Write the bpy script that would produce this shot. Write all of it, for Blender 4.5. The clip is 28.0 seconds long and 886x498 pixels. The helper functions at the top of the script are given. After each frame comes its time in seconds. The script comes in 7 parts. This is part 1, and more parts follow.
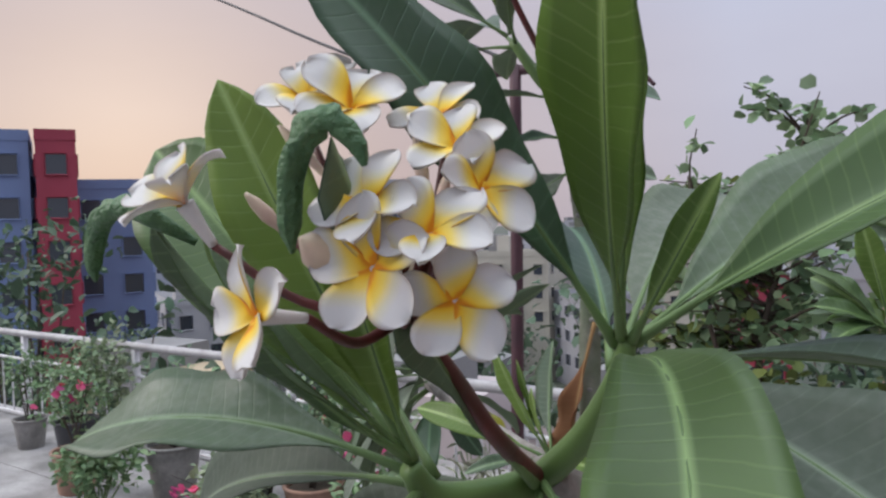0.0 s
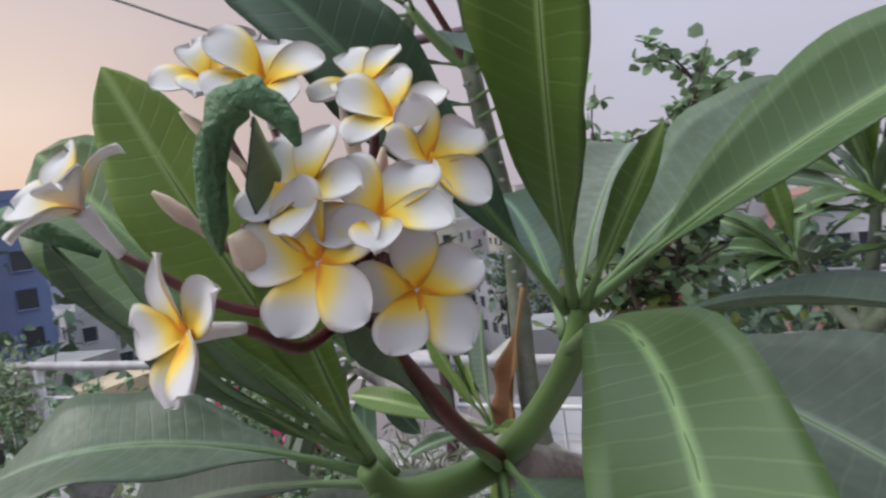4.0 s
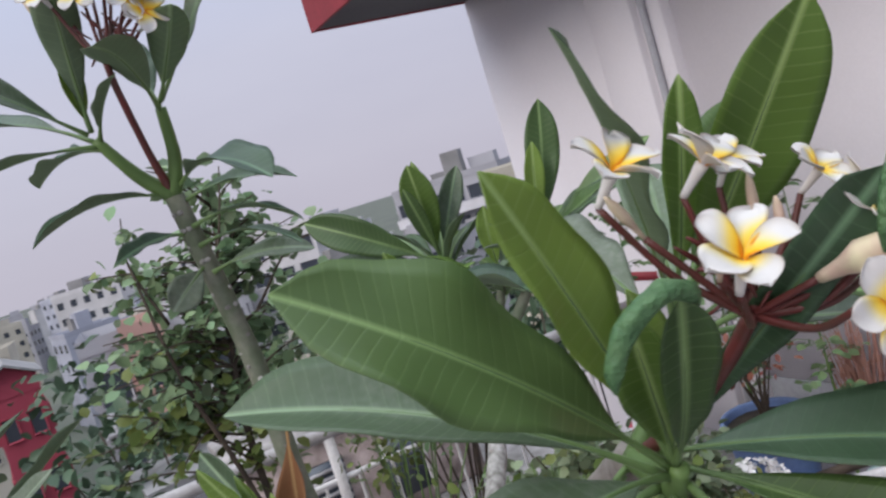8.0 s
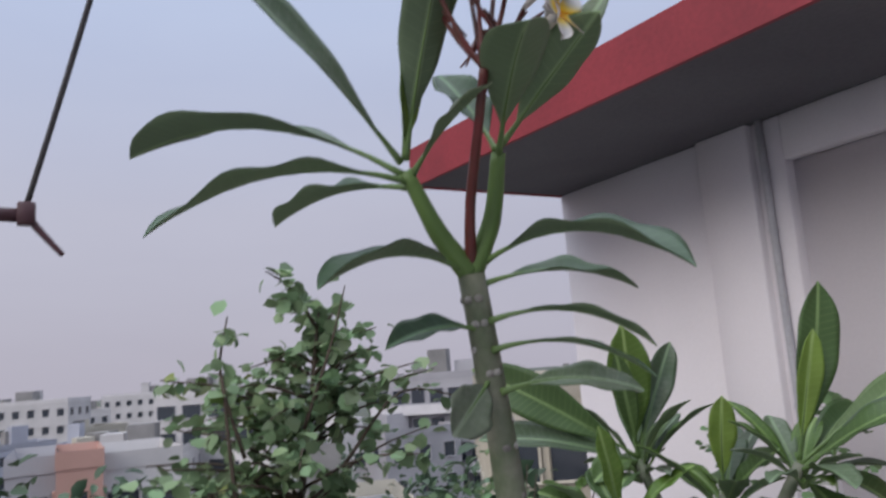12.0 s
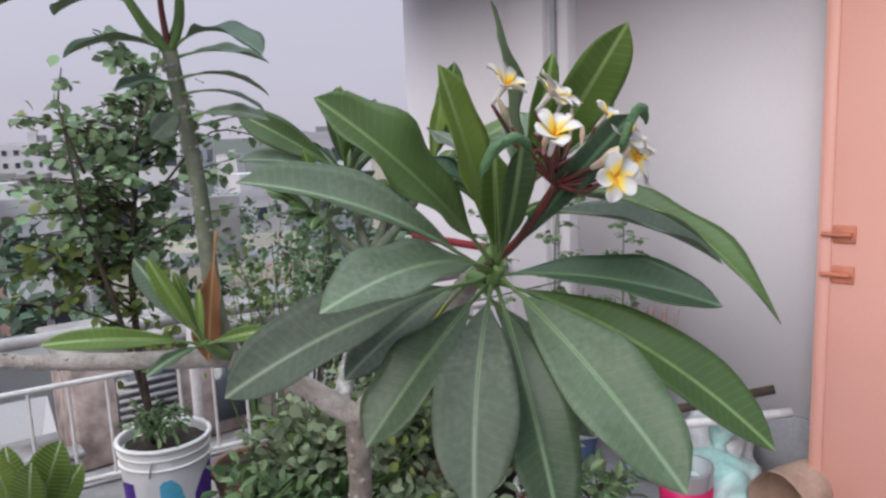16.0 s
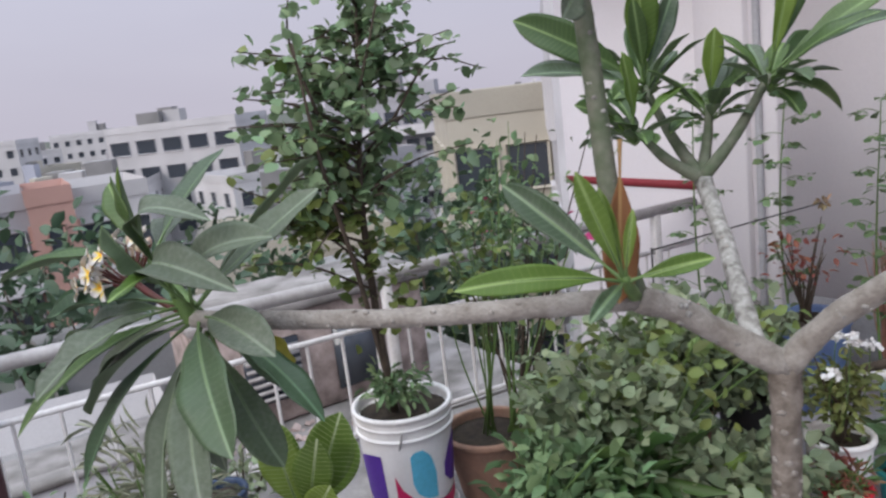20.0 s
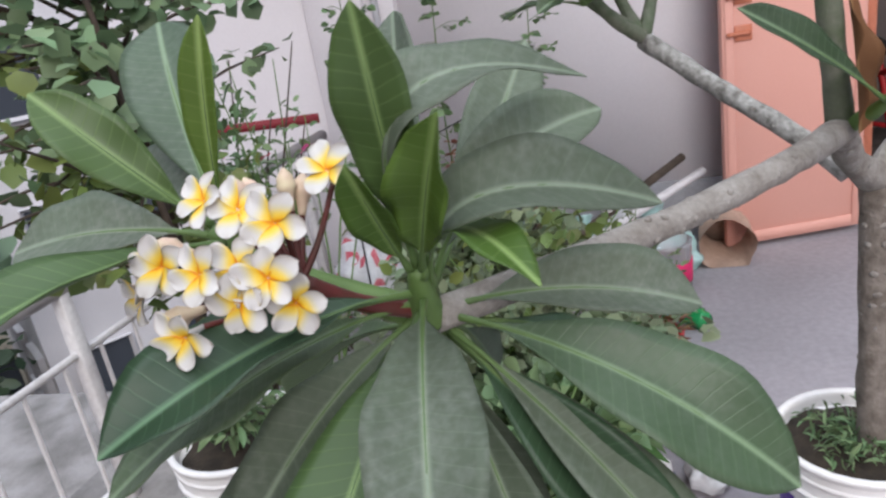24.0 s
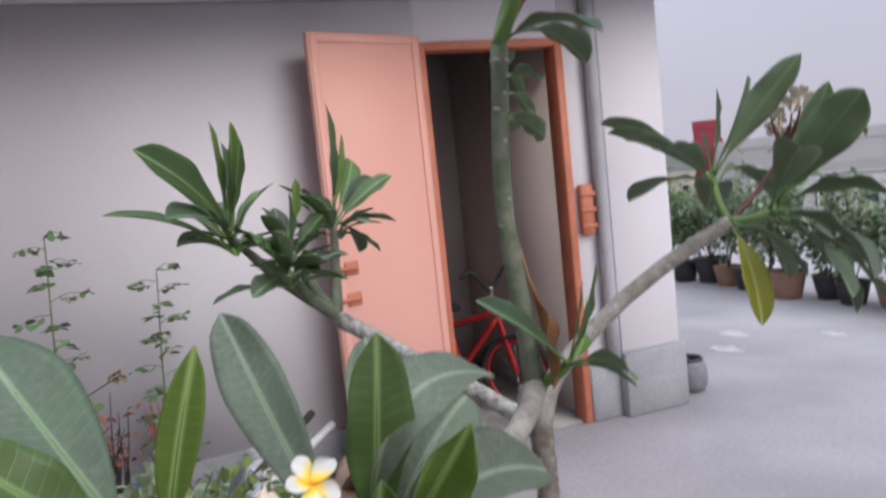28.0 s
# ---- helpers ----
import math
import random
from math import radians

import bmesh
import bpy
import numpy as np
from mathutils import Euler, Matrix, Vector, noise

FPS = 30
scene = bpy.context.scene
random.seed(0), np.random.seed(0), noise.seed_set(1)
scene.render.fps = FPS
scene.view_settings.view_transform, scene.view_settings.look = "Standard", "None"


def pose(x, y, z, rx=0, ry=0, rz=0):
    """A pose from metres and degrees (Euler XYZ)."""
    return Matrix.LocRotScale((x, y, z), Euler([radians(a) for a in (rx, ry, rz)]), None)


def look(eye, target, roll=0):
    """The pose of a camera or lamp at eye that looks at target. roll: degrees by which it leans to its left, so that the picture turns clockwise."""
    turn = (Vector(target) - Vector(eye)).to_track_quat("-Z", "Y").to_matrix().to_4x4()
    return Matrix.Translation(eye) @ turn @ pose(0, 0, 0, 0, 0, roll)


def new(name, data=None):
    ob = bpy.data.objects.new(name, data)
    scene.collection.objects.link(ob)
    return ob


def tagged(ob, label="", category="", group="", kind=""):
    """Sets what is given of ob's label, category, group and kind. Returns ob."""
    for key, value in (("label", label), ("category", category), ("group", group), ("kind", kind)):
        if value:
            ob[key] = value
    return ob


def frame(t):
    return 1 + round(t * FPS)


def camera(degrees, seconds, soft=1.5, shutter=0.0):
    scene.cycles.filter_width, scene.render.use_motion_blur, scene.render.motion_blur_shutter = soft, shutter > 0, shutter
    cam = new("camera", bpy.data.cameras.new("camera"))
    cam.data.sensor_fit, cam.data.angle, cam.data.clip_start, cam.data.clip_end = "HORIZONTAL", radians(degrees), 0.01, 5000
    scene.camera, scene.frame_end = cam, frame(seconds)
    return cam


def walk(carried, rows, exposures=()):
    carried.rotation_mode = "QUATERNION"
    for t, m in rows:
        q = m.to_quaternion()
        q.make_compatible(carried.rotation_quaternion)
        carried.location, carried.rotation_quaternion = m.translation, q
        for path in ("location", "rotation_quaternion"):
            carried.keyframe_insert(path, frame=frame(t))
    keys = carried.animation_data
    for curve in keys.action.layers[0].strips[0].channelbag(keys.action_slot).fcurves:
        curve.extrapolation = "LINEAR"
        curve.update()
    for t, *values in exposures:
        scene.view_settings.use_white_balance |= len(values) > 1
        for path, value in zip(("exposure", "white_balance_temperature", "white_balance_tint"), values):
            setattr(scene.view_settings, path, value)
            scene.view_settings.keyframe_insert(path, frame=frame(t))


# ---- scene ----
cam = camera(61.3, 28.0, 2.5, 0.4)
PATH = [
    (0, (0.7134, 0.4586, 1.4455), (-0.3128, 2.3124, 1.3768), -1.7),
    (0.5, (0.6917, 0.4755, 1.4472), (-0.3250, 2.3348, 1.3849), -2.3),
    (1, (0.6703, 0.4955, 1.4580), (-0.3370, 2.3607, 1.4280), -3.2),
    (1.5, (0.6585, 0.5210, 1.4583), (-0.3775, 2.3702, 1.4224), -3.9),
    (2, (0.6676, 0.5305, 1.4496), (-0.3912, 2.3668, 1.4104), -3.6),
    (2.5, (0.6813, 0.5401, 1.4448), (-0.4017, 2.3619, 1.3945), -3.6),
    (3, (0.6817, 0.5263, 1.4454), (-0.3832, 2.3577, 1.3657), -4.7),
    (3.5, (0.6852, 0.5176, 1.4426), (-0.2628, 2.4104, 1.3282), -5.9),
    (5.5, (0.5581, 0.3527, 1.4744), (0.3630, 2.4429, 1.1789), -11.9),
    (6, (0.4632, 0.4050, 1.4720), (0.5921, 2.4950, 1.1409), -11.7),
    (6.5, (0.4103, 0.4452, 1.4793), (0.9001, 2.4818, 1.1521), -11.0),
    (7, (0.3203, 0.4238, 1.4895), (1.0236, 2.4066, 1.2276), -12.1),
    (7.5, (0.2241, 0.4280, 1.5376), (1.0430, 2.3684, 1.2957), -16.0),
    (8, (0.1360, 0.4363, 1.5456), (1.0745, 2.3270, 1.3490), -17.2),
    (8.5, (0.0639, 0.4991, 1.5488), (1.0875, 2.3490, 1.3911), -15.9),
    (9, (0.0272, 0.5752, 1.5731), (1.0660, 2.4229, 1.5381), -16.7),
    (9.5, (0.0140, 0.6645, 1.5829), (1.0016, 2.5359, 1.7124), -15.5),
    (10, (0.0091, 0.7703, 1.5940), (1.0287, 2.6071, 1.8781), -13.3),
    (10.5, (-0.0745, 0.8803, 1.6033), (1.0627, 2.5494, 2.2477), -12.9),
    (11, (-0.0799, 0.9211, 1.5954), (1.0793, 2.5833, 2.2178), -10.5),
    (11.5, (-0.0947, 0.9555, 1.5700), (1.0471, 2.6813, 2.0310), -8.4),
    (12, (-0.1063, 0.9297, 1.5356), (0.9495, 2.7361, 1.8771), -4.2),
    (12.5, (-0.1066, 0.9082, 1.4901), (0.8078, 2.8108, 1.6862), -1.4),
    (14.8, (-0.2788, 0.3839, 1.4554), (0.7462, 2.1941, 1.0483), -1.5),
    (15, (-0.2171, 0.3847, 1.4443), (0.8518, 2.1643, 1.0142), -2.5),
    (15.5, (-0.1485, 0.2269, 1.4507), (1.0787, 1.9010, 1.0196), -2.6),
    (16, (-0.1430, 0.1342, 1.4740), (1.0973, 1.8193, 1.1327), -2.3),
    (16.5, (-0.2084, 0.1020, 1.4644), (0.8970, 1.8834, 1.1497), -1.3),
    (17, (-0.2797, 0.1089, 1.4452), (0.6636, 1.9746, 1.0934), -1.0),
    (17.5, (-0.3257, 0.1444, 1.4348), (0.5082, 2.0520, 1.0349), -1.0),
    (18, (-0.3204, 0.1908, 1.4423), (0.4796, 2.1041, 1.0021), -2.4),
    (18.5, (-0.3551, 0.3375, 1.4270), (0.5172, 2.2149, 0.9701), -3.8),
    (19, (-0.3925, 0.4549, 1.4130), (0.5525, 2.2987, 0.9640), -5.0),
    (19.5, (-0.4261, 0.6207, 1.4301), (0.5995, 2.4096, 0.9379), -5.9),
    (20, (-0.4942, 0.7380, 1.3956), (0.6005, 2.5000, 0.9581), -6.9),
    (20.5, (-0.5190, 0.9274, 1.3861), (0.6913, 2.6099, 0.9400), -8.0),
    (22.5, (-0.7514, 1.5151, 1.3596), (0.9567, 2.6056, 0.7369), -11.4),
    (23, (-0.7444, 1.6740, 1.3648), (1.0624, 2.5480, 0.6821), -9.8),
    (23.5, (-0.7729, 1.8007, 1.3654), (1.1146, 2.4010, 0.6095), -10.5),
    (24, (-0.7659, 1.8715, 1.3337), (1.1621, 2.3636, 0.6023), -9.7),
    (24.5, (-0.7273, 1.9569, 1.3131), (1.2496, 2.2808, 0.6193), -10.3),
    (25, (-0.6842, 2.0254, 1.3048), (1.3110, 2.1471, 0.5984), -10.2),
    (25.5, (-0.6823, 2.0932, 1.3064), (1.3151, 2.0597, 0.5967), -11.5),
    (26, (-0.6778, 2.1287, 1.3153), (1.2985, 1.9228, 0.5761), -10.7),
    (26.5, (-0.6648, 2.1465, 1.3231), (1.2999, 1.7739, 0.6193), -9.4),
    (27, (-0.6754, 2.1476, 1.3302), (1.2895, 1.6240, 0.7308), -8.1),
    (27.5, (-0.7823, 2.1624, 1.3721), (1.1836, 1.4610, 1.0011), -12.0),
    (28, (-0.8074, 2.1663, 1.4324), (1.1572, 1.3974, 1.2233), -6.0),
]
EXPOSURES = [(0.0, 0.10), (3.5, 0.10), (6.0, 0.22), (8.0, 0.16), (9.5, 0.12), (11.0, -0.02), (12.5, -0.05), (15.0, 0.18), (20.5, 0.20), (22.5, 0.20), (23.2, 0.22), (24.0, 0.20), (26.0, 0.21), (27.0, 0.14), (28.0, 0.21)]
walk(cam, [(t, look(eye, target, roll)) for t, eye, target, roll in PATH], EXPOSURES)

# ---------------------------------------------------------------- light
world = bpy.data.worlds.new("evening_sky")
scene.world = world
world.use_nodes = True
wn, wl = world.node_tree.nodes, world.node_tree.links
wn.clear()
SUN_AZ = radians(52)          # towards the pink evening glow, left of +y
w_out = wn.new("ShaderNodeOutputWorld")
w_bg = wn.new("ShaderNodeBackground")
w_sky = wn.new("ShaderNodeTexSky")
w_sky.sky_type = "NISHITA"
w_sky.sun_disc = False
w_sky.sun_elevation = radians(9)
w_sky.sun_rotation = -SUN_AZ
w_sky.dust_density = 4.0
w_sky.ozone_density = 3.0
w_geo = wn.new("ShaderNodeTexCoord")
w_sep = wn.new("ShaderNodeSeparateXYZ")
wl.new(w_geo.outputs["Generated"], w_sep.inputs[0])
w_ramp = wn.new("ShaderNodeValToRGB")
w_ramp.color_ramp.elements[0].position = 0.0
w_ramp.color_ramp.elements[0].color = (0.47, 0.45, 0.535, 1)
w_ramp.color_ramp.elements[1].position = 1.0
w_ramp.color_ramp.elements[1].color = (3.00, 3.25, 3.60, 1)
for at_z, col in ((0.22, (0.505, 0.51, 0.625, 1)), (0.45, (0.50, 0.57, 0.77, 1)), (0.66, (0.58, 0.67, 0.88, 1))):
    el = w_ramp.color_ramp.elements.new(at_z)
    el.color = col
wl.new(w_sep.outputs["Z"], w_ramp.inputs[0])
w_dot = wn.new("ShaderNodeVectorMath")
w_dot.operation = "DOT_PRODUCT"
wl.new(w_geo.outputs["Generated"], w_dot.inputs[0])
w_dot.inputs[1].default_value = (-math.sin(SUN_AZ), math.cos(SUN_AZ), 0.12)
w_glow = wn.new("ShaderNodeValToRGB")
w_glow.color_ramp.elements[0].position = 0.72
w_glow.color_ramp.elements[0].color = (1, 1, 1, 1)
w_glow.color_ramp.elements[1].position = 1.0
w_glow.color_ramp.elements[1].color = (0.93, 0.74, 0.62, 1)
wl.new(w_dot.outputs["Value"], w_glow.inputs[0])
w_noise = wn.new("ShaderNodeTexNoise")
w_noise.inputs["Scale"].default_value = 2.2
w_noise.inputs["Detail"].default_value = 5
w_map = wn.new("ShaderNodeMapping")
w_map.inputs["Scale"].default_value = (1, 1, 4)
wl.new(w_geo.outputs["Generated"], w_map.inputs[0])
wl.new(w_map.outputs[0], w_noise.inputs[0])
w_add = wn.new("ShaderNodeMixRGB")
w_add.blend_type = "MULTIPLY"
w_add.inputs[0].default_value = 1
wl.new(w_ramp.outputs[0], w_add.inputs[1])
wl.new(w_glow.outputs[0], w_add.inputs[2])
w_cloud = wn.new("ShaderNodeMixRGB")
w_cloud.blend_type = "SOFT_LIGHT"
w_cloud.inputs[0].default_value = 0.16
wl.new(w_add.outputs[0], w_cloud.inputs[1])
wl.new(w_noise.outputs["Fac"], w_cloud.inputs[2])
w_mix = wn.new("ShaderNodeMixRGB")
w_mix.blend_type = "ADD"
w_mix.inputs[0].default_value = 0.006
wl.new(w_cloud.outputs[0], w_mix.inputs[1])
wl.new(w_sky.outputs[0], w_mix.inputs[2])
wl.new(w_mix.outputs[0], w_bg.inputs["Color"])
w_bg.inputs["Strength"].default_value = 1.0
wl.new(w_bg.outputs[0], w_out.inputs[0])

sun_data = bpy.data.lights.new("sun", "SUN")
sun_data.energy = 1.85
sun_data.angle = radians(35)
sun_data.color = (1.0, 0.94, 0.89)
sun = new("sun", sun_data)
sun.matrix_world = look((-8, -3, 5.2), (0, 0, 0))


# ---------------------------------------------------------------- materials
class Nodes:
    """Short access to a material's node tree."""

    def __init__(self, name, rough=0.6, metal=0.0, spec=0.4):
        self.m = bpy.data.materials.new(name)
        self.m.use_nodes = True
        self.n, self.l = self.m.node_tree.nodes, self.m.node_tree.links
        self.p = self.n["Principled BSDF"]
        self.p.inputs["Roughness"].default_value = rough
        self.p.inputs["Metallic"].default_value = metal
        self.p.inputs["Specular IOR Level"].default_value = spec

    def add(self, kind, **inputs):
        node = self.n.new(kind)
        for key, value in inputs.items():
            node.inputs[key.replace("_", " ")].default_value = value
        return node

    def mix(self, fac, a, b, blend="MIX"):
        node = self.n.new("ShaderNodeMixRGB")
        node.blend_type = blend
        for slot, value in zip(node.inputs, (fac, a, b)):
            if isinstance(value, bpy.types.NodeSocket):
                self.l.new(value, slot)
            elif isinstance(value, (int, float)):
                slot.default_value = value if slot.name == "Fac" else (value, value, value, 1)
            else:
                slot.default_value = (*value, 1)
        return node.outputs[0]

    def math(self, op, a, b=0.0, c=0.0):
        node = self.n.new("ShaderNodeMath")
        node.operation = op
        for slot, value in zip(node.inputs, (a, b, c)):
            if isinstance(value, bpy.types.NodeSocket):
                self.l.new(value, slot)
            else:
                slot.default_value = value
        return node.outputs[0]

    def ramp(self, fac, *stops):
        node = self.n.new("ShaderNodeValToRGB")
        els = node.color_ramp.elements
        while len(els) < len(stops):
            els.new(0.5)
        for el, (pos, col) in zip(els, stops):
            el.position = pos
            el.color = (*col, 1) if isinstance(col, tuple) else (col, col, col, 1)
        self.l.new(fac, node.inputs[0])
        return node.outputs[0]

    def noise(self, scale, detail=4.0, coords="Object", stretch=None):
        tc = self.n.new("ShaderNodeTexCoord").outputs[coords]
        if stretch:
            mp = self.add("ShaderNodeMapping", Scale=stretch)
            self.l.new(tc, mp.inputs[0])
            tc = mp.outputs[0]
        node = self.add("ShaderNodeTexNoise", Scale=scale, Detail=detail)
        self.l.new(tc, node.inputs["Vector"])
        return node.outputs["Fac"]

    def color(self, socket):
        self.l.new(socket, self.p.inputs["Base Color"])
        return self

    def rough(self, socket):
        self.l.new(socket, self.p.inputs["Roughness"])
        return self

    def bump(self, socket, strength=0.3, distance=0.01):
        node = self.add("ShaderNodeBump", Strength=strength, Distance=distance)
        self.l.new(socket, node.inputs["Height"])
        self.l.new(node.outputs[0], self.p.inputs["Normal"])
        return self


def surface(name, col, dark, scale=6.0, rough=0.7, metal=0.0, spec=0.35, bump=0.2, fine=60.0, stretch=None, vary=0.0, grain=0.25):
    """A two-scale surface: large stains between col and dark, fine grain, relief."""
    k = Nodes(name, rough, metal, spec)
    big, small = k.noise(scale, 5, stretch=stretch), k.noise(fine, 3)
    base = k.mix(k.ramp(big, (0.35, 0.0), (0.7, 1.0)), col, dark)
    base = k.mix(grain, base, k.ramp(small, (0.3, 0.35), (0.7, 1.0)), "MULTIPLY")
    if vary:
        info = k.n.new("ShaderNodeObjectInfo").outputs["Random"]
        hsv = k.add("ShaderNodeHueSaturation")
        k.l.new(base, hsv.inputs["Color"])
        k.l.new(k.math("MULTIPLY_ADD", info, vary, 1 - vary / 2), hsv.inputs["Value"])
        base = hsv.outputs[0]
    k.color(base).bump(small, bump, 0.004)
    return k.m


def leaf_material(name, col, vein, spacing=0.0115, rough=0.42, dust=0.0, pale=0.0, through_light=0.22, veins=0.13):
    """Plumeria leaf: side veins off a pale midrib, mottling, dust."""
    k = Nodes(name, rough, 0, 0.4)
    uv = k.n.new("ShaderNodeUVMap").outputs[0]
    sep = k.n.new("ShaderNodeSeparateXYZ")
    k.l.new(uv, sep.inputs[0])
    u, v = k.math("ABSOLUTE", sep.outputs[0]), sep.outputs[1]
    drift = k.math("MULTIPLY_ADD", k.noise(28, 2), 0.006, -0.003)
    slant = k.math("ADD", k.math("MULTIPLY_ADD", u, -0.42, v), drift)
    phase = k.math("FRACT", k.math("DIVIDE", slant, spacing))
    line = k.math("ABSOLUTE", k.math("SUBTRACT", phase, 0.5))
    side = k.ramp(line, (0.0, 1.0), (0.035, 0.8), (0.085, 0.0))
    mid = k.ramp(u, (0.0, 1.0), (0.0007, 1.0), (0.0018, 0.0))
    mottle = k.noise(16, 5)
    tone = k.noise(3.5, 2)
    info = k.n.new("ShaderNodeObjectInfo").outputs["Random"]
    dark = tuple(c * 0.72 for c in col)
    base = k.mix(k.ramp(tone, (0.3, 0.0), (0.75, 1.0)), dark, col)
    base = k.mix(0.35, base, k.ramp(mottle, (0.3, 0.45), (0.7, 1.0)), "MULTIPLY")
    hsv = k.add("ShaderNodeHueSaturation")
    k.l.new(base, hsv.inputs["Color"])
    k.l.new(k.math("MULTIPLY_ADD", info, 0.5, 0.75), hsv.inputs["Value"])
    k.l.new(k.math("MULTIPLY_ADD", info, -0.022, 0.508), hsv.inputs["Hue"])
    hsv.inputs["Saturation"].default_value = 0.92 if dust or pale else 1.02
    base = hsv.outputs[0]
    fade = k.ramp(k.noise(11, 3), (0.30, 0.25), (0.70, 0.85))
    base = k.mix(k.math("MULTIPLY", k.math("MULTIPLY", side, veins), fade), base, vein)
    base = k.mix(k.math("MULTIPLY", mid, 0.85), base, tuple(min(1, c * 1.15) for c in vein))
    if dust:
        spots = k.ramp(k.noise(130, 6), (0.40, 0.25), (0.75, 1.0))
        worn = k.ramp(k.noise(9, 4), (0.32, 0.25), (0.68, 1.0))
        film = k.math("MULTIPLY", k.math("MULTIPLY", spots, worn), k.math("MULTIPLY_ADD", info, dust * 0.7, dust * 0.3))
        base = k.mix(film, base, (0.36, 0.36, 0.34))
    if pale:
        base = k.mix(pale, base, (0.34, 0.42, 0.27))
    k.color(base)
    height = k.math("ADD", k.math("MULTIPLY", side, -0.6), k.math("MULTIPLY", mottle, 0.4))
    k.bump(height, 0.2, 0.002)
    out = k.n["Material Output"]
    tr = k.add("ShaderNodeBsdfTranslucent")
    warm = k.mix(1.0, base, (0.9, 1.0, 0.35), "MULTIPLY")
    k.l.new(warm, tr.inputs["Color"])
    mixer = k.add("ShaderNodeMixShader", Fac=through_light)
    k.l.new(k.p.outputs[0], mixer.inputs[1])
    k.l.new(tr.outputs[0], mixer.inputs[2])
    k.l.new(mixer.outputs[0], out.inputs["Surface"])
    return k.m


def foliage(name, col, rough=0.5, through_light=0.2, vary=0.5):
    """Small leaves: hue and value differ from leaf to leaf."""
    k = Nodes(name, rough, 0, 0.35)
    isl = k.n.new("ShaderNodeNewGeometry").outputs["Random Per Island"]
    hsv = k.add("ShaderNodeHueSaturation")
    hsv.inputs["Color"].default_value = (*col, 1)
    k.l.new(k.math("MULTIPLY_ADD", isl, vary * 1.6, 1 - vary * 0.8), hsv.inputs["Value"])
    k.l.new(k.math("MULTIPLY_ADD", k.math("FRACT", k.math("MULTIPLY", isl, 7.3)), 0.05, 0.475), hsv.inputs["Hue"])
    k.color(hsv.outputs[0])
    tr = k.add("ShaderNodeBsdfTranslucent")
    k.l.new(hsv.outputs[0], tr.inputs["Color"])
    mixer = k.add("ShaderNodeMixShader", Fac=through_light)
    k.l.new(k.p.outputs[0], mixer.inputs[1])
    k.l.new(tr.outputs[0], mixer.inputs[2])
    k.l.new(mixer.outputs[0], k.n["Material Output"].inputs["Surface"])
    return k.m


def thin_sheet(k, base, share):
    """Lets part of the light through a thin leaf or petal."""
    tr = k.add("ShaderNodeBsdfTranslucent")
    k.l.new(base, tr.inputs["Color"])
    mixer = k.add("ShaderNodeMixShader", Fac=share)
    k.l.new(k.p.outputs[0], mixer.inputs[1])
    k.l.new(tr.outputs[0], mixer.inputs[2])
    k.l.new(mixer.outputs[0], k.n["Material Output"].inputs["Surface"])


def petal_material():
    """White petal with a yellow throat and a faint pink-brown rim."""
    k = Nodes("petal_white_yellow", 0.55, 0, 0.25)
    sep = k.n.new("ShaderNodeSeparateXYZ")
    k.l.new(k.n.new("ShaderNodeUVMap").outputs[0], sep.inputs[0])
    u, v = sep.outputs[0], sep.outputs[1]
    wob = k.math("MULTIPLY_ADD", k.noise(90, 3), 0.16, -0.08)
    reach = k.math("ADD", k.math("MULTIPLY_ADD", u, -0.16, v), wob)
    yellow = k.ramp(reach, (0.05, (0.80, 0.30, 0.015)), (0.15, (0.92, 0.57, 0.03)), (0.33, (0.88, 0.66, 0.13)),
                    (0.53, (0.71, 0.66, 0.50)), (0.67, (0.685, 0.66, 0.64)))
    info = k.n.new("ShaderNodeObjectInfo").outputs["Random"]
    rim = k.ramp(k.math("ADD", k.math("ABSOLUTE", u), k.math("MULTIPLY", info, 0.06)), (0.93, 0.0), (1.02, 1.0))
    base = k.mix(k.math("MULTIPLY", rim, 0.35), yellow, (0.46, 0.33, 0.27))
    k.color(base)
    streak = k.noise(150, 2, stretch=(1, 1, 0.3))
    k.bump(streak, 0.12, 0.001)
    thin_sheet(k, base, 0.3)
    return k.m


def petal_back_material():
    """Underside of the petals: white with a faint blush at one edge."""
    k = Nodes("petal_back_white", 0.6, 0, 0.2)
    base = k.mix(k.ramp(k.noise(60, 3), (0.45, 0.0), (0.8, 1.0)), (0.71, 0.68, 0.655), (0.70, 0.62, 0.58))
    k.color(base)
    thin_sheet(k, base, 0.3)
    return k.m


M_LEAF = leaf_material("leaf_green", (0.074, 0.132, 0.054), (0.21, 0.30, 0.17), dust=0.34, veins=0.24)
M_LEAF_LIGHT = leaf_material("leaf_fresh_green", (0.220, 0.350, 0.075), (0.40, 0.52, 0.20), rough=0.38, through_light=0.42, veins=0.30)
M_LEAF_MID = leaf_material("leaf_mid_green", (0.092, 0.160, 0.052), (0.25, 0.36, 0.14), rough=0.40, through_light=0.28, veins=0.30)
M_LEAF_FRESH = leaf_material("leaf_young_green", (0.140, 0.245, 0.050), (0.30, 0.42, 0.15), rough=0.38, through_light=0.34, veins=0.28)
M_LEAF_DARK = leaf_material("leaf_dark_green", (0.046, 0.104, 0.044), (0.13, 0.23, 0.13), dust=0.10, veins=0.24)
M_LEAF_DUSTY = leaf_material("leaf_dusty_grey_green", (0.102, 0.140, 0.082), (0.21, 0.26, 0.18), dust=0.46, rough=0.62, veins=0.20)
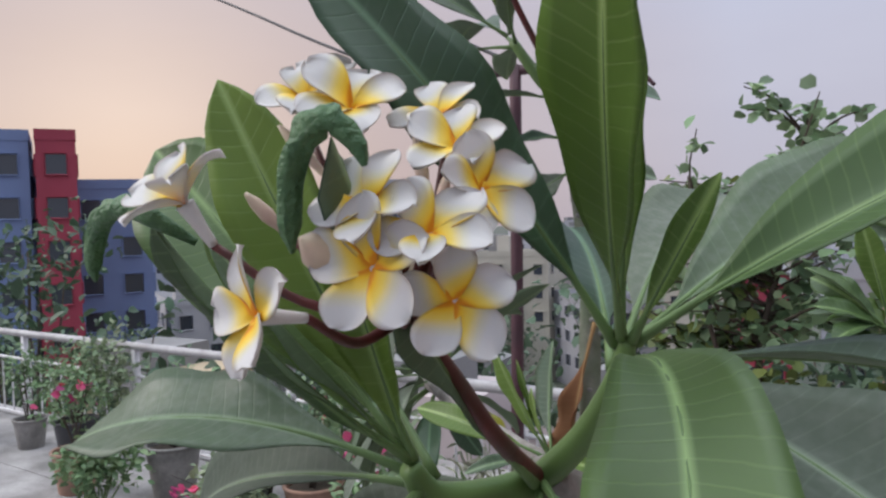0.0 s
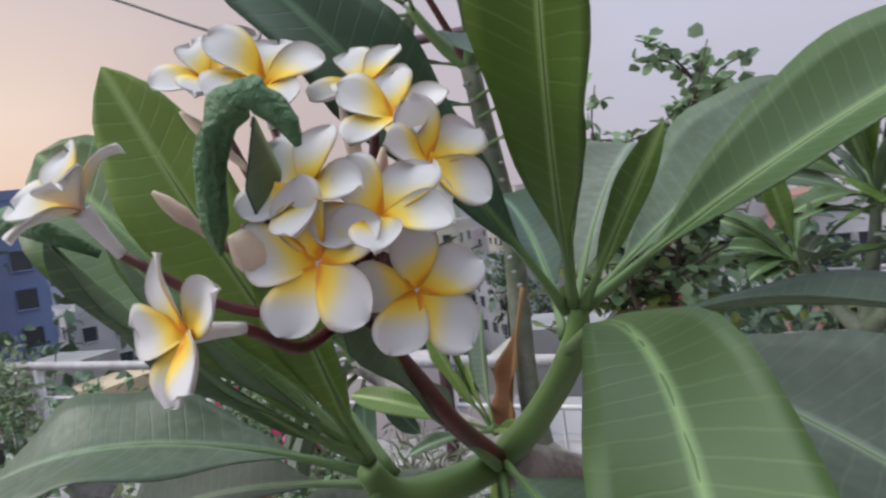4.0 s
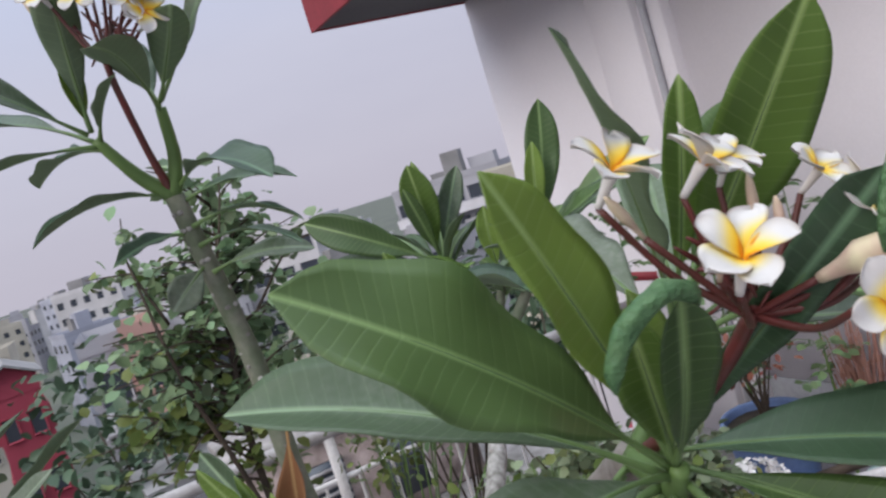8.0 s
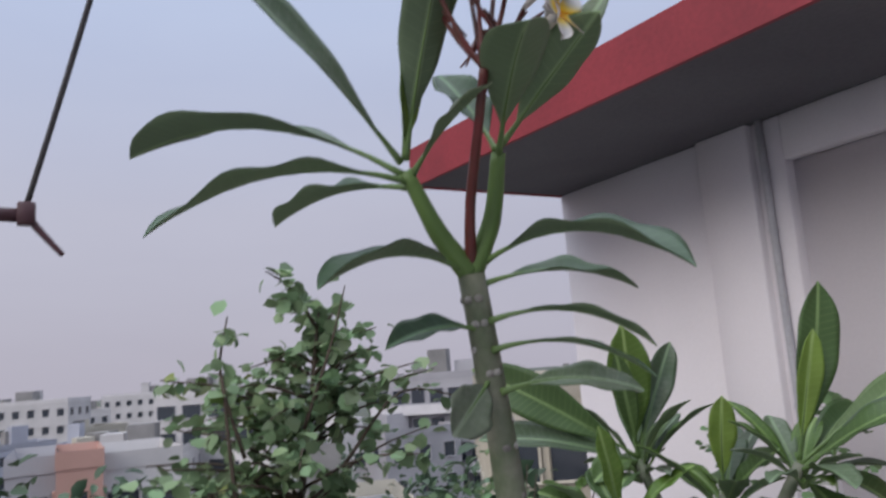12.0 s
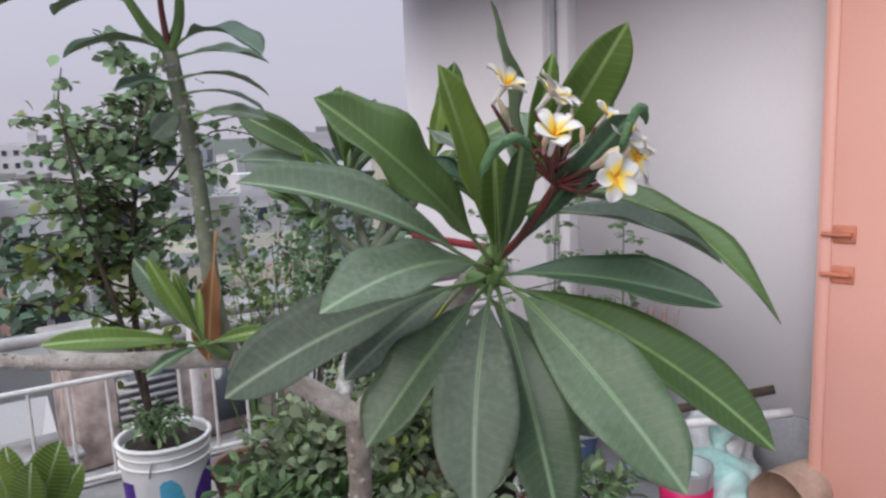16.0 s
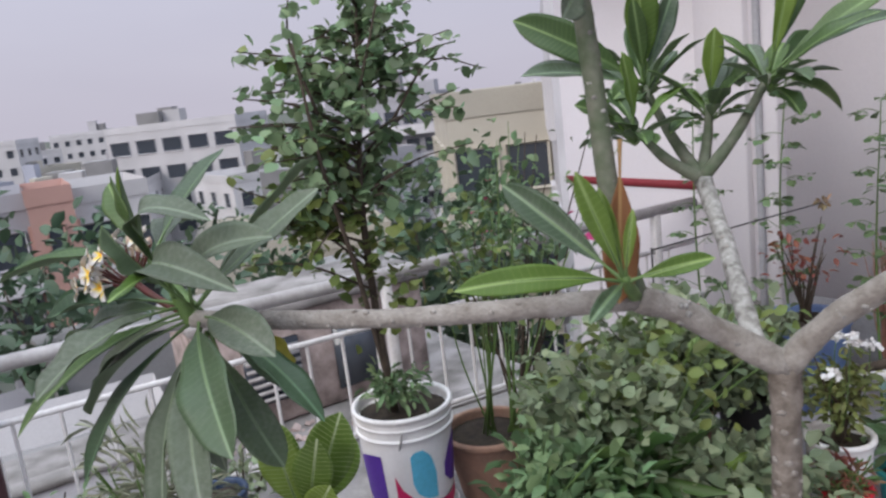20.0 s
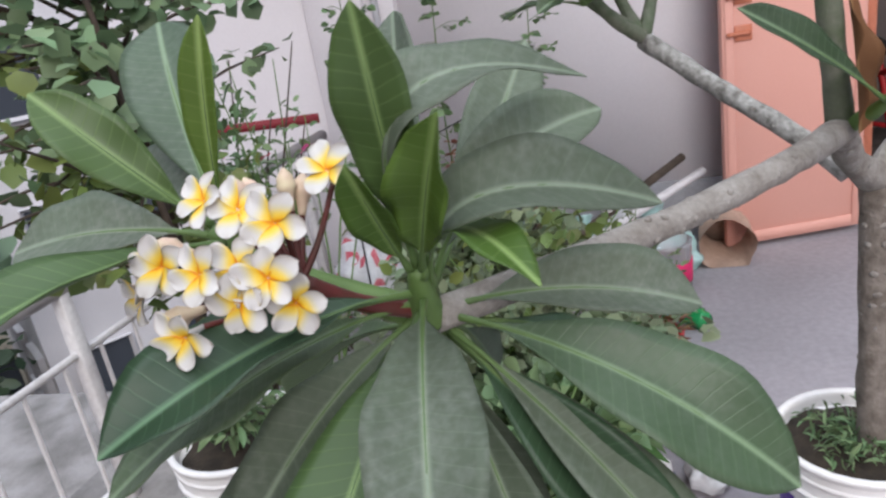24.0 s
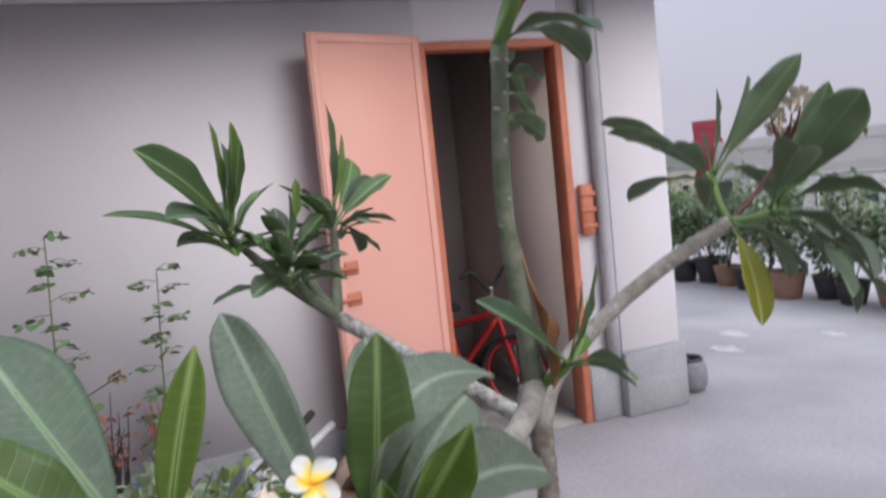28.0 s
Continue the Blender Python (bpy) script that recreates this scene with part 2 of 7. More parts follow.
M_LEAF_BACK = leaf_material("leaf_underside", (0.108, 0.178, 0.080), (0.25, 0.33, 0.18), pale=0.18, rough=0.6, veins=0.26)
M_LEAF_YELLOW = leaf_material("leaf_yellowing", (0.33, 0.33, 0.04), (0.42, 0.42, 0.15), rough=0.55)
M_LEAF_DRY = leaf_material("leaf_dry_brown", (0.20, 0.10, 0.035), (0.28, 0.17, 0.07), rough=0.75, through_light=0.1)
M_RIB = surface("leaf_rib_pale_green", (0.120, 0.192, 0.062), (0.085, 0.142, 0.044), 20, 0.5)
M_PETAL = petal_material()
M_PETAL_BACK = petal_back_material()
M_BUD = surface("bud_cream_pink", (0.60, 0.42, 0.33), (0.66, 0.58, 0.38), 45, 0.5, bump=0.1)
M_STALK_RED = surface("flower_stalk_dark_red", (0.12, 0.024, 0.022), (0.075, 0.03, 0.022), 40, 0.45)
M_STALK_GREEN = surface("young_stem_green", (0.118, 0.195, 0.052), (0.078, 0.134, 0.038), 30, 0.5)
M_BARK = surface("plumeria_bark_grey", (0.315, 0.288, 0.26), (0.185, 0.158, 0.135), 34, 0.9, bump=0.9, fine=150)
M_BARK_BROWN = surface("plumeria_bark_brown_grey", (0.235, 0.20, 0.172), (0.11, 0.088, 0.07), 34, 0.9, bump=0.9, fine=150)
M_BARK_PALE = surface("plumeria_bark_pale_spotted", (0.40, 0.385, 0.36), (0.13, 0.12, 0.105), 55, 0.85, bump=0.5, fine=140)
M_BARK_GREEN = surface("plumeria_stem_grey_green", (0.092, 0.116, 0.066), (0.17, 0.17, 0.13), 30, 0.75, bump=0.35, fine=110)
M_WOOD_DARK = surface("twig_dark_brown", (0.085, 0.062, 0.045), (0.045, 0.034, 0.026), 30, 0.85, bump=0.4)
M_ROLL = surface("rolled_leaf_dark_green", (0.050, 0.118, 0.045), (0.085, 0.165, 0.065), 70, 0.5, bump=0.9, fine=260)
M_SOIL = surface("potting_soil", (0.060, 0.045, 0.032), (0.028, 0.022, 0.017), 40, 0.95, bump=0.8, fine=160)
M_WALL = surface("wall_lilac_white_paint", (0.70, 0.668, 0.70), (0.645, 0.615, 0.645), 1.3, 0.8, bump=0.05, fine=90, grain=0.06)
# the shade under the eave is put into this colour, far below light paint
M_SHADED_SOFFIT = surface("soffit_with_painted_shade", (0.125, 0.12, 0.13), (0.095, 0.09, 0.10), 1.5, 0.85, bump=0.12)
M_PLINTH = surface("plinth_grey_cement", (0.36, 0.36, 0.38), (0.25, 0.25, 0.27), 3.0, 0.85, bump=0.3)
M_RED = surface("red_oxide_paint", (0.27, 0.034, 0.046), (0.21, 0.028, 0.038), 3.0, 0.6, bump=0.15)
M_CONCRETE = surface("roof_cement_screed", (0.375, 0.348, 0.370), (0.275, 0.255, 0.272), 1.1, 0.85, bump=0.35, fine=40)
M_CEMENT_DIRTY = surface("weathered_cement", (0.36, 0.34, 0.33), (0.15, 0.14, 0.135), 3.5, 0.9, bump=0.5)
M_WHITE_STEEL = surface("white_painted_steel", (0.70, 0.68, 0.68), (0.58, 0.55, 0.55), 8, 0.45, bump=0.1)
M_RAIL = surface("grey_painted_pipe", (0.42, 0.40, 0.40), (0.28, 0.26, 0.26), 7, 0.5, bump=0.15)
M_POLE = surface("maroon_painted_steel", (0.085, 0.035, 0.042), (0.060, 0.028, 0.034), 9, 0.55, bump=0.15)
M_CABLE = surface("cable_dark_rubber", (0.05, 0.045, 0.048), (0.03, 0.03, 0.03), 20, 0.6)
M_DOOR = surface("salmon_painted_steel_door", (0.74, 0.385, 0.315), (0.72, 0.365, 0.295), 2, 0.5, bump=0.03, fine=110, grain=0.05)
M_FRAME = surface("orange_door_frame_paint", (0.58, 0.20, 0.115), (0.44, 0.15, 0.09), 7, 0.5, bump=0.15)
M_PIPE = surface("grey_plastic_pipe", (0.44, 0.44, 0.47), (0.37, 0.37, 0.40), 5, 0.4)
M_INSIDE = surface("stair_room_plaster", (0.78, 0.70, 0.66), (0.68, 0.60, 0.56), 1.5, 0.9, grain=0.08)


# ---------------------------------------------------------------- building blocks
PLACE = {}                     # world matrix of every thing and part


def thing(name, loc, label, category, group="", kind="", turn=0.0):
    """An Empty at the foot of a thing."""
    ob = new(name)
    m = pose(*loc, 0, 0, turn)
    ob.matrix_world = m
    ob.empty_display_size = 0.05
    PLACE[ob] = m
    return tagged(ob, label, category, group, kind)


def part(name, bm, material, parent=None, label="", smooth=True, local=False):
    """Links a bmesh (in world places, or local ones) as one mesh object."""
    mesh = bpy.data.meshes.new(name)
    if parent is not None and not local:
        bmesh.ops.transform(bm, matrix=PLACE[parent].inverted(), verts=bm.verts)
    bm.to_mesh(mesh)
    bm.free()
    for m in (material if isinstance(material, (list, tuple)) else (material,)):
        mesh.materials.append(m)
    if smooth:
        mesh.polygons.foreach_set("use_smooth", [True] * len(mesh.polygons))
    ob = new(name, mesh)
    if parent is not None:
        ob.parent = parent
        PLACE[ob] = PLACE[parent].copy()
    else:
        PLACE[ob] = Matrix.Identity(4)
    if label:
        tagged(ob, label)
    return ob


def shared(name, mesh, parent, m):
    """Another object on the same mesh, at the local pose m under parent."""
    ob = new(name, mesh)
    ob.parent = parent
    ob.matrix_local = m
    PLACE[ob] = PLACE[parent] @ m
    return ob


def box(x0, x1, y0, y1, z0, z1, bevel=0.004, bm=None):
    """A box with its edges eased."""
    own = bmesh.new()
    bmesh.ops.create_cube(own, size=1)
    bmesh.ops.transform(own, matrix=Matrix.Translation(((x0 + x1) / 2, (y0 + y1) / 2, (z0 + z1) / 2)) @ Matrix.Diagonal((x1 - x0, y1 - y0, z1 - z0, 1)), verts=own.verts)
    if bevel:
        bmesh.ops.bevel(own, geom=own.edges[:], offset=bevel, segments=1, affect="EDGES")
    if bm is None:
        return own
    mesh = bpy.data.meshes.new("t")
    own.to_mesh(mesh)
    own.free()
    bm.from_mesh(mesh)
    bpy.data.meshes.remove(mesh)
    return bm


def spline(points, steps=6):
    """A smooth line through the points (Catmull-Rom)."""
    p = [Vector(q) for q in points]
    p = [p[0] * 2 - p[1], *p, p[-1] * 2 - p[-2]]
    out = []
    for a, b, c, d in zip(p, p[1:], p[2:], p[3:]):
        for i in range(steps):
            t = i / steps
            out.append(0.5 * (2 * b + (c - a) * t + (2 * a - 5 * b + 4 * c - d) * t * t + (3 * b - a - 3 * c + d) * t ** 3))
    return out + [p[-2]]


def tube(points, radii, sides=10, bm=None, lumps=0.0, steps=6, seed=1):
    """A tapered, slightly uneven tube along a smooth line."""
    line = spline(points, steps) if len(points) > 2 else [Vector(points[0]).lerp(Vector(points[1]), i / steps) for i in range(steps + 1)]
    bm = bm or bmesh.new()
    rings, side = [], None
    n = len(line)
    for i, c in enumerate(line):
        way = (line[min(i + 1, n - 1)] - line[max(i - 1, 0)]).normalized()
        if side is None:
            side = way.orthogonal().normalized()
        side = (side - way * side.dot(way)).normalized()
        other = way.cross(side)
        f = i / (n - 1) * (len(radii) - 1)
        k = min(int(f), len(radii) - 2)
        r = radii[k] + (radii[k + 1] - radii[k]) * (f - k)
        ring = []
        for j in range(sides):
            a = 2 * math.pi * j / sides
            q = c + side * math.cos(a) + other * math.sin(a)
            rr = r * (1 + lumps * noise.noise((q + Vector((seed * 3.1, 0, 0))) * 3.0 + c * 22))
            ring.append(bm.verts.new(c + (side * math.cos(a) + other * math.sin(a)) * rr))
        rings.append(ring)
    for a, b in zip(rings, rings[1:]):
        for j in range(sides):
            bm.faces.new((a[j], a[(j + 1) % sides], b[(j + 1) % sides], b[j]))
    bm.faces.new(list(reversed(rings[0])))
    bm.faces.new(rings[-1])
    return bm


def lathe(profile, sides=28, bm=None, centre=(0, 0, 0)):
    """A turned body from (radius, height) pairs."""
    bm = bm or bmesh.new()
    rings = []
    for r, z in profile:
        rings.append([bm.verts.new((centre[0] + r * math.cos(2 * math.pi * j / sides), centre[1] + r * math.sin(2 * math.pi * j / sides), centre[2] + z)) for j in range(sides)])
    for a, b in zip(rings, rings[1:]):
        for j in range(sides):
            bm.faces.new((a[j], a[(j + 1) % sides], b[(j + 1) % sides], b[j]))
    bm.faces.new(list(reversed(rings[0])))
    bm.faces.new(rings[-1])
    return bm


def swarm(name, places, ways, sizes, material, parent, label="", slim=0.55, fold=0.25, kind="stuff", points=4):
    """Many small folded leaves in one mesh: places, leaf directions and lengths as arrays."""
    places, ways, sizes = np.asarray(places), np.asarray(ways, float), np.asarray(sizes)
    n = len(places)
    ways /= np.linalg.norm(ways, axis=1)[:, None] + 1e-9
    ref = np.random.normal(size=(n, 3)) * 0.5 + (0, 0, 1.0)
    side = np.cross(ways, ref)
    side /= np.linalg.norm(side, axis=1)[:, None] + 1e-9
    up = np.cross(side, ways)
    s = sizes[:, None]
    rows = [places, places + ways * s * 0.3 + side * s * slim * 0.42 + up * s * fold * 0.4, places + ways * s * 0.68 + side * s * slim * 0.46 + up * s * fold * 0.35,
            places + ways * s - up * s * 0.12, places + ways * s * 0.68 - side * s * slim * 0.46 + up * s * fold * 0.35, places + ways * s * 0.3 - side * s * slim * 0.42 + up * s * fold * 0.4,
            places + ways * s * 0.5]
    verts = np.stack(rows, 1).reshape(-1, 3) - np.array(PLACE[parent].translation)
    base = np.arange(n)[:, None] * 7
    faces = np.concatenate([base + f for f in ([0, 1, 6], [1, 2, 6], [2, 3, 6], [3, 4, 6], [4, 5, 6], [5, 0, 6])])
    mesh = bpy.data.meshes.new(name)
    mesh.from_pydata(verts.tolist(), [], faces.tolist())
    mesh.materials.append(material)
    mesh.polygons.foreach_set("use_smooth", [True] * len(mesh.polygons))
    ob = new(name, mesh)
    ob.parent = parent
    PLACE[ob] = PLACE[parent].copy()
    return tagged(ob, label, "", "", kind)


# ---------------------------------------------------------------- plumeria pieces
def leaf_bm(base, tip, width, arch=0.12, roll=0.0, fold=0.36, stalk=0.15, wave=0.07, seed=0, curl=0.0, face=None, side_sway=0.0, via=None, via_at=0.5, blunt=0.72):
    """A plumeria leaf as a thin body: petiole, obovate blade bent along an arch, folded on the midrib."""
    base, tip = Vector(base), Vector(tip)
    span = tip - base
    length = span.length
    way = span.normalized()
    up = Vector((0, 0, 1))
    if face is not None:
        up = Vector(face)
    elif abs(way.z) > 0.93:
        up = Vector((math.cos(seed), math.sin(seed), 0.2))
    out = (up - way * up.dot(way)).normalized()
    across = way.cross(out)
    ctrl = (base + tip) / 2 + out * arch * length + across * side_sway * length
    if via is not None:
        ctrl = (Vector(via) - base * (1 - via_at) ** 2 - tip * via_at ** 2) / (2 * via_at * (1 - via_at))
    rng = random.Random(seed)
    nl, na = 22, 4
    bm = bmesh.new()
    uv = bm.loops.layers.uv.new("UVMap")
    top, bot, coords = [], [], []
    phase = rng.random() * 6
    for i in range(nl + 1):
        s = i / nl
        c = base * (1 - s) ** 2 + ctrl * 2 * s * (1 - s) + tip * s * s
        tan = ((ctrl - base) * (1 - s) + (tip - ctrl) * s).normalized()
        a = across.copy()
        a = (a - tan * a.dot(tan)).normalized()
        nrm = a.cross(tan).normalized()
        turn = Matrix.Rotation(radians(roll) + curl * (s - 0.4), 3, tan)
        a, nrm = turn @ a, turn @ nrm
        g = max(0.0, (s - stalk) / (1 - stalk))
        prof = (g ** 1.12) * ((1 - g) ** blunt) / (0.609 ** 1.12 * 0.391 ** blunt)
        half = max(0.0022 - 0.0016 * s, width / 2 * min(1.0, prof) * (1 - 0.25 * max(0.0, g - 0.9) / 0.1))
        row_t, row_b, row_c = [], [], []
        for j in range(-na, na + 1):
            x = j / na
            lift = fold * half * abs(x) ** 1.3 + wave * half * math.sin(s * 19 + phase + (2 if x > 0 else 0)) * x * x
            v = c + a * (x * half) + nrm * lift
            row_t.append(bm.verts.new(v + nrm * 0.0004))
            row_b.append(bm.verts.new(v - nrm * 0.0004))
            row_c.append((x * half, s * length))
        top.append(row_t), bot.append(row_b), coords.append(row_c)
    m = 2 * na

    def quad(vs, cs, mat):
        f = bm.faces.new(vs)
        f.material_index = mat
        for lp, co in zip(f.loops, cs):
            lp[uv].uv = co

    for i in range(nl):
        for j in range(m):
            cs = (coords[i][j], coords[i][j + 1], coords[i + 1][j + 1], coords[i + 1][j])
            quad((top[i][j], top[i][j + 1], top[i + 1][j + 1], top[i + 1][j]), cs, 0)
            quad((bot[i][j], bot[i + 1][j], bot[i + 1][j + 1], bot[i][j + 1]), (cs[0], cs[3], cs[2], cs[1]), 1)
        for j in (0, m):
            vs = (top[i][j], top[i + 1][j], bot[i + 1][j], bot[i][j])
            quad(vs if j == 0 else tuple(reversed(vs)), (coords[i][j],) * 4, 0)
    rib = [base * (1 - s) ** 2 + ctrl * 2 * s * (1 - s) + tip * s * s for s in (0, 0.08, 0.16, 0.3, 0.5, 0.7, 0.9)]
    return bm, rib, length


LEAF_COUNT = [0]
WHORLS = {}                    # leaf bases that spread along and round a shoot: foot, top, radius


def whorl(centre, foot, top, radius=0.009):
    WHORLS[tuple(centre)] = (Vector(foot), Vector(top), radius)


def spread_base(base, tip):
    """Low leaves leave the shoot low, upright ones near its top, each on its own side."""
    key = tuple(base)
    if key not in WHORLS:
        return Vector(base)
    foot, top, radius = WHORLS[key]
    way = (Vector(tip) - Vector(base)).normalized()
    axis = (top - foot).normalized()
    out = (way - axis * way.dot(axis))
    out = out.normalized() if out.length > 1e-4 else axis.orthogonal()
    k = min(1.0, max(0.0, 0.48 + 0.62 * way.dot(axis)))
    return foot.lerp(top, k) + out * radius * (1.05 - 0.55 * k)


def leaf(tree, base, tip, width=0.07, arch=0.12, roll=0.0, mat=None, label="", **more):
    LEAF_COUNT[0] += 1
    own = random.Random(LEAF_COUNT[0] * 7 + 3)
    more.setdefault("curl", own.uniform(-0.45, 0.45))
    more.setdefault("side_sway", own.uniform(-0.045, 0.045))
    more.setdefault("wave", own.uniform(0.03, 0.16))
    more.setdefault("fold", own.uniform(0.22, 0.52))
    base = spread_base(base, tip)
    bm, rib, length = leaf_bm(base, tip, width, arch, roll, seed=LEAF_COUNT[0], **more)
    mat = mat or M_LEAF
    back = M_LEAF_DRY if mat is M_LEAF_DRY else M_LEAF_YELLOW if mat is M_LEAF_YELLOW else M_LEAF_BACK
    ob = part("leaf", bm, (mat, back), tree, label)
    part("midrib", tube(rib, (0.0042, 0.0032, 0.0025, 0.0016, 0.0011, 0.0008, 0.0003), 7, steps=2), M_RIB if mat is not M_LEAF_DRY else M_LEAF_DRY, ob)
    return ob


def petal_mesh(name, cup, twist, width, seed):
    """One petal of unit length along +y from the throat; overlapping like a pinwheel."""
    bm = bmesh.new()
    uv = bm.loops.layers.uv.new("UVMap")
    nl, na = 11, 3
    rng = random.Random(seed)
    layers = []
    for off in (0.012, -0.012):
        rows = []
        for i in range(nl + 1):
            s = math.sin(math.pi / 2 * i / nl) ** 1.15
            if s < 0.64:
                prof = 0.14 + 0.86 * math.sin(math.pi / 2 * s / 0.64)
            else:
                prof = max(0.0, 1 - ((s - 0.64) / 0.36) ** 1.9) ** 0.58
            half = max(0.03, width / 2 * prof)
            rise = cup * (s ** 0.7) - cup * 0.5 * s * s * s
            row = []
            for j in range(-na, na + 1):
                x = j / na
                z = rise + twist * x * s * 0.8 + 0.16 * s * max(0.0, -x) ** 3 - 0.07 * (1 - x * x) * math.sin(s * math.pi) + 0.02 * math.sin(7 * s + 3 * x + seed)
                row.append((bm.verts.new((x * half + 0.10 * s * s, s * 0.97, z + off)), (x, s)))
            rows.append(row)
        layers.append(rows)
    for k, rows in enumerate(layers):
        for i in range(nl):
            for j in range(2 * na):
                quad = [rows[i][j], rows[i][j + 1], rows[i + 1][j + 1], rows[i + 1][j]]
                if k:
                    quad.reverse()
                f = bm.faces.new([q[0] for q in quad])
                f.material_index = k
                for lp, q in zip(f.loops, quad):
                    lp[uv].uv = q[1]
    for i in range(nl):
        for j in (0, 2 * na):
            f = bm.faces.new([layers[0][i][j][0], layers[1][i][j][0], layers[1][i + 1][j][0], layers[0][i + 1][j][0]])
            for lp, q in zip(f.loops, (layers[0][i][j], layers[1][i][j], layers[1][i + 1][j], layers[0][i + 1][j])):
                lp[uv].uv = q[1]
    mesh = bpy.data.meshes.new(name)
    bm.to_mesh(mesh)
    bm.free()
    mesh.materials.append(M_PETAL), mesh.materials.append(M_PETAL_BACK)
    mesh.polygons.foreach_set("use_smooth", [True] * len(mesh.polygons))
    return mesh


PETALS = [petal_mesh("petal", cup, tw, wd, i) for i, (cup, tw, wd) in enumerate(((0.36, 0.15, 0.76), (0.46, 0.14, 0.75), (0.28, 0.17, 0.77), (0.66, 0.12, 0.82), (0.88, 0.13, 0.70)))]


def flower(tree, centre, facing, size=0.048, turn=0.0, form=0, missing=0, slim=1.0):
    """An open flower: the tube is the part, five petals sit on it."""
    facing = Vector(facing).normalized()
    centre = Vector(centre)
    rot = facing.to_track_quat("Z", "Y").to_matrix().to_4x4() @ Matrix.Rotation(radians(turn), 4, "Z")
    back = centre - facing * size * 0.42
    bm = tube((back, centre - facing * size * 0.2, centre + facing * size * 0.02), (size * 0.045, size * 0.06, size * 0.085), 8, steps=3)
    ob = part("flower", bm, M_PETAL_BACK, tree)
    rng = random.Random(int(centre.x * 9000 + centre.z * 777))
    r = size * 0.56
    for i in range(5 - missing):
        spin = Matrix.Rotation(radians(72 * i + rng.uniform(-5, 5)), 4, "Z")
        tilt = Matrix.Rotation(radians(rng.uniform(-12, 15)), 4, "X") @ Matrix.Rotation(radians(rng.uniform(-9, 9)), 4, "Y")
        grow = r * rng.uniform(0.90, 1.08)
        m = Matrix.Translation(centre - PLACE[ob].translation) @ rot @ spin @ tilt @ Matrix.Diagonal((grow * slim, grow, grow, 1))
        shared("petal", PETALS[form if rng.random() < 0.7 else (form + 1) % len(PETALS)], ob, m)
    return ob, back


def bud(tree, foot, tip, thick=0.007, mat=None):
    foot, tip = Vector(foot), Vector(tip)
    mid = foot.lerp(tip, 0.55)
    return part("flower_bud", tube((foot, foot.lerp(tip, 0.3), mid, foot.lerp(tip, 0.8), tip), (thick * 0.35, thick * 0.55, thick, thick * 0.8, 0.001), 8, steps=3), mat or M_BUD, tree)


def stem(tree, name, points, radii, mat, label="", lumps=0.10, sides=12):
    return part(name, tube(points, radii, sides, lumps=lumps, seed=len(points)), mat, tree, label)


def scar_knots(tree, points, radius, count, seed, mat):
    """Raised leaf scars along a stem."""
    line = spline(points, 10)
    rng = random.Random(seed)
    bm = bmesh.new()
    for _ in range(count):
        i = rng.randrange(1, len(line) - 1)
        way = (line[i + 1] - line[i - 1]).normalized()
        d = way.orthogonal().normalized()
        d = Matrix.Rotation(rng.uniform(0, 6.28), 3, way) @ d
        m = Matrix.Translation(line[i] + d * radius * 0.92) @ d.to_track_quat("Z", "Y").to_matrix().to_4x4() @ Matrix.Diagonal((1, 0.8, 0.35, 1))
        bmesh.ops.create_icosphere(bm, subdivisions=1, radius=radius * 0.34, matrix=m)
    tagged(part("scarring", bm, mat, tree), "raised pale leaf scars", "", "", "stuff")


# ---------------------------------------------------------------- the stair-head building
WALL_X = 2.592                 # face of panel, band and column
RECESS_X = WALL_X + 0.06       # face of the long recess with the door
EAVE_Z = 2.469
wall = part("wall_east", box(RECESS_X, RECESS_X + 0.14, 0.85, 2.765, 0.0, EAVE_Z, 0), M_WALL)
tagged(wall, "lilac-white painted stair-head wall with a long recess", "wall", "", "structure")
for nm, args in (("band", (WALL_X, RECESS_X, -0.15, 2.765, 2.28, EAVE_Z)), ("panel", (WALL_X, WALL_X + 0.16, 3.17, 4.18, -1.2, EAVE_Z)),
                 ("pilaster", (WALL_X - 0.035, WALL_X + 0.16, 2.90, 3.17, -0.05, EAVE_Z)), ("pilaster_side", (WALL_X, WALL_X + 0.16, 2.765, 2.90, 0.0, EAVE_Z)),
                 ("corner_column", (WALL_X, WALL_X + 0.34, -0.54, -0.15, 0.36, EAVE_Z)), ("door_pier", (RECESS_X, RECESS_X + 0.14, -0.15, 0.04, 0.30, EAVE_Z)),
                 ("door_head", (RECESS_X, RECESS_X + 0.14, 0.04, 0.85, 2.075, EAVE_Z))):
    part(nm, box(*args, bevel=0.006), M_WALL, wall)
part("plinth", box(WALL_X - 0.03, WALL_X + 0.36, -0.56, -0.15, 0.0, 0.36, 0.008), M_PLINTH, wall, "grey cement plinth")
part("plinth", box(RECESS_X - 0.03, RECESS_X + 0.14, -0.15, 0.04, 0.0, 0.30, 0.008), M_PLINTH, wall, "grey cement plinth")
part("skirting", box(RECESS_X - 0.012, RECESS_X, 0.85, 2.765, 0.0, 0.28, 0.002), M_PLINTH, wall, "grey cement skirting")
part("stripe", box(WALL_X - 0.006, WALL_X - 0.001, 3.22, 4.178, 0.755, 0.80, 0.0), M_RED, wall, "thin red painted stripe")
side_wall = part("wall_north", box(WALL_X + 0.16, WALL_X + 4.2, 4.03, 4.175, -1.2, EAVE_Z, 0), M_WALL)
tagged(side_wall, "lilac-white painted side wall of the stair head", "wall", "", "structure")
back_wall = part("wall_south", box(WALL_X + 0.34, WALL_X + 4.2, -0.535, -0.40, 0.0, EAVE_Z, 0), M_WALL)
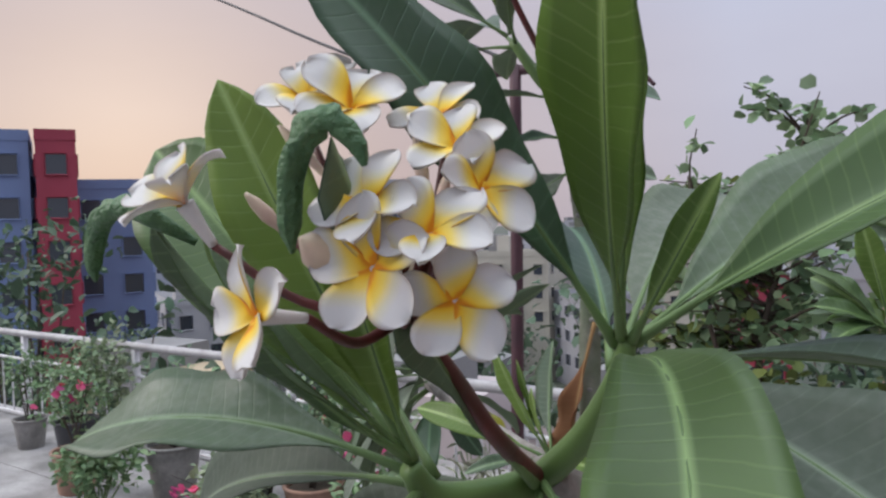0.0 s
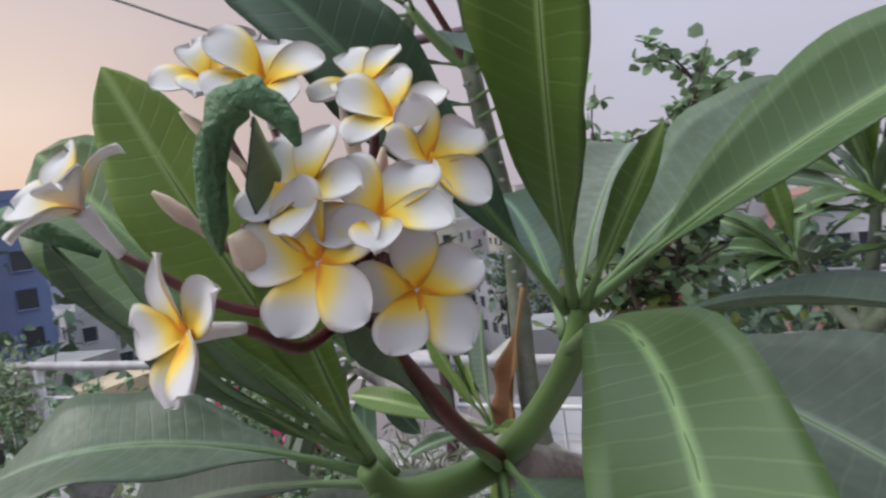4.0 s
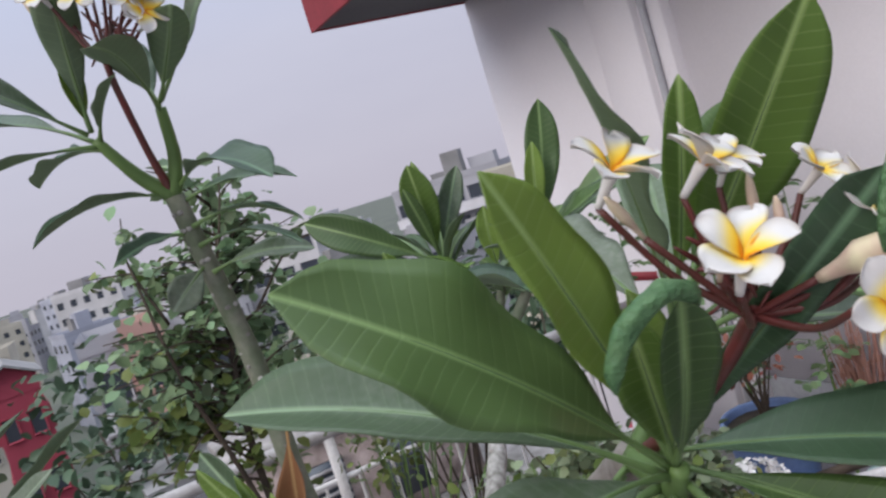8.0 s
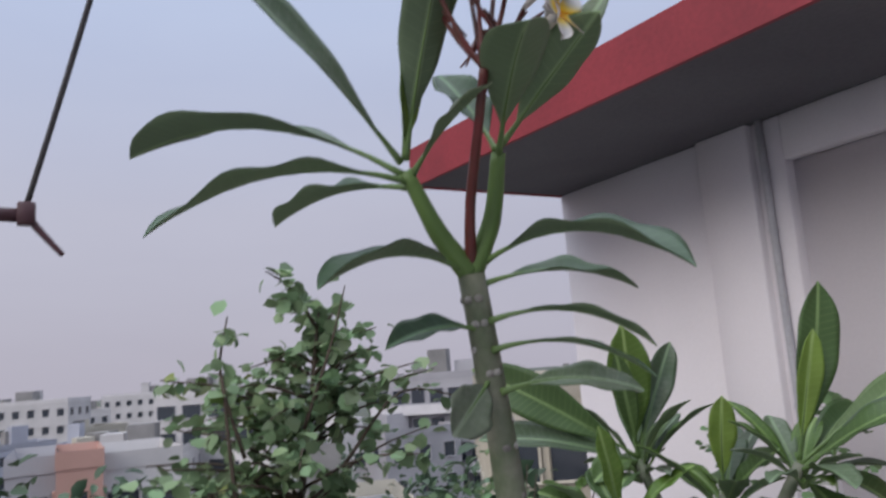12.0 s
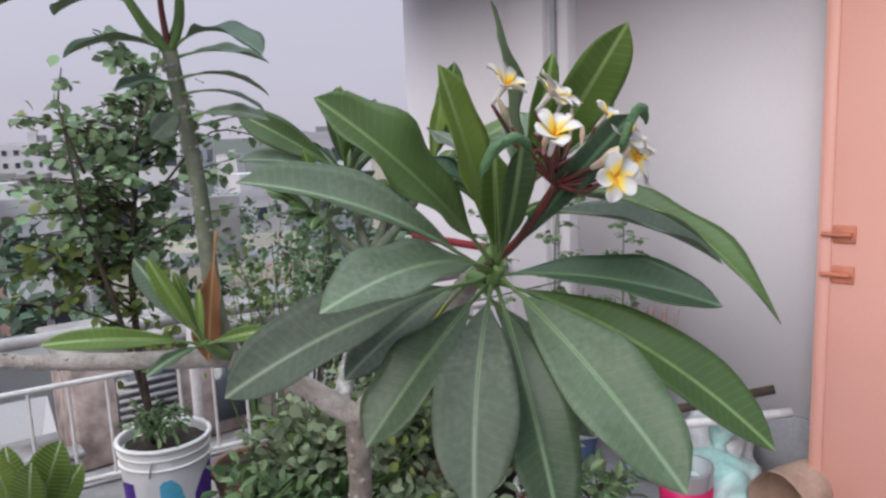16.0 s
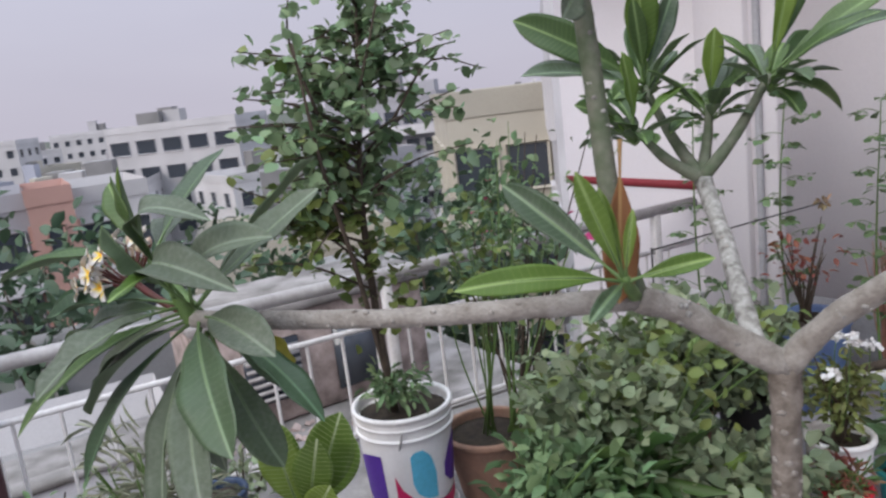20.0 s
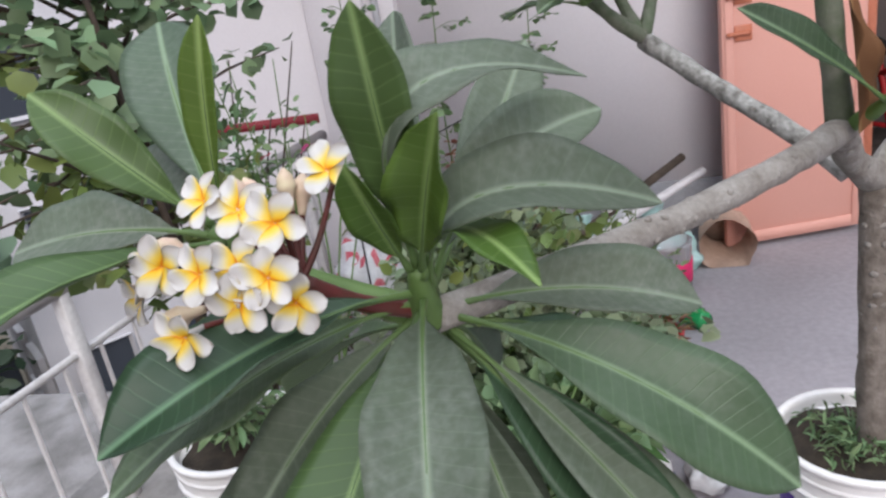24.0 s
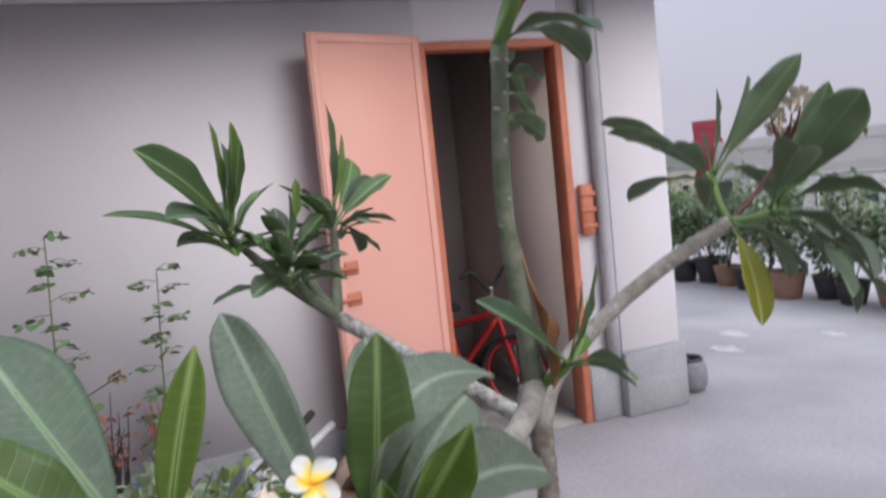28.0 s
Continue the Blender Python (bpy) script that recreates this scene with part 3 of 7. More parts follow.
tagged(back_wall, "lilac-white painted south wall of the stair head", "wall", "", "structure")
far_wall = part("wall_far", box(WALL_X + 4.2, WALL_X + 4.34, -0.54, 4.18, -1.2, EAVE_Z, 0), M_WALL)
tagged(far_wall, "plain painted far wall of the stair head", "wall", "", "structure")
inner = part("inner_wall", box(WALL_X + 1.62, WALL_X + 1.72, -0.40, 2.6, 0.0, EAVE_Z, 0), M_INSIDE)
tagged(inner, "dim plastered wall inside the stair room", "wall", "", "structure")
inner2 = part("inner_side_wall", box(RECESS_X + 0.14, WALL_X + 1.62, 1.50, 1.57, 0.0, EAVE_Z, 0), M_INSIDE)
tagged(inner2, "dim plastered partition inside the stair room", "wall", "", "structure")
inner3 = part("inner_jamb_wall", box(RECESS_X + 0.145, WALL_X + 1.615, -0.08, 0.028, 0.0, EAVE_Z - 0.004, 0), M_INSIDE)
tagged(inner3, "pinkish plastered side wall behind the door jamb", "wall", "", "structure")

def slab(name, corners, z0, z1, mat, parent=None, label=""):
    """A flat prism over a four-cornered plan."""
    bm = bmesh.new()
    low = [bm.verts.new((x, y, z0)) for x, y in corners]
    top = [bm.verts.new((x, y, z1)) for x, y in corners]
    bm.faces.new(top)
    bm.faces.new(list(reversed(low)))
    n = len(corners)
    for k in range(n):
        bm.faces.new((low[k], low[(k + 1) % n], top[(k + 1) % n], top[k]))
    return part(name, bm, mat, parent, label, smooth=False)


def eave_x(y):
    return 1.64 + 0.068 * (4.1 - y)


eave = slab("ceiling", ((eave_x(-1.05) + 0.02, -1.05), (WALL_X + 4.6, -1.05), (WALL_X + 4.6, 4.165), (eave_x(4.165) + 0.02, 4.165)), EAVE_Z, EAVE_Z + 0.13, M_SHADED_SOFFIT)
tagged(eave, "projecting concrete eave slab with shade painted into its soffit", "eave", "", "structure")
fascia = slab("trim", ((eave_x(-1.07), -1.07), (eave_x(-1.07) + 0.02, -1.07), (eave_x(4.185) + 0.02, 4.185), (eave_x(4.185), 4.185)), EAVE_Z - 0.008, EAVE_Z + 0.19, M_RED)
tagged(fascia, "red oxide painted fascia of the eave", "trim", "", "structure")
part("end_board", box(eave_x(4.185) + 0.02, WALL_X + 4.6, 4.165, 4.185, EAVE_Z - 0.008, EAVE_Z + 0.19, 0.003), M_RED, fascia)
part("end_board", box(eave_x(-1.07) + 0.02, WALL_X + 4.6, -1.07, -1.05, EAVE_Z - 0.008, EAVE_Z + 0.19, 0.003), M_RED, fascia)

# room on top of the stair head
tank = thing("roof_room", (3.8, 2.0, EAVE_Z + 0.13), "small upper room with a red-edged roof slab", "roof room")
part("wall", box(2.85, 5.0, 0.4, 3.03, EAVE_Z + 0.13, 3.80, 0.005), M_WALL, tank)
# roof slab takes the same colour with the shade painted in
part("roof", box(2.78, 5.2, 0.2, 3.27, 3.80, 3.90, 0.004), M_SHADED_SOFFIT, tank)
part("fascia", box(2.76, 2.78, 0.2, 3.29, 3.79, 3.98, 0.003), M_RED, tank, "red painted roof edge")
part("fascia", box(2.78, 5.2, 3.27, 3.29, 3.79, 3.98, 0.003), M_RED, tank, "red painted roof edge")
part("pipe", tube(((2.81, 2.71, EAVE_Z + 0.13), (2.81, 2.71, 3.80)), (0.03, 0.03), 10), M_PIPE, tank, "grey plastic downpipe")
part("post", tube(((2.80, 3.18, EAVE_Z + 0.13), (2.80, 3.18, 3.80)), (0.022, 0.022), 10), M_RAIL, tank)
part("bar", tube(((2.84, 3.00, 3.33), (2.80, 3.83, 3.66)), (0.016, 0.016), 8), M_POLE, tank)
part("hook", tube(((2.80, 3.76, 3.57), (2.80, 3.80, 3.72)), (0.010, 0.010), 6), M_POLE, tank)

# door with its leaf folded back against the wall
door = thing("door_1", (WALL_X, 0.86, 0.0), "salmon-pink steel door standing wide open", "door", "", "structure")
door_leaf = part("door_leaf", box(0, 0.59, -0.018, 0.018, 0.025, 2.10, 0.004), M_DOOR, door, "salmon-painted steel door leaf", local=True)
door_leaf.matrix_local = pose(0.0, 0.0, 0, 0, 0, 105)
PLACE[door_leaf] = PLACE[door] @ door_leaf.matrix_local
for s in (-1, 1):
    for x0, x1, z0, z1 in ((0.01, 0.045, 0.04, 2.09), (0.545, 0.58, 0.04, 2.09), (0.045, 0.545, 2.055, 2.09), (0.045, 0.545, 0.04, 0.08)):
        part("edge_strip", box(x0, x1, *sorted((s * 0.018, s * 0.024)), z0, z1, 0.002), M_DOOR, door_leaf, local=True)
for z in (0.92, 1.06):
    part("bolt", tube(((0.48, 0.034, z), (0.575, 0.034, z)), (0.008, 0.008), 8), M_FRAME, door_leaf, "steel slide bolt", local=True)
    part("bolt_plate", box(0.47, 0.54, 0.018, 0.026, z - 0.03, z + 0.03, 0.002), M_FRAME, door_leaf, local=True)
for z in (0.35, 1.05, 1.8):
    part("hinge", tube(((0.0, 0.0, z - 0.05), (0.0, 0.0, z + 0.05)), (0.013, 0.013), 8), M_FRAME, door_leaf, local=True)
for args in ((RECESS_X - 0.02, RECESS_X + 0.10, 0.04, 0.085, 0.0, 2.075), (RECESS_X - 0.02, RECESS_X + 0.10, 0.805, 0.85, 0.0, 2.075), (RECESS_X - 0.02, RECESS_X + 0.10, 0.085, 0.805, 2.035, 2.075)):
    part("door_frame", box(*args, bevel=0.004), M_FRAME, door, "orange painted door frame")
catch = part("catch", box(RECESS_X - 0.05, RECESS_X - 0.002, -0.06, 0.02, 1.03, 1.30, 0.01), M_FRAME, door, "orange painted latch box")
for z in (1.08, 1.165, 1.25):
    part("strap", box(RECESS_X - 0.058, RECESS_X - 0.052, -0.066, 0.026, z - 0.012, z + 0.012, 0.002), M_FRAME, catch)

pipe = thing("drain_pipe", (WALL_X - 0.02, 2.845, 0), "thin grey plastic pipe on the wall", "pipe")
part("pipe", tube(((WALL_X - 0.018, 2.845, 0.0), (WALL_X - 0.018, 2.845, EAVE_Z)), (0.016, 0.016), 12), M_PIPE, pipe)
for z in (0.5, 1.3, 2.0):
    part("bracket", tube(((WALL_X - 0.018, 2.845, z - 0.01), (WALL_X - 0.018, 2.845, z + 0.01)), (0.019, 0.019), 12), M_PIPE, pipe)
pipe2 = thing("drain_pipe", (WALL_X - 0.02, -0.15, 0.0), "grey rain pipe beside the door", "pipe")
part("pipe", tube(((WALL_X + 0.015, -0.11, 0.30), (WALL_X + 0.015, -0.11, EAVE_Z)), (0.036, 0.036), 14), M_PIPE, pipe2)

# ---------------------------------------------------------------- roof deck, railing
def rail_y(x):
    return 3.45 - 0.0957 * x


deck = slab("floor", ((-9, -7), (9, -7), (9, rail_y(9) + 0.06), (-9, rail_y(-9) + 0.06)), -0.16, 0.0, M_CONCRETE)
tagged(deck, "pale cement roof deck with stains", "floor", "", "structure")
slab("slab_edge", ((-9, rail_y(-9) + 0.06), (2.58, rail_y(2.58) + 0.06), (2.58, rail_y(2.58) + 0.20), (-9, rail_y(-9) + 0.20)), -0.5, 0.02, M_CEMENT_DIRTY, deck, "weathered dark cement roof edge")
slab("gutter", ((-9, rail_y(-9) - 0.62), (2.58, rail_y(2.58) - 0.62), (2.58, rail_y(2.58) + 0.06), (-9, rail_y(-9) + 0.06)), 0.002, 0.008, M_CEMENT_DIRTY, deck, "dirty cement strip along the railing")
slab("gutter", ((-9, rail_y(-9) - 1.35), (-1.0, rail_y(-1.0) - 1.05), (-1.0, rail_y(-1.0) - 0.625), (-9, rail_y(-9) - 0.625)), 0.002, 0.007, M_CEMENT_DIRTY, deck, "dirty damp cement beside the pots")
slab("house_below", ((-9, -7), (9, -7), (9, rail_y(9) + 0.05), (-9, rail_y(-9) + 0.05)), -20.0, -0.17, M_WALL, deck, "plain wall of the storeys below")
part("stair_below", box(WALL_X + 0.01, WALL_X + 4.2, 2.7, 4.16, -20.0, -1.21, 0), M_WALL, deck, "plain wall of the storeys below", smooth=False)

railing = thing("railing", (0, rail_y(0), 0), "white steel bar railing with a grey pipe handrail", "railing", turn=-5.47)
part("handrail", tube(((-8.8, 0, 0.70), (2.56, 0, 0.70)), (0.027, 0.027), 12, steps=20), M_RAIL, railing, "grey pipe handrail", local=True)
part("rail", tube(((-8.8, 0, 0.50), (2.56, 0, 0.50)), (0.012, 0.012), 8, steps=12), M_WHITE_STEEL, railing, local=True)
part("rail", tube(((-8.8, 0, 0.07), (2.56, 0, 0.07)), (0.012, 0.012), 8, steps=12), M_WHITE_STEEL, railing, local=True)
bar_mesh = bpy.data.meshes.new("bar")
_bm = tube(((0, 0, 0.07), (0, 0, 0.50)), (0.007, 0.007), 6, steps=1)
_bm.to_mesh(bar_mesh)
_bm.free()
bar_mesh.materials.append(M_WHITE_STEEL)
for i in range(76):
    shared("bar", bar_mesh, railing, pose(-8.5 + i * 0.145, 0, random.uniform(-0.003, 0.003)))
for i in range(8):
    x = 2.3 - i * 1.45
    part("post", box(x - 0.02, x + 0.02, -0.02, 0.02, -0.03, 0.69, 0.003), M_WHITE_STEEL, railing, local=True)

# ---------------------------------------------------------------- cable pole
mast = thing("cable_pole", (-0.61, 3.45, 0), "maroon steel pole with a crossarm and cables", "pole")
part("pole", tube(((-0.61, 3.45, 0.0), (-0.605, 3.50, 1.0), (-0.60, 3.54, 2.14)), (0.029, 0.028, 0.026), 12), M_POLE, mast)
ARM_L, ARM_R = Vector((-1.22, 3.66, 2.155)), Vector((-0.075, 3.46, 2.09))
part("crossarm", tube((ARM_L, ARM_R), (0.022, 0.022), 8), M_POLE, mast)
for q, s in ((ARM_L, -1), (ARM_R, 1)):
    part("hook", tube((q, q + Vector((0.04 * s, 0, -0.05)), q + Vector((0.10 * s, 0, -0.12))), (0.013, 0.011, 0.008), 8), M_POLE, mast)
    part("clamp", box(q.x - 0.025, q.x + 0.025, q.y - 0.022, q.y + 0.022, q.z - 0.03, q.z + 0.04, 0.005), M_POLE, mast)
for pts in ((ARM_L + Vector((0, 0, 0.03)), (-2.0, 3.95, 2.52), (-4.4, 4.9, 3.6), (-12, 7, 6.9)), ((-0.60, 3.54, 2.15), (-1.1, 3.8, 2.42), (-2.5, 4.6, 3.25), (-9, 8, 6.6)),
            (ARM_R + Vector((0, 0, 0.03)), (0.02, 3.34, 2.48), (0.35, 2.95, 3.75), (1.2, 2.0, 6.8))):
    part("cable", tube(pts, (0.009, 0.009), 6), M_CABLE, mast, "thin dark cable")


# ---------------------------------------------------------------- the plumeria tree
FORK, NODE = (0.582, 1.442, 0.882), (0.365, 1.557, 1.036)
tree = thing("plumeria_tree", (0.568, 1.423, 0.0), "grey-barked plumeria with long green leaves and white-yellow flowers", "tree")
stem(tree, "trunk", ((0.557, 1.432, 0.33), (0.569, 1.437, 0.580), (0.579, 1.440, 0.780), FORK), (0.029, 0.025, 0.0235, 0.027), M_BARK_BROWN, "grey-brown scarred trunk", 0.22, 16)
stem(tree, "branch", (FORK, (0.505, 1.502, 0.948), (0.434, 1.534, 1.002), NODE), (0.026, 0.022, 0.021, 0.022), M_BARK, "", 0.25, 14)
stem(tree, "branch", ((0.570, 1.485, 0.905), (0.624, 1.548, 0.958), (0.702, 1.628, 1.015), (0.761, 1.696, 1.064), (0.845, 1.795, 1.138)), (0.019, 0.018, 0.017, 0.017, 0.019), M_BARK_PALE, "pale spotted branch", 0.2, 14)
stem(tree, "branch", (FORK, (0.612, 1.370, 0.975), (0.605, 1.215, 1.095), (0.560, 1.065, 1.195), (0.513, 0.956, 1.260)), (0.024, 0.020, 0.018, 0.018, 0.017), M_BARK, "", 0.2, 14)
stem(tree, "branch", (NODE, (0.227, 1.651, 1.038), (0.056, 1.802, 1.037), (-0.107, 1.946, 1.050), (-0.213, 2.031, 1.063)), (0.021, 0.018, 0.0165, 0.016, 0.015), M_BARK, "long level grey branch", 0.14, 14)
stem(tree, "branch", (NODE, (0.348, 1.576, 1.162), (0.345, 1.595, 1.381), (0.313, 1.592, 1.634)), (0.020, 0.0170, 0.0158, 0.0145), M_BARK_GREEN, "tall grey-green stem", 0.12, 14)
scar_knots(tree, ((0.348, 1.576, 1.162), (0.345, 1.595, 1.381), (0.313, 1.592, 1.634)), 0.0160, 34, 3, M_BARK_PALE)
scar_knots(tree, ((0.612, 1.370, 0.975), (0.605, 1.215, 1.095), (0.560, 1.065, 1.195)), 0.0185, 20, 4, M_BARK_PALE)
scar_knots(tree, ((0.569, 1.437, 0.45), (0.573, 1.438, 0.680), (0.581, 1.441, 0.860)), 0.0245, 46, 6, M_BARK)
scar_knots(tree, (FORK, (0.505, 1.502, 0.948), (0.434, 1.534, 1.002), NODE), 0.0225, 26, 7, M_BARK_PALE)
scar_knots(tree, (NODE, (0.227, 1.651, 1.038), (0.056, 1.802, 1.037), (-0.107, 1.946, 1.050)), 0.0180, 34, 8, M_BARK)
scar_knots(tree, ((0.624, 1.548, 0.958), (0.702, 1.628, 1.015), (0.761, 1.696, 1.064), (0.845, 1.795, 1.138)), 0.0175, 22, 5, M_BARK)

# --- head A, nearest the camera: flower stalk between two shoots
J = Vector((0.513, 0.956, 1.260))
S1, S2 = Vector((0.577, 0.935, 1.341)), Vector((0.476, 0.866, 1.273))
stem(tree, "shoot", (J, (0.548, 0.948, 1.297), S1, (0.584, 0.932, 1.368)), (0.0110, 0.0095, 0.0090, 0.006), M_STALK_GREEN)
stem(tree, "shoot", (J, (0.495, 0.908, 1.263), S2, (0.470, 0.847, 1.296)), (0.0120, 0.0112, 0.0105, 0.007), M_STALK_GREEN)
PT = Vector((0.510, 0.785, 1.399))
stem(tree, "flower_stalk", (J, (0.517, 0.877, 1.311), (0.516, 0.824, 1.359), PT), (0.0066, 0.0058, 0.0055, 0.0055), M_STALK_RED, "dark red flower stalk")
whorl(S1, (0.562, 0.942, 1.318), (0.584, 0.932, 1.370))
whorl(S2, (0.488, 0.892, 1.262), (0.470, 0.847, 1.297))
# leaves: base, tip, width, arch, roll, material; face is where the upper side looks
leaf(tree, S2, (0.358, 0.811, 1.542), 0.066, 0.04, 0, M_LEAF_LIGHT, face=(0.1, -1, 0.35))
leaf(tree, S2, (0.233, 0.866, 1.510), 0.104, 0.08, 0, M_LEAF_MID, face=(-0.05, -0.75, 0.65))
leaf(tree, S2, (0.212, 1.056, 1.414), 0.088, 0.16, 0, M_LEAF, face=(-0.2, -0.45, 0.85))
leaf(tree, S2, (0.145, 0.972, 1.168), 0.098, 0.20, 0, M_LEAF_DUSTY, face=(-0.4, -0.4, 0.8))
leaf(tree, S2, (0.196, 0.812, 1.290), 0.090, 0.26, 0, M_LEAF, face=(-0.05, -0.45, 0.85))
leaf(tree, J, (0.300, 0.963, 1.155), 0.066, 0.16, 0, M_LEAF_DUSTY, face=(-0.4, -0.5, 0.7))
leaf(tree, S2, (0.275, 0.872, 1.100), 0.084, 0.18, 0, M_LEAF, face=(-0.6, -0.4, 0.5))
leaf(tree, S2, (0.320, 0.725, 1.065), 0.098, 0.20, 0, M_LEAF_DUSTY, face=(-0.6, -0.6, 0.4))
leaf(tree, S2, (0.417, 0.694, 1.020), 0.086, 0.20, 0, M_LEAF, face=(-0.5, -0.7, 0.4))
leaf(tree, S2, (0.470, 0.565, 1.095), 0.100, 0.18, 0, M_LEAF, face=(-0.5, -0.5, 0.7))
leaf(tree, S2, (0.392, 0.760, 1.447), 0.040, 0.03, 0, M_LEAF_LIGHT, face=(-0.6, -0.8, 0.1), fold=0.5)
leaf(tree, S2, (0.445, 0.820, 1.440), 0.036, 0.03, 0, M_LEAF_LIGHT, face=(0.2, -1, 0.1), fold=0.6)
leaf(tree, S1, (0.624, 0.768, 1.594), 0.074, 0.04, 0, M_LEAF_LIGHT, face=(-0.35, -0.90, 0.25), curl=0.1, fold=0.3, side_sway=0.0)
leaf(tree, S1, (0.430, 0.803, 1.612), 0.072, 0.06, 0, M_LEAF_DARK, face=(0.86, -0.50, 0.10), curl=0.1, fold=0.25, side_sway=0.03)
leaf(tree, S1, (0.606, 0.882, 1.568), 0.036, 0.03, 0, M_LEAF_LIGHT, face=(-0.3, -0.9, 0.3))
leaf(tree, S1, (0.873, 1.032, 1.519), 0.088, 0.07, 0, M_LEAF_MID, face=(-0.30, -0.70, 0.60), fold=0.55, curl=-0.2)
leaf(tree, S1, (0.745, 1.100, 1.490), 0.086, 0.08, 0, M_LEAF, face=(-0.35, -0.8, 0.5))
leaf(tree, S1, (0.648, 0.900, 1.470), 0.022, 0.03, 0, M_LEAF_LIGHT, face=(-0.3, -0.9, 0.2))
leaf(tree, S1, (0.815, 0.753, 1.261), 0.096, 0.20, 0, M_LEAF_DUSTY, face=(0.1, -0.45, 0.85))
leaf(tree, S1, (0.878, 0.958, 1.307), 0.088, 0.2, 0, M_LEAF)
leaf(tree, J, (0.720, 0.690, 1.225), 0.092, 0.16, 0, M_LEAF_DARK, face=(0.0, -0.5, 0.85))
leaf(tree, J, (0.700, 0.600, 1.060), 0.090, 0.20, 0, M_LEAF_MID, face=(-0.3, -0.5, 0.8))
leaf(tree, S1, (0.682, 0.588, 1.228), 0.072, 0.24, 0, M_LEAF_MID, face=(-0.1, -0.2, 0.95), via=(0.650, 0.768, 1.364), via_at=0.5)
leaf(tree, S1, (0.596, 1.160, 1.469), 0.080, 0.14, 0, M_LEAF_DUSTY)
leaf(tree, S1, (0.470, 1.150, 1.439), 0.075, 0.14, 0, M_LEAF_DARK)
leaf(tree, J, (0.613, 0.818, 1.034), 0.075, 0.2, 0, M_LEAF, face=(-0.4, -0.8, 0.3))
leaf(tree, J, (0.392, 0.997, 1.047), 0.060, 0.2, 0, M_LEAF_YELLOW, "yellowing hanging leaf")
# leaves rolled up at the tip by a leaf roller
rolled = leaf(tree, (0.519, 0.930, 1.266), (0.538, 0.690, 1.480), 0.036, 0.07, 0, M_LEAF_DARK, "dark puckered leaf with a rolled tip", face=(-0.76, -0.65, 0.1), fold=0.35, wave=0.3, curl=0.0, side_sway=0.0, blunt=0.22)
part("rolled_tip", tube(((0.5165, 0.690, 1.436), (0.518, 0.687, 1.447), (0.523, 0.684, 1.468), (0.532, 0.682, 1.481), (0.543, 0.682, 1.486), (0.553, 0.685, 1.477), (0.556, 0.686, 1.468)), (0.001, 0.0042, 0.0048, 0.0050, 0.0052, 0.0040, 0.001), 16, lumps=0.7, steps=10), M_ROLL, rolled, "dark green rolled leaf tip")
rolled = leaf(tree, S2, (0.398, 0.722, 1.452), 0.034, 0.09, 0, M_LEAF_MID, "leaf with a rolled drooping tip", face=(-0.35, -0.8, 0.4), fold=0.5, stalk=0.1, blunt=0.4)
part("rolled_tip", tube(((0.417, 0.733, 1.440), (0.404, 0.720, 1.452), (0.388, 0.717, 1.459), (0.370, 0.717, 1.457), (0.355, 0.721, 1.446), (0.347, 0.724, 1.430), (0.346, 0.726, 1.420)), (0.002, 0.0048, 0.0058, 0.0060, 0.0056, 0.0044, 0.001), 16, lumps=0.35, steps=10), M_ROLL, rolled, "green rolled leaf tip")
FA = ((0.502, 0.685, 1.411, -0.42, -0.90, 0.14, 20, 1), (0.550, 0.698, 1.430, 0.10, -0.96, 0.22, 10, 0), (0.435, 0.711, 1.458, -0.20, -0.52, 0.83, 40, 3),
      (0.545, 0.704, 1.454, -0.05, -0.72, 0.68, 55, 1), (0.570, 0.708, 1.442, 0.30, -0.72, 0.62, 33, 1), (0.578, 0.711, 1.416, 0.42, -0.90, 0.05, 5, 0),
      (0.561, 0.749, 1.479, 0.20, -0.72, 0.66, 70, 1), (0.577, 0.738, 1.459, 0.72, -0.52, 0.40, 15, 1), (0.441, 0.798, 1.516, 0.32, -0.52, 0.79, 25, 3),
      (0.489, 0.772, 1.505, 0.34, -0.60, 0.72, 60, 3), (0.530, 0.790, 1.500, 0.10, -0.50, 0.86, 35, 1))
for x, y, z, nx, ny, nz, turn, form in FA:
    ob, back = flower(tree, (x, y, z), (nx, ny, nz), 0.0550 if form == 3 else 0.0510 if turn in (10, 20) else 0.0445, turn, form)
    knee = PT.lerp(back, 0.55) + Vector((0, 0, -0.012))
    part("pedicel", tube((PT, knee, back), (0.0032, 0.0027, 0.0022), 7, lumps=0.2), M_STALK_RED, tree)
for foot, tip, thick in (((0.523, 0.738, 1.420), (0.526, 0.684, 1.442), 0.0105), ((0.530, 0.779, 1.449), (0.526, 0.772, 1.490), 0.0036), ((0.462, 0.756, 1.439), (0.449, 0.736, 1.464), 0.0040),
                         ((0.538, 0.768, 1.440), (0.544, 0.771, 1.470), 0.0036), ((0.455, 0.800, 1.470), (0.425, 0.790, 1.505), 0.0042)):
    bud(tree, foot, tip, thick)
    part("pedicel", tube((PT, Vector(foot)), (0.0030, 0.0024), 7), M_STALK_RED, tree)
for i in range(11):
    rng = random.Random(i)
    bud(tree, PT + Vector((rng.uniform(-0.035, 0.035), rng.uniform(-0.03, 0.02), rng.uniform(0.0, 0.05))), PT + Vector((rng.uniform(-0.045, 0.045), rng.uniform(-0.035, 0.02), rng.uniform(0.03, 0.07))), 0.0028, M_STALK_RED)

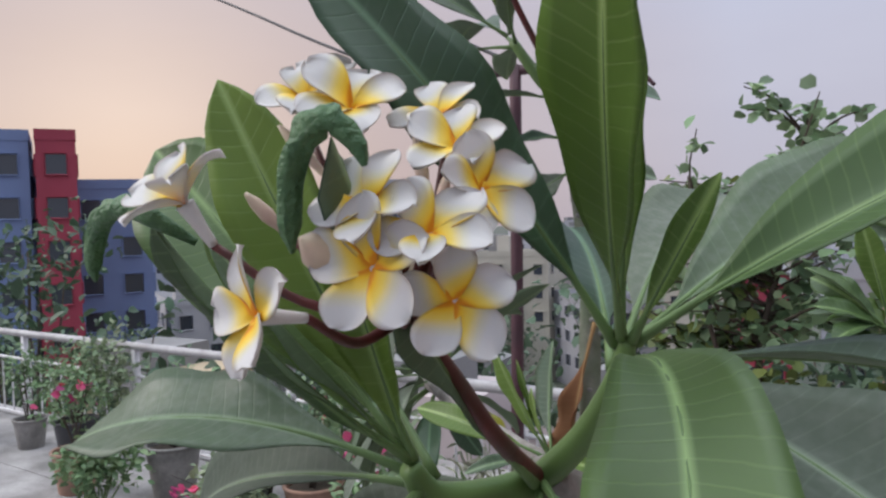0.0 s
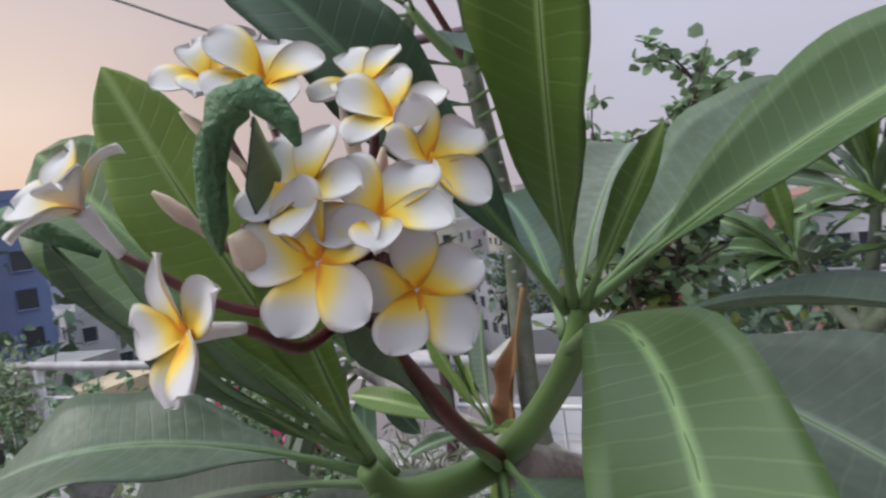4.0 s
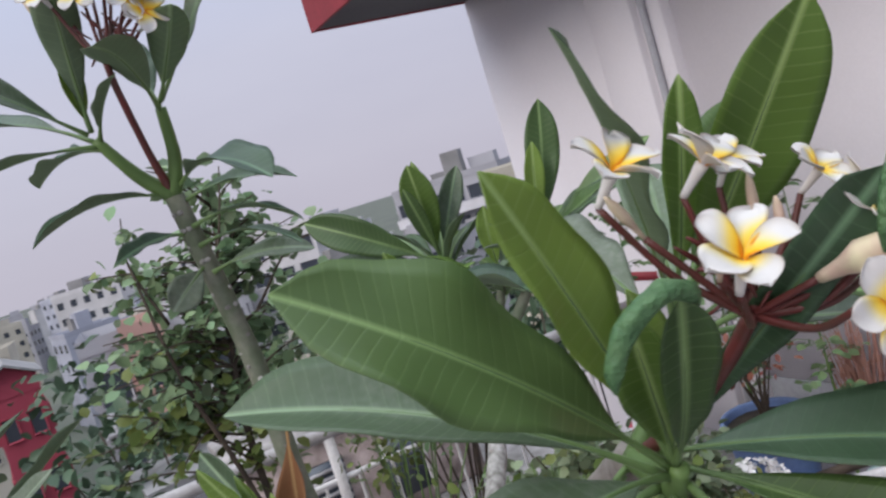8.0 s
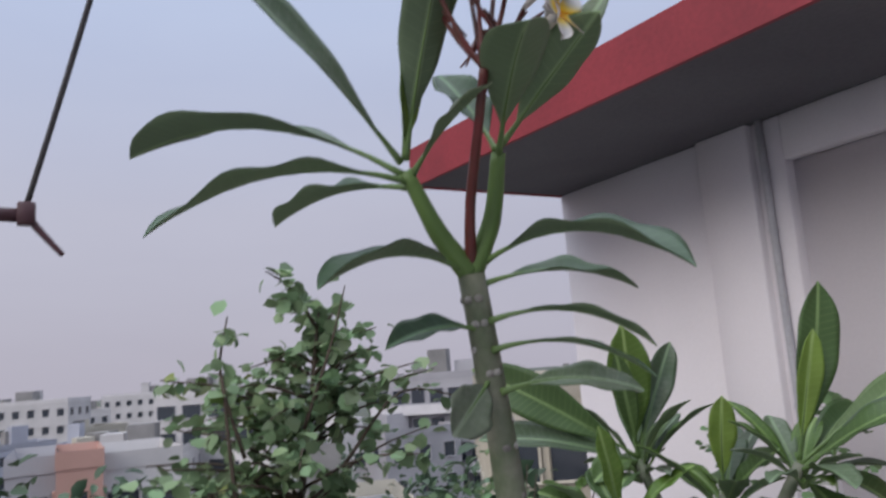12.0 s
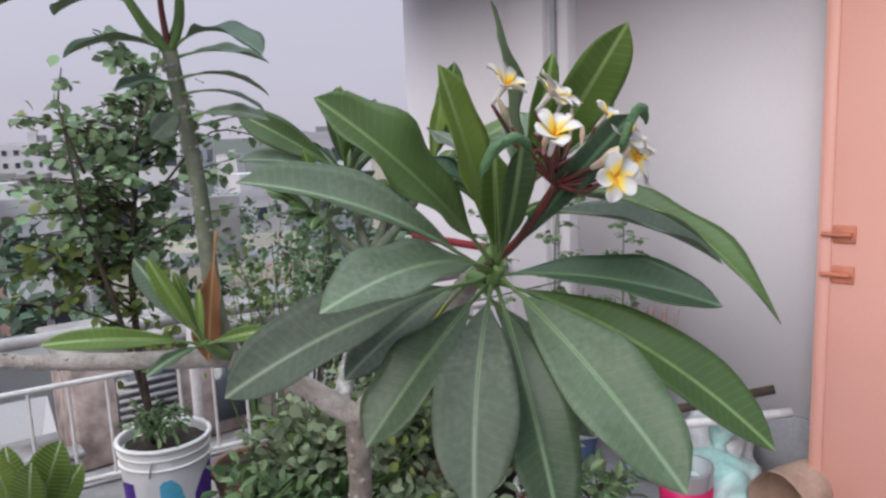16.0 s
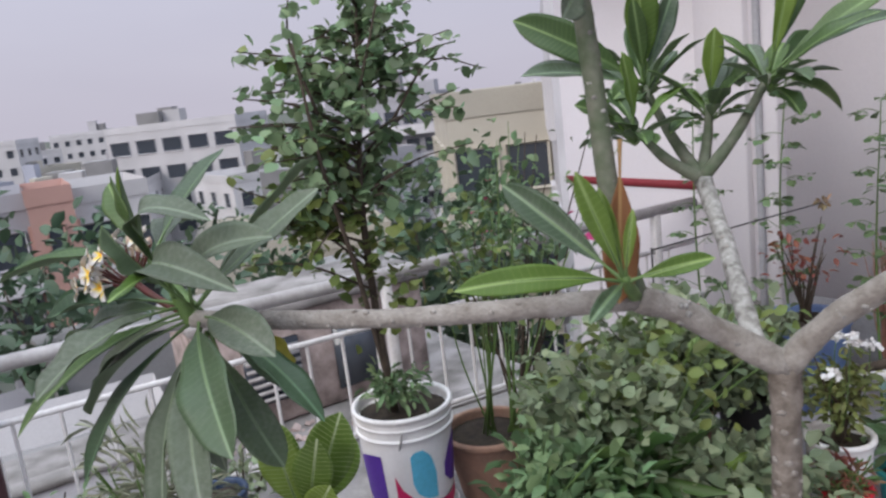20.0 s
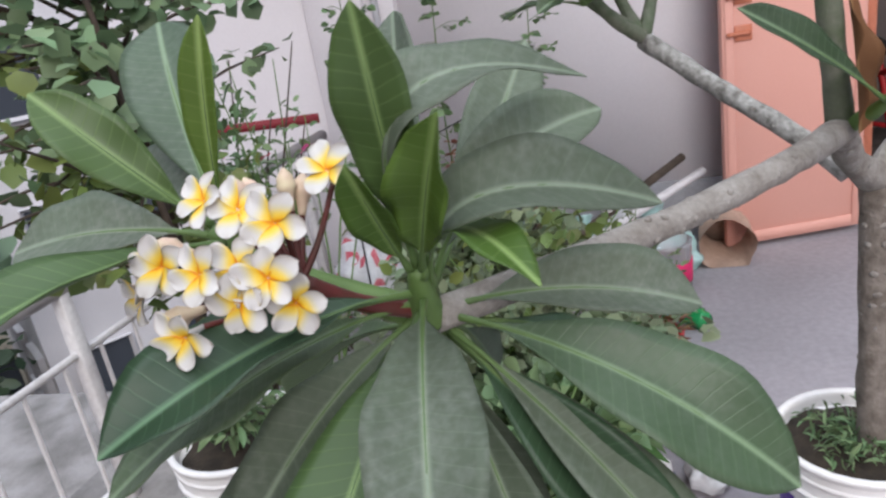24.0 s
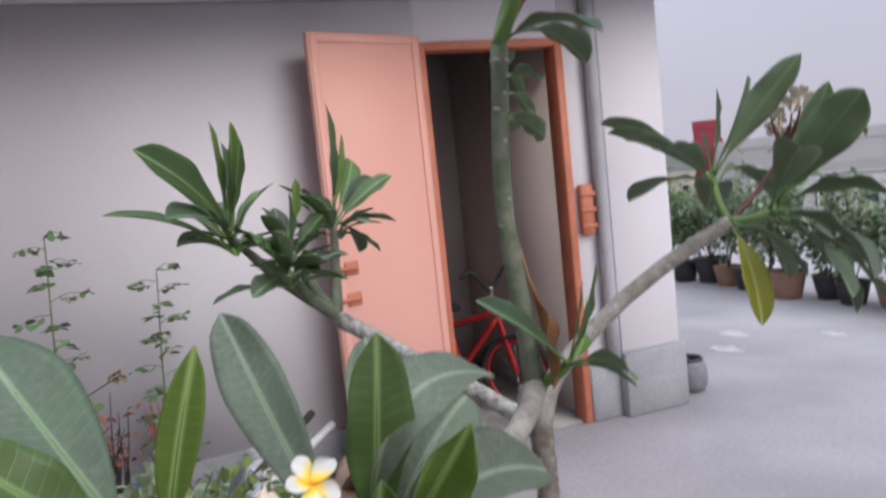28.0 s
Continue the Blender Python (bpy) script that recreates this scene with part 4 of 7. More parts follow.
# --- head B on the tall stem
BJ = Vector((0.313, 1.592, 1.634))
BL, BR = Vector((0.234, 1.575, 1.736)), Vector((0.327, 1.543, 1.754))
stem(tree, "shoot", (BJ, (0.273, 1.585, 1.676), BL), (0.0125, 0.0100, 0.0075), M_STALK_GREEN)
stem(tree, "shoot", (BJ, (0.328, 1.568, 1.687), BR), (0.0125, 0.0100, 0.0075), M_STALK_GREEN)
BP = Vector((0.268, 1.471, 1.809))
stem(tree, "flower_stalk", (BJ, (0.293, 1.551, 1.701), (0.275, 1.496, 1.770), BP), (0.0068, 0.0054, 0.0048, 0.0045), M_STALK_RED, "dark red flower stalk")
whorl(BL, (0.256, 1.580, 1.700), (0.230, 1.573, 1.746), 0.007)
whorl(BR, (0.326, 1.556, 1.712), (0.327, 1.540, 1.764), 0.007)
leaf(tree, BL, (0.045, 1.509, 1.875), 0.056, 0.05, 0, M_LEAF, face=(0.1, -0.75, 0.65))
leaf(tree, BL, (0.008, 1.822, 1.802), 0.090, 0.24, 0, M_LEAF, face=(-0.1, -0.15, 0.95))
leaf(tree, BL, (-0.013, 1.580, 1.663), 0.072, 0.24, 0, M_LEAF_DARK, face=(-0.1, -0.05, 0.95))
leaf(tree, BL, (0.150, 1.740, 1.710), 0.055, 0.18, 0, M_LEAF_DARK, face=(0, -0.5, 0.85))
leaf(tree, BJ, (0.117, 1.525, 1.611), 0.056, 0.24, 0, M_LEAF_DARK, face=(-0.1, -0.1, 0.95))
leaf(tree, (0.318, 1.590, 1.575), (0.205, 1.585, 1.560), 0.036, 0.22, 0, M_LEAF_DARK, face=(0, -0.6, 0.75))
leaf(tree, (0.325, 1.590, 1.525), (0.255, 1.555, 1.475), 0.050, 0.10, 0, M_LEAF_DUSTY, face=(0.0, -0.9, 0.3))
leaf(tree, (0.322, 1.589, 1.642), (0.400, 1.370, 1.608), 0.082, 0.30, 0, M_LEAF_DARK, face=(-0.1, -0.15, 0.95))
leaf(tree, (0.322, 1.590, 1.622), (0.478, 1.520, 1.609), 0.044, 0.24, 0, M_LEAF_DARK, face=(0, -0.5, 0.85))
leaf(tree, (0.322, 1.580, 1.583), (0.455, 1.480, 1.545), 0.028, 0.28, 0, M_LEAF_DARK)
leaf(tree, (0.323, 1.580, 1.553), (0.440, 1.470, 1.515), 0.030, 0.26, 0, M_LEAF_DARK)
leaf(tree, (0.330, 1.580, 1.510), (0.470, 1.520, 1.500), 0.045, 0.22, 0, M_LEAF, face=(0, -0.6, 0.75))
leaf(tree, BL, (0.235, 1.452, 1.956), 0.056, 0.02, 0, M_LEAF, face=(0.1, 1, 0.3))
leaf(tree, BR, (0.446, 1.473, 1.933), 0.036, -0.06, 0, M_LEAF, face=(-0.6, -0.6, 0.4))
leaf(tree, BR, (0.246, 1.372, 1.806), 0.062, 0.22, 0, M_LEAF, face=(-0.1, -0.25, 0.9))
leaf(tree, BR, (0.355, 1.405, 1.850), 0.054, 0.10, 0, M_LEAF_LIGHT, face=(0.2, 0.9, 0.5))
leaf(tree, BL, (0.222, 1.545, 1.845), 0.032, 0.03, 0, M_LEAF_LIGHT, face=(0.3, -1, 0.2), fold=0.7)
leaf(tree, BL, (0.275, 1.470, 1.795), 0.038, 0.10, 0, M_LEAF_DUSTY, face=(0, -0.7, 0.7))
leaf(tree, BR, (0.312, 1.627, 1.869), 0.058, 0.05, 0, M_LEAF_DARK, face=(0, -1, 0.2))
for x, y, z, nx, ny, nz, turn, form in ((0.258, 1.450, 1.894, -0.35, -0.80, 0.45, 10, 1), (0.288, 1.428, 1.906, -0.10, -0.82, 0.50, 35, 0), (0.309, 1.430, 1.874, 0.10, -0.92, 0.30, 50, 1), (0.326, 1.428, 1.853, 0.30, -0.90, 0.20, 28, 0), (0.219, 1.471, 1.908, -0.45, -0.65, 0.55, 44, 1),
                                         (0.311, 1.481, 1.918, 0.28, -0.55, 0.70, 20, 1), (0.230, 1.511, 1.922, -0.52, -0.35, 0.70, 5, 4), (0.285, 1.497, 1.926, 0.11, -0.30, 0.90, 15, 3), (0.338, 1.464, 1.854, 0.66, -0.55, 0.41, 0, 4)):
    ob, back = flower(tree, (x, y, z), (nx, ny, nz), 0.057, turn, form, slim=0.95)
    part("pedicel", tube((BP, BP.lerp(back, 0.5) + Vector((0, 0, -0.008)), back), (0.0030, 0.0026, 0.0022), 7, lumps=0.2), M_STALK_RED, tree)
bud(tree, (0.223, 1.513, 1.873), (0.200, 1.508, 1.926), 0.006)
for i in range(10):
    rng = random.Random(i + 50)
    bud(tree, BP + Vector((rng.uniform(-0.02, 0.05), rng.uniform(-0.02, 0.02), rng.uniform(0.0, 0.04))), BP + Vector((rng.uniform(-0.03, 0.06), rng.uniform(-0.03, 0.03), rng.uniform(0.04, 0.07))), 0.0026, M_STALK_RED)

# --- head C at the end of the level branch: two shoots, the flowers between
CB = Vector((-0.211, 2.036, 1.063))
C1, C2 = Vector((-0.228, 2.033, 1.085)), Vector((-0.232, 2.192, 1.150))
stem(tree, "shoot", (CB, (-0.220, 2.034, 1.080), (-0.236, 2.031, 1.118)), (0.017, 0.014, 0.007), M_STALK_GREEN)
stem(tree, "shoot", ((-0.200, 2.040, 1.060), (-0.205, 2.100, 1.085), (-0.222, 2.165, 1.125), (-0.235, 2.200, 1.165)), (0.015, 0.013, 0.011, 0.006), M_STALK_GREEN)
CP = Vector((-0.279, 2.109, 1.132))
stem(tree, "flower_stalk", ((-0.212, 2.038, 1.070), (-0.248, 2.076, 1.096), CP), (0.008, 0.007, 0.006), M_STALK_RED, "dark red flower stalk")
TO = (-0.9, -0.05, 0.4)
whorl(C1, (-0.184, 2.037, 1.042), (-0.238, 2.031, 1.116), 0.011)
whorl(C2, (-0.216, 2.150, 1.115), (-0.235, 2.200, 1.166))
leaf(tree, C1, (-0.296, 2.024, 1.326), 0.054, 0.03, 0, M_LEAF_MID, face=TO, side_sway=0.0)
leaf(tree, C1, (-0.322, 2.040, 1.228), 0.034, 0.03, 0, M_LEAF_FRESH, face=TO, fold=0.6)
leaf(tree, C1, (-0.330, 1.972, 1.256), 0.044, 0.06, 0, M_LEAF_FRESH, "young half-rolled leaf", face=(-0.9, -0.15, 0.4), fold=0.9, curl=-0.6, wave=0.25)
leaf(tree, C1, (-0.352, 1.921, 1.147), 0.040, 0.24, 0, M_LEAF_FRESH, face=(-0.2, 0.0, 1), wave=0.2, via=(-0.268, 1.985, 1.160), via_at=0.5)
leaf(tree, C1, (-0.189, 1.887, 1.243), 0.062, 0.24, 0, M_LEAF_DUSTY, face=(-0.55, 0.0, 0.8), via=(-0.270, 2.000, 1.262), via_at=0.56)
leaf(tree, C1, (-0.100, 1.880, 1.200), 0.066, 0.08, 0, M_LEAF_DUSTY, face=(-0.8, -0.1, 0.5), via=(-0.192, 1.968, 1.178), via_at=0.5)
leaf(tree, C1, (-0.182, 1.838, 1.136), 0.068, 0.16, 0, M_LEAF_DUSTY, face=(-0.5, -0.1, 0.85), via=(-0.272, 1.970, 1.182), via_at=0.48)
leaf(tree, C1, (-0.152, 1.808, 1.030), 0.072, 0.20, 0, M_LEAF_DUSTY, face=(-0.5, -0.2, 0.8))
leaf(tree, C1, (-0.256, 1.752, 0.920), 0.090, 0.22, 0, M_LEAF, face=(-0.55, -0.2, 0.8))
leaf(tree, C1, (-0.274, 1.835, 0.850), 0.074, 0.18, 0, M_LEAF_DARK, face=(-0.8, -0.3, 0.4))
leaf(tree, C1, (-0.215, 1.980, 0.795), 0.072, 0.14, 0, M_LEAF_DUSTY, face=(-0.9, -0.2, 0.3))
leaf(tree, C1, (-0.338, 1.922, 0.770), 0.066, 0.18, 0, M_LEAF_DUSTY, face=(-0.8, -0.2, 0.4))
leaf(tree, C1, (-0.430, 2.028, 0.835), 0.064, 0.20, 0, M_LEAF_DARK, face=(-0.8, 0.0, 0.5))
leaf(tree, C1, (-0.505, 2.085, 0.930), 0.084, 0.22, 0, M_LEAF_MID, face=(-0.7, 0.0, 0.7))
leaf(tree, C1, (-0.385, 2.205, 0.890), 0.078, 0.20, 0, M_LEAF_DUSTY, face=(-0.6, 0.2, 0.8))
leaf(tree, C1, (-0.425, 2.205, 1.080), 0.076, 0.20, 0, M_LEAF_DARK, face=(-0.4, 0.1, 0.9), fold=0.5)
leaf(tree, C2, (-0.475, 2.295, 1.150), 0.088, 0.18, 0, M_LEAF_MID, face=(-0.5, 0.2, 0.85), fold=0.35, curl=0.0)
leaf(tree, C1, (-0.090, 1.810, 0.900), 0.056, 0.18, 0, M_LEAF_DARK, face=(0.2, -0.8, 0.5))
leaf(tree, C1, (-0.025, 2.110, 0.895), 0.060, 0.16, 0, M_LEAF_YELLOW, "yellowing hanging leaf")
leaf(tree, C1, (-0.070, 2.250, 0.890), 0.078, 0.18, 0, M_LEAF)
leaf(tree, C1, (-0.060, 2.020, 0.900), 0.054, 0.14, 0, M_LEAF_DARK, face=(-0.2, -0.9, 0.3))
leaf(tree, C1, (-0.395, 2.240, 1.020), 0.072, 0.20, 0, M_LEAF, face=(-0.6, 0.3, 0.7))
leaf(tree, C1, (-0.372, 2.165, 0.955), 0.068, 0.20, 0, M_LEAF_DUSTY, face=(-0.7, 0.1, 0.6))
leaf(tree, C1, (-0.470, 1.985, 1.010), 0.078, 0.22, 0, M_LEAF_DUSTY, face=(-0.7, -0.2, 0.7))
leaf(tree, C1, (-0.300, 1.800, 0.810), 0.070, 0.20, 0, M_LEAF_DUSTY, face=(-0.6, -0.5, 0.6))
leaf(tree, C1, (-0.130, 1.930, 0.790), 0.070, 0.18, 0, M_LEAF, face=(-0.4, -0.8, 0.4))
leaf(tree, C1, (0.020, 1.950, 1.255), 0.066, 0.08, 0, M_LEAF_DUSTY, face=(-0.85, -0.1, 0.4))
leaf(tree, C1, (0.088, 2.100, 1.300), 0.066, 0.05, 0, M_LEAF_DUSTY, face=(-0.95, 0.1, 0.2))
leaf(tree, C2, (-0.020, 2.325, 1.330), 0.088, 0.07, 0, M_LEAF, face=(-0.75, -0.25, 0.5), fold=0.25)
leaf(tree, C2, (-0.262, 2.146, 1.332), 0.030, 0.04, 0, M_LEAF_LIGHT, face=(-0.9, 0.1, 0.3), fold=0.6)
leaf(tree, C2, (-0.258, 2.306, 1.296), 0.052, 0.06, 0, M_LEAF_MID, face=(-0.7, -0.2, 0.7))
leaf(tree, C2, (-0.250, 2.380, 1.165), 0.082, 0.16, 0, M_LEAF_DUSTY, face=(-0.5, 0, 0.85))
leaf(tree, C2, (-0.100, 2.370, 1.190), 0.078, 0.16, 0, M_LEAF_DUSTY)
FC = ((-0.329, 2.186, 1.172, -0.90, 0.11, 0.25, 10, 0), (-0.322, 2.097, 1.194, -0.85, -0.10, 0.45, 40, 0), (-0.260, 2.078, 1.211, -0.70, -0.11, 0.70, 20, 1), (-0.337, 2.123, 1.170, -0.90, -0.09, 0.35, 55, 0),
      (-0.345, 2.148, 1.170, -0.90, 0.11, 0.35, 30, 0), (-0.346, 2.099, 1.164, -0.85, -0.29, 0.24, 5, 0), (-0.334, 2.090, 1.140, -0.86, -0.39, 0.04, 60, 0), (-0.350, 2.122, 1.149, -0.95, -0.09, 0.10, 15, 1),
      (-0.363, 2.161, 1.133, -0.90, 0.16, 0.10, 48, 0), (-0.302, 2.132, 1.200, -0.75, 0.05, 0.70, 25, 1), (-0.287, 2.165, 1.205, -0.70, 0.25, 0.66, 64, 1), (-0.305, 2.221, 1.143, -0.69, 0.61, 0.21, 12, 4))
for x, y, z, nx, ny, nz, turn, form in FC:
    ob, back = flower(tree, (x, y, z), (nx, ny, nz), 0.0440, turn, form, slim=0.92)
    part("pedicel", tube((CP, CP.lerp(back, 0.5) + Vector((0, 0, -0.006)), back), (0.0030, 0.0026, 0.0022), 7, lumps=0.2), M_STALK_RED, tree)
for foot, tip in (((-0.286, 2.198, 1.119), (-0.309, 2.220, 1.105)), ((-0.269, 2.138, 1.174), (-0.265, 2.152, 1.216)), ((-0.261, 2.112, 1.183), (-0.257, 2.113, 1.216)), ((-0.285, 2.215, 1.149), (-0.294, 2.244, 1.175))):
    bud(tree, foot, tip, 0.008)
    part("pedicel", tube((CP, Vector(foot)), (0.0030, 0.0024), 7), M_STALK_RED, tree)

# wilting, half-closed flowers
for foot, tip in (((-0.261, 2.135, 1.181), (-0.250, 2.150, 1.210)), ((-0.308, 2.176, 1.128), (-0.322, 2.207, 1.126)), ((-0.280, 2.190, 1.162), (-0.281, 2.222, 1.174)), ((-0.256, 2.107, 1.177), (-0.241, 2.105, 1.207))):
    bud(tree, foot, tip, 0.0085)
    part("pedicel", tube((CP, Vector(foot)), (0.0030, 0.0024), 7), M_STALK_RED, tree)

# --- head D: a crown of several short shoots
DF = Vector((0.840, 1.795, 1.143))
D_SHOOTS = (Vector((0.902, 1.997, 1.345)), Vector((1.005, 1.738, 1.345)), Vector((0.960, 1.860, 1.290)), Vector((0.760, 1.905, 1.265)))
for k, q in enumerate(D_SHOOTS):
    mid = DF.lerp(q, 0.5) + Vector((0, 0, -0.015))
    stem(tree, "branch", (DF, mid, q), (0.015, 0.012, 0.009), M_BARK_GREEN, "", 0.16, 10)
D_LEAVES = ((0, 0.663, 2.170, 1.535, 0.072, 0.12), (0, 0.640, 2.130, 1.405, 0.070, 0.18), (0, 0.871, 1.969, 1.593, 0.066, 0.02), (0, 0.905, 2.010, 1.600, 0.034, 0.02), (0, 0.840, 1.960, 1.545, 0.034, 0.02),
            (0, 1.000, 1.980, 1.560, 0.046, 0.05), (0, 1.020, 2.130, 1.500, 0.050, 0.10), (0, 0.920, 2.250, 1.420, 0.056, 0.16), (0, 0.760, 1.960, 1.330, 0.046, 0.2), (0, 1.040, 2.100, 1.330, 0.046, 0.2),
            (1, 1.075, 1.705, 1.640, 0.060, 0.02), (1, 1.020, 1.690, 1.560, 0.034, 0.02), (1, 1.250, 1.610, 1.500, 0.046, 0.14), (1, 1.190, 1.560, 1.435, 0.048, 0.18), (1, 1.090, 1.550, 1.445, 0.046, 0.16),
            (1, 1.230, 1.760, 1.420, 0.050, 0.18), (1, 1.130, 1.650, 1.250, 0.050, 0.22), (1, 0.930, 1.600, 1.330, 0.044, 0.18), (1, 1.100, 1.880, 1.320, 0.044, 0.18), (1, 0.960, 1.640, 1.260, 0.040, 0.2),
            (2, 0.950, 1.830, 1.460, 0.040, 0.02), (2, 1.060, 1.900, 1.400, 0.042, 0.12), (2, 0.990, 1.760, 1.370, 0.036, 0.14), (2, 0.900, 1.780, 1.330, 0.040, 0.18), (2, 1.050, 1.980, 1.300, 0.040, 0.18),
            (3, 0.720, 1.890, 1.430, 0.036, 0.04), (3, 0.640, 1.960, 1.330, 0.048, 0.14), (3, 0.650, 1.850, 1.290, 0.044, 0.16), (3, 0.780, 1.990, 1.350, 0.040, 0.1), (3, 0.700, 1.990, 1.230, 0.040, 0.18), (3, 0.680, 1.800, 1.240, 0.036, 0.2))
for i, (k, x, y, z, w, ar) in enumerate(D_LEAVES):
    upright = z > D_SHOOTS[k].z + 0.17
    mt = M_LEAF_LIGHT if i in (2, 3, 11, 20, 25) else M_LEAF if i % 4 == 1 else M_LEAF_MID
    leaf(tree, D_SHOOTS[k] + Vector((0, 0, 0.008 if upright else -0.008 * (i % 4))), (x, y, z), w * 1.22, ar, 0, mt, face=(-0.5, -0.85, 0.2) if upright else (-0.2, -0.45, 0.85))

# --- the young shoot and the dry leaf at the node
stem(tree, "shoot", (NODE, (0.321, 1.527, 1.069), (0.300, 1.515, 1.092)), (0.012, 0.010, 0.007), M_STALK_GREEN)
for tip, w, mt, ar in (((0.239, 1.712, 1.234), 0.052, M_LEAF, 0.06), ((0.212, 1.508, 1.265), 0.036, M_LEAF_LIGHT, 0.04), ((0.255, 1.510, 1.235), 0.020, M_LEAF_LIGHT, 0.03), ((0.290, 1.480, 1.200), 0.018, M_LEAF_LIGHT, 0.05),
                       ((0.035, 1.575, 1.125), 0.044, M_LEAF_LIGHT, 0.16), ((0.400, 1.430, 1.110), 0.030, M_LEAF_LIGHT, 0.16), ((0.180, 1.470, 1.060), 0.026, M_LEAF, 0.2)):
    leaf(tree, (0.305, 1.519, 1.082), tip, w, ar, 0, mt, face=(-0.6, -0.7, 0.5))
leaf(tree, (0.362, 1.566, 1.290), (0.318, 1.548, 1.040), 0.056, 0.05, 0, M_LEAF_DRY, "dry brown hanging leaf", face=(-0.6, -0.8, 0.1), fold=0.7, wave=0.3, stalk=0.22)
# small leaves at the foot of the short shoots
rng = random.Random(17)
for k, q in enumerate(D_SHOOTS):
    for i in range(11):
        ang = 0.62 * i + k
        reach = rng.uniform(0.08, 0.16)
        leaf(tree, q + Vector((0, 0, -0.035)), q + Vector((math.cos(ang) * reach, math.sin(ang) * reach, rng.uniform(-0.06, 0.11))), rng.uniform(0.030, 0.048), rng.uniform(0.1, 0.25), 0, (M_LEAF, M_LEAF_FRESH, M_LEAF_MID, M_LEAF_DUSTY)[i % 4])

# ---------------------------------------------------------------- pots and buckets
M_BUCKET = surface("white_paint_bucket_plastic", (0.84, 0.82, 0.81), (0.74, 0.71, 0.69), 6, 0.4, bump=0.06, grain=0.08)
M_PRINT_PURPLE = surface("bucket_print_purple", (0.105, 0.035, 0.34), (0.09, 0.03, 0.29), 12, 0.4)
M_PRINT_PINK = surface("bucket_print_pink", (0.66, 0.025, 0.13), (0.58, 0.02, 0.11), 12, 0.4)
M_PRINT_BLUE = surface("bucket_print_blue", (0.12, 0.52, 0.72), (0.11, 0.46, 0.66), 12, 0.4)
M_PRINT_DARK = surface("jug_print_dark_blue", (0.03, 0.07, 0.20), (0.025, 0.05, 0.15), 12, 0.4)
M_TERRA = surface("terracotta_weathered", (0.40, 0.23, 0.16), (0.25, 0.16, 0.12), 9, 0.85, bump=0.35)
M_POT_RED = surface("red_plastic_pot", (0.27, 0.022, 0.030), (0.19, 0.020, 0.026), 7, 0.45)
M_POT_BRIGHT = surface("bright_red_plastic_pot", (0.56, 0.020, 0.040), (0.44, 0.018, 0.034), 7, 0.4)
M_POT_DARK = surface("dark_plastic_and_shaded_pot", (0.05, 0.05, 0.055), (0.03, 0.03, 0.03), 7, 0.6)
M_POT_BLUE = surface("blue_plastic_tub", (0.16, 0.24, 0.46), (0.12, 0.17, 0.32), 7, 0.5)
M_POT_NAVY = surface("navy_plastic_bucket", (0.030, 0.052, 0.105), (0.022, 0.035, 0.07), 7, 0.5)
M_POT_TEAL = surface("teal_plastic_pot", (0.035, 0.26, 0.27), (0.03, 0.18, 0.19), 7, 0.5)
M_CEMENT_POT = surface("cement_pot", (0.30, 0.28, 0.26), (0.16, 0.15, 0.14), 9, 0.9, bump=0.5)
M_CLEAR = Nodes("clear_plastic_jar", 0.15, 0, 0.5)
M_CLEAR.p.inputs["Base Color"].default_value = (0.75, 0.80, 0.80, 1)
M_CLEAR.p.inputs["Transmission Weight"].default_value = 0.7
M_CLEAR = M_CLEAR.m
M_GREEN_PET = Nodes("green_bottle_plastic", 0.12, 0, 0.5)
M_GREEN_PET.p.inputs["Base Color"].default_value = (0.03, 0.42, 0.13, 1)
M_GREEN_PET.p.inputs["Transmission Weight"].default_value = 0.45
M_GREEN_PET = M_GREEN_PET.m


def wall_field(name, parent, foot_r, top_r, height, edge, mat, lift=0.0022):
    """A printed field on a bucket's side, a little proud: edge lists angle, lower and upper height."""
    bm = bmesh.new()
    angles = np.linspace(edge[0][0], edge[-1][0], 15)
    known = np.array(edge, float)
    cols = []
    for a in angles:
        lo, hi = np.interp(a, known[:, 0], known[:, 1]), np.interp(a, known[:, 0], known[:, 2])
        col = []
        for k in range(6):
            z = lo + (hi - lo) * k / 5
            r = foot_r + (top_r - foot_r) * z / height + lift
            col.append(bm.verts.new((r * math.cos(radians(a)), r * math.sin(radians(a)), z)))
        cols.append(col)
    for a, b in zip(cols, cols[1:]):
        for k in range(5):
            bm.faces.new((a[k], b[k], b[k + 1], a[k + 1]))
    return part(name, bm, mat, parent, local=True)


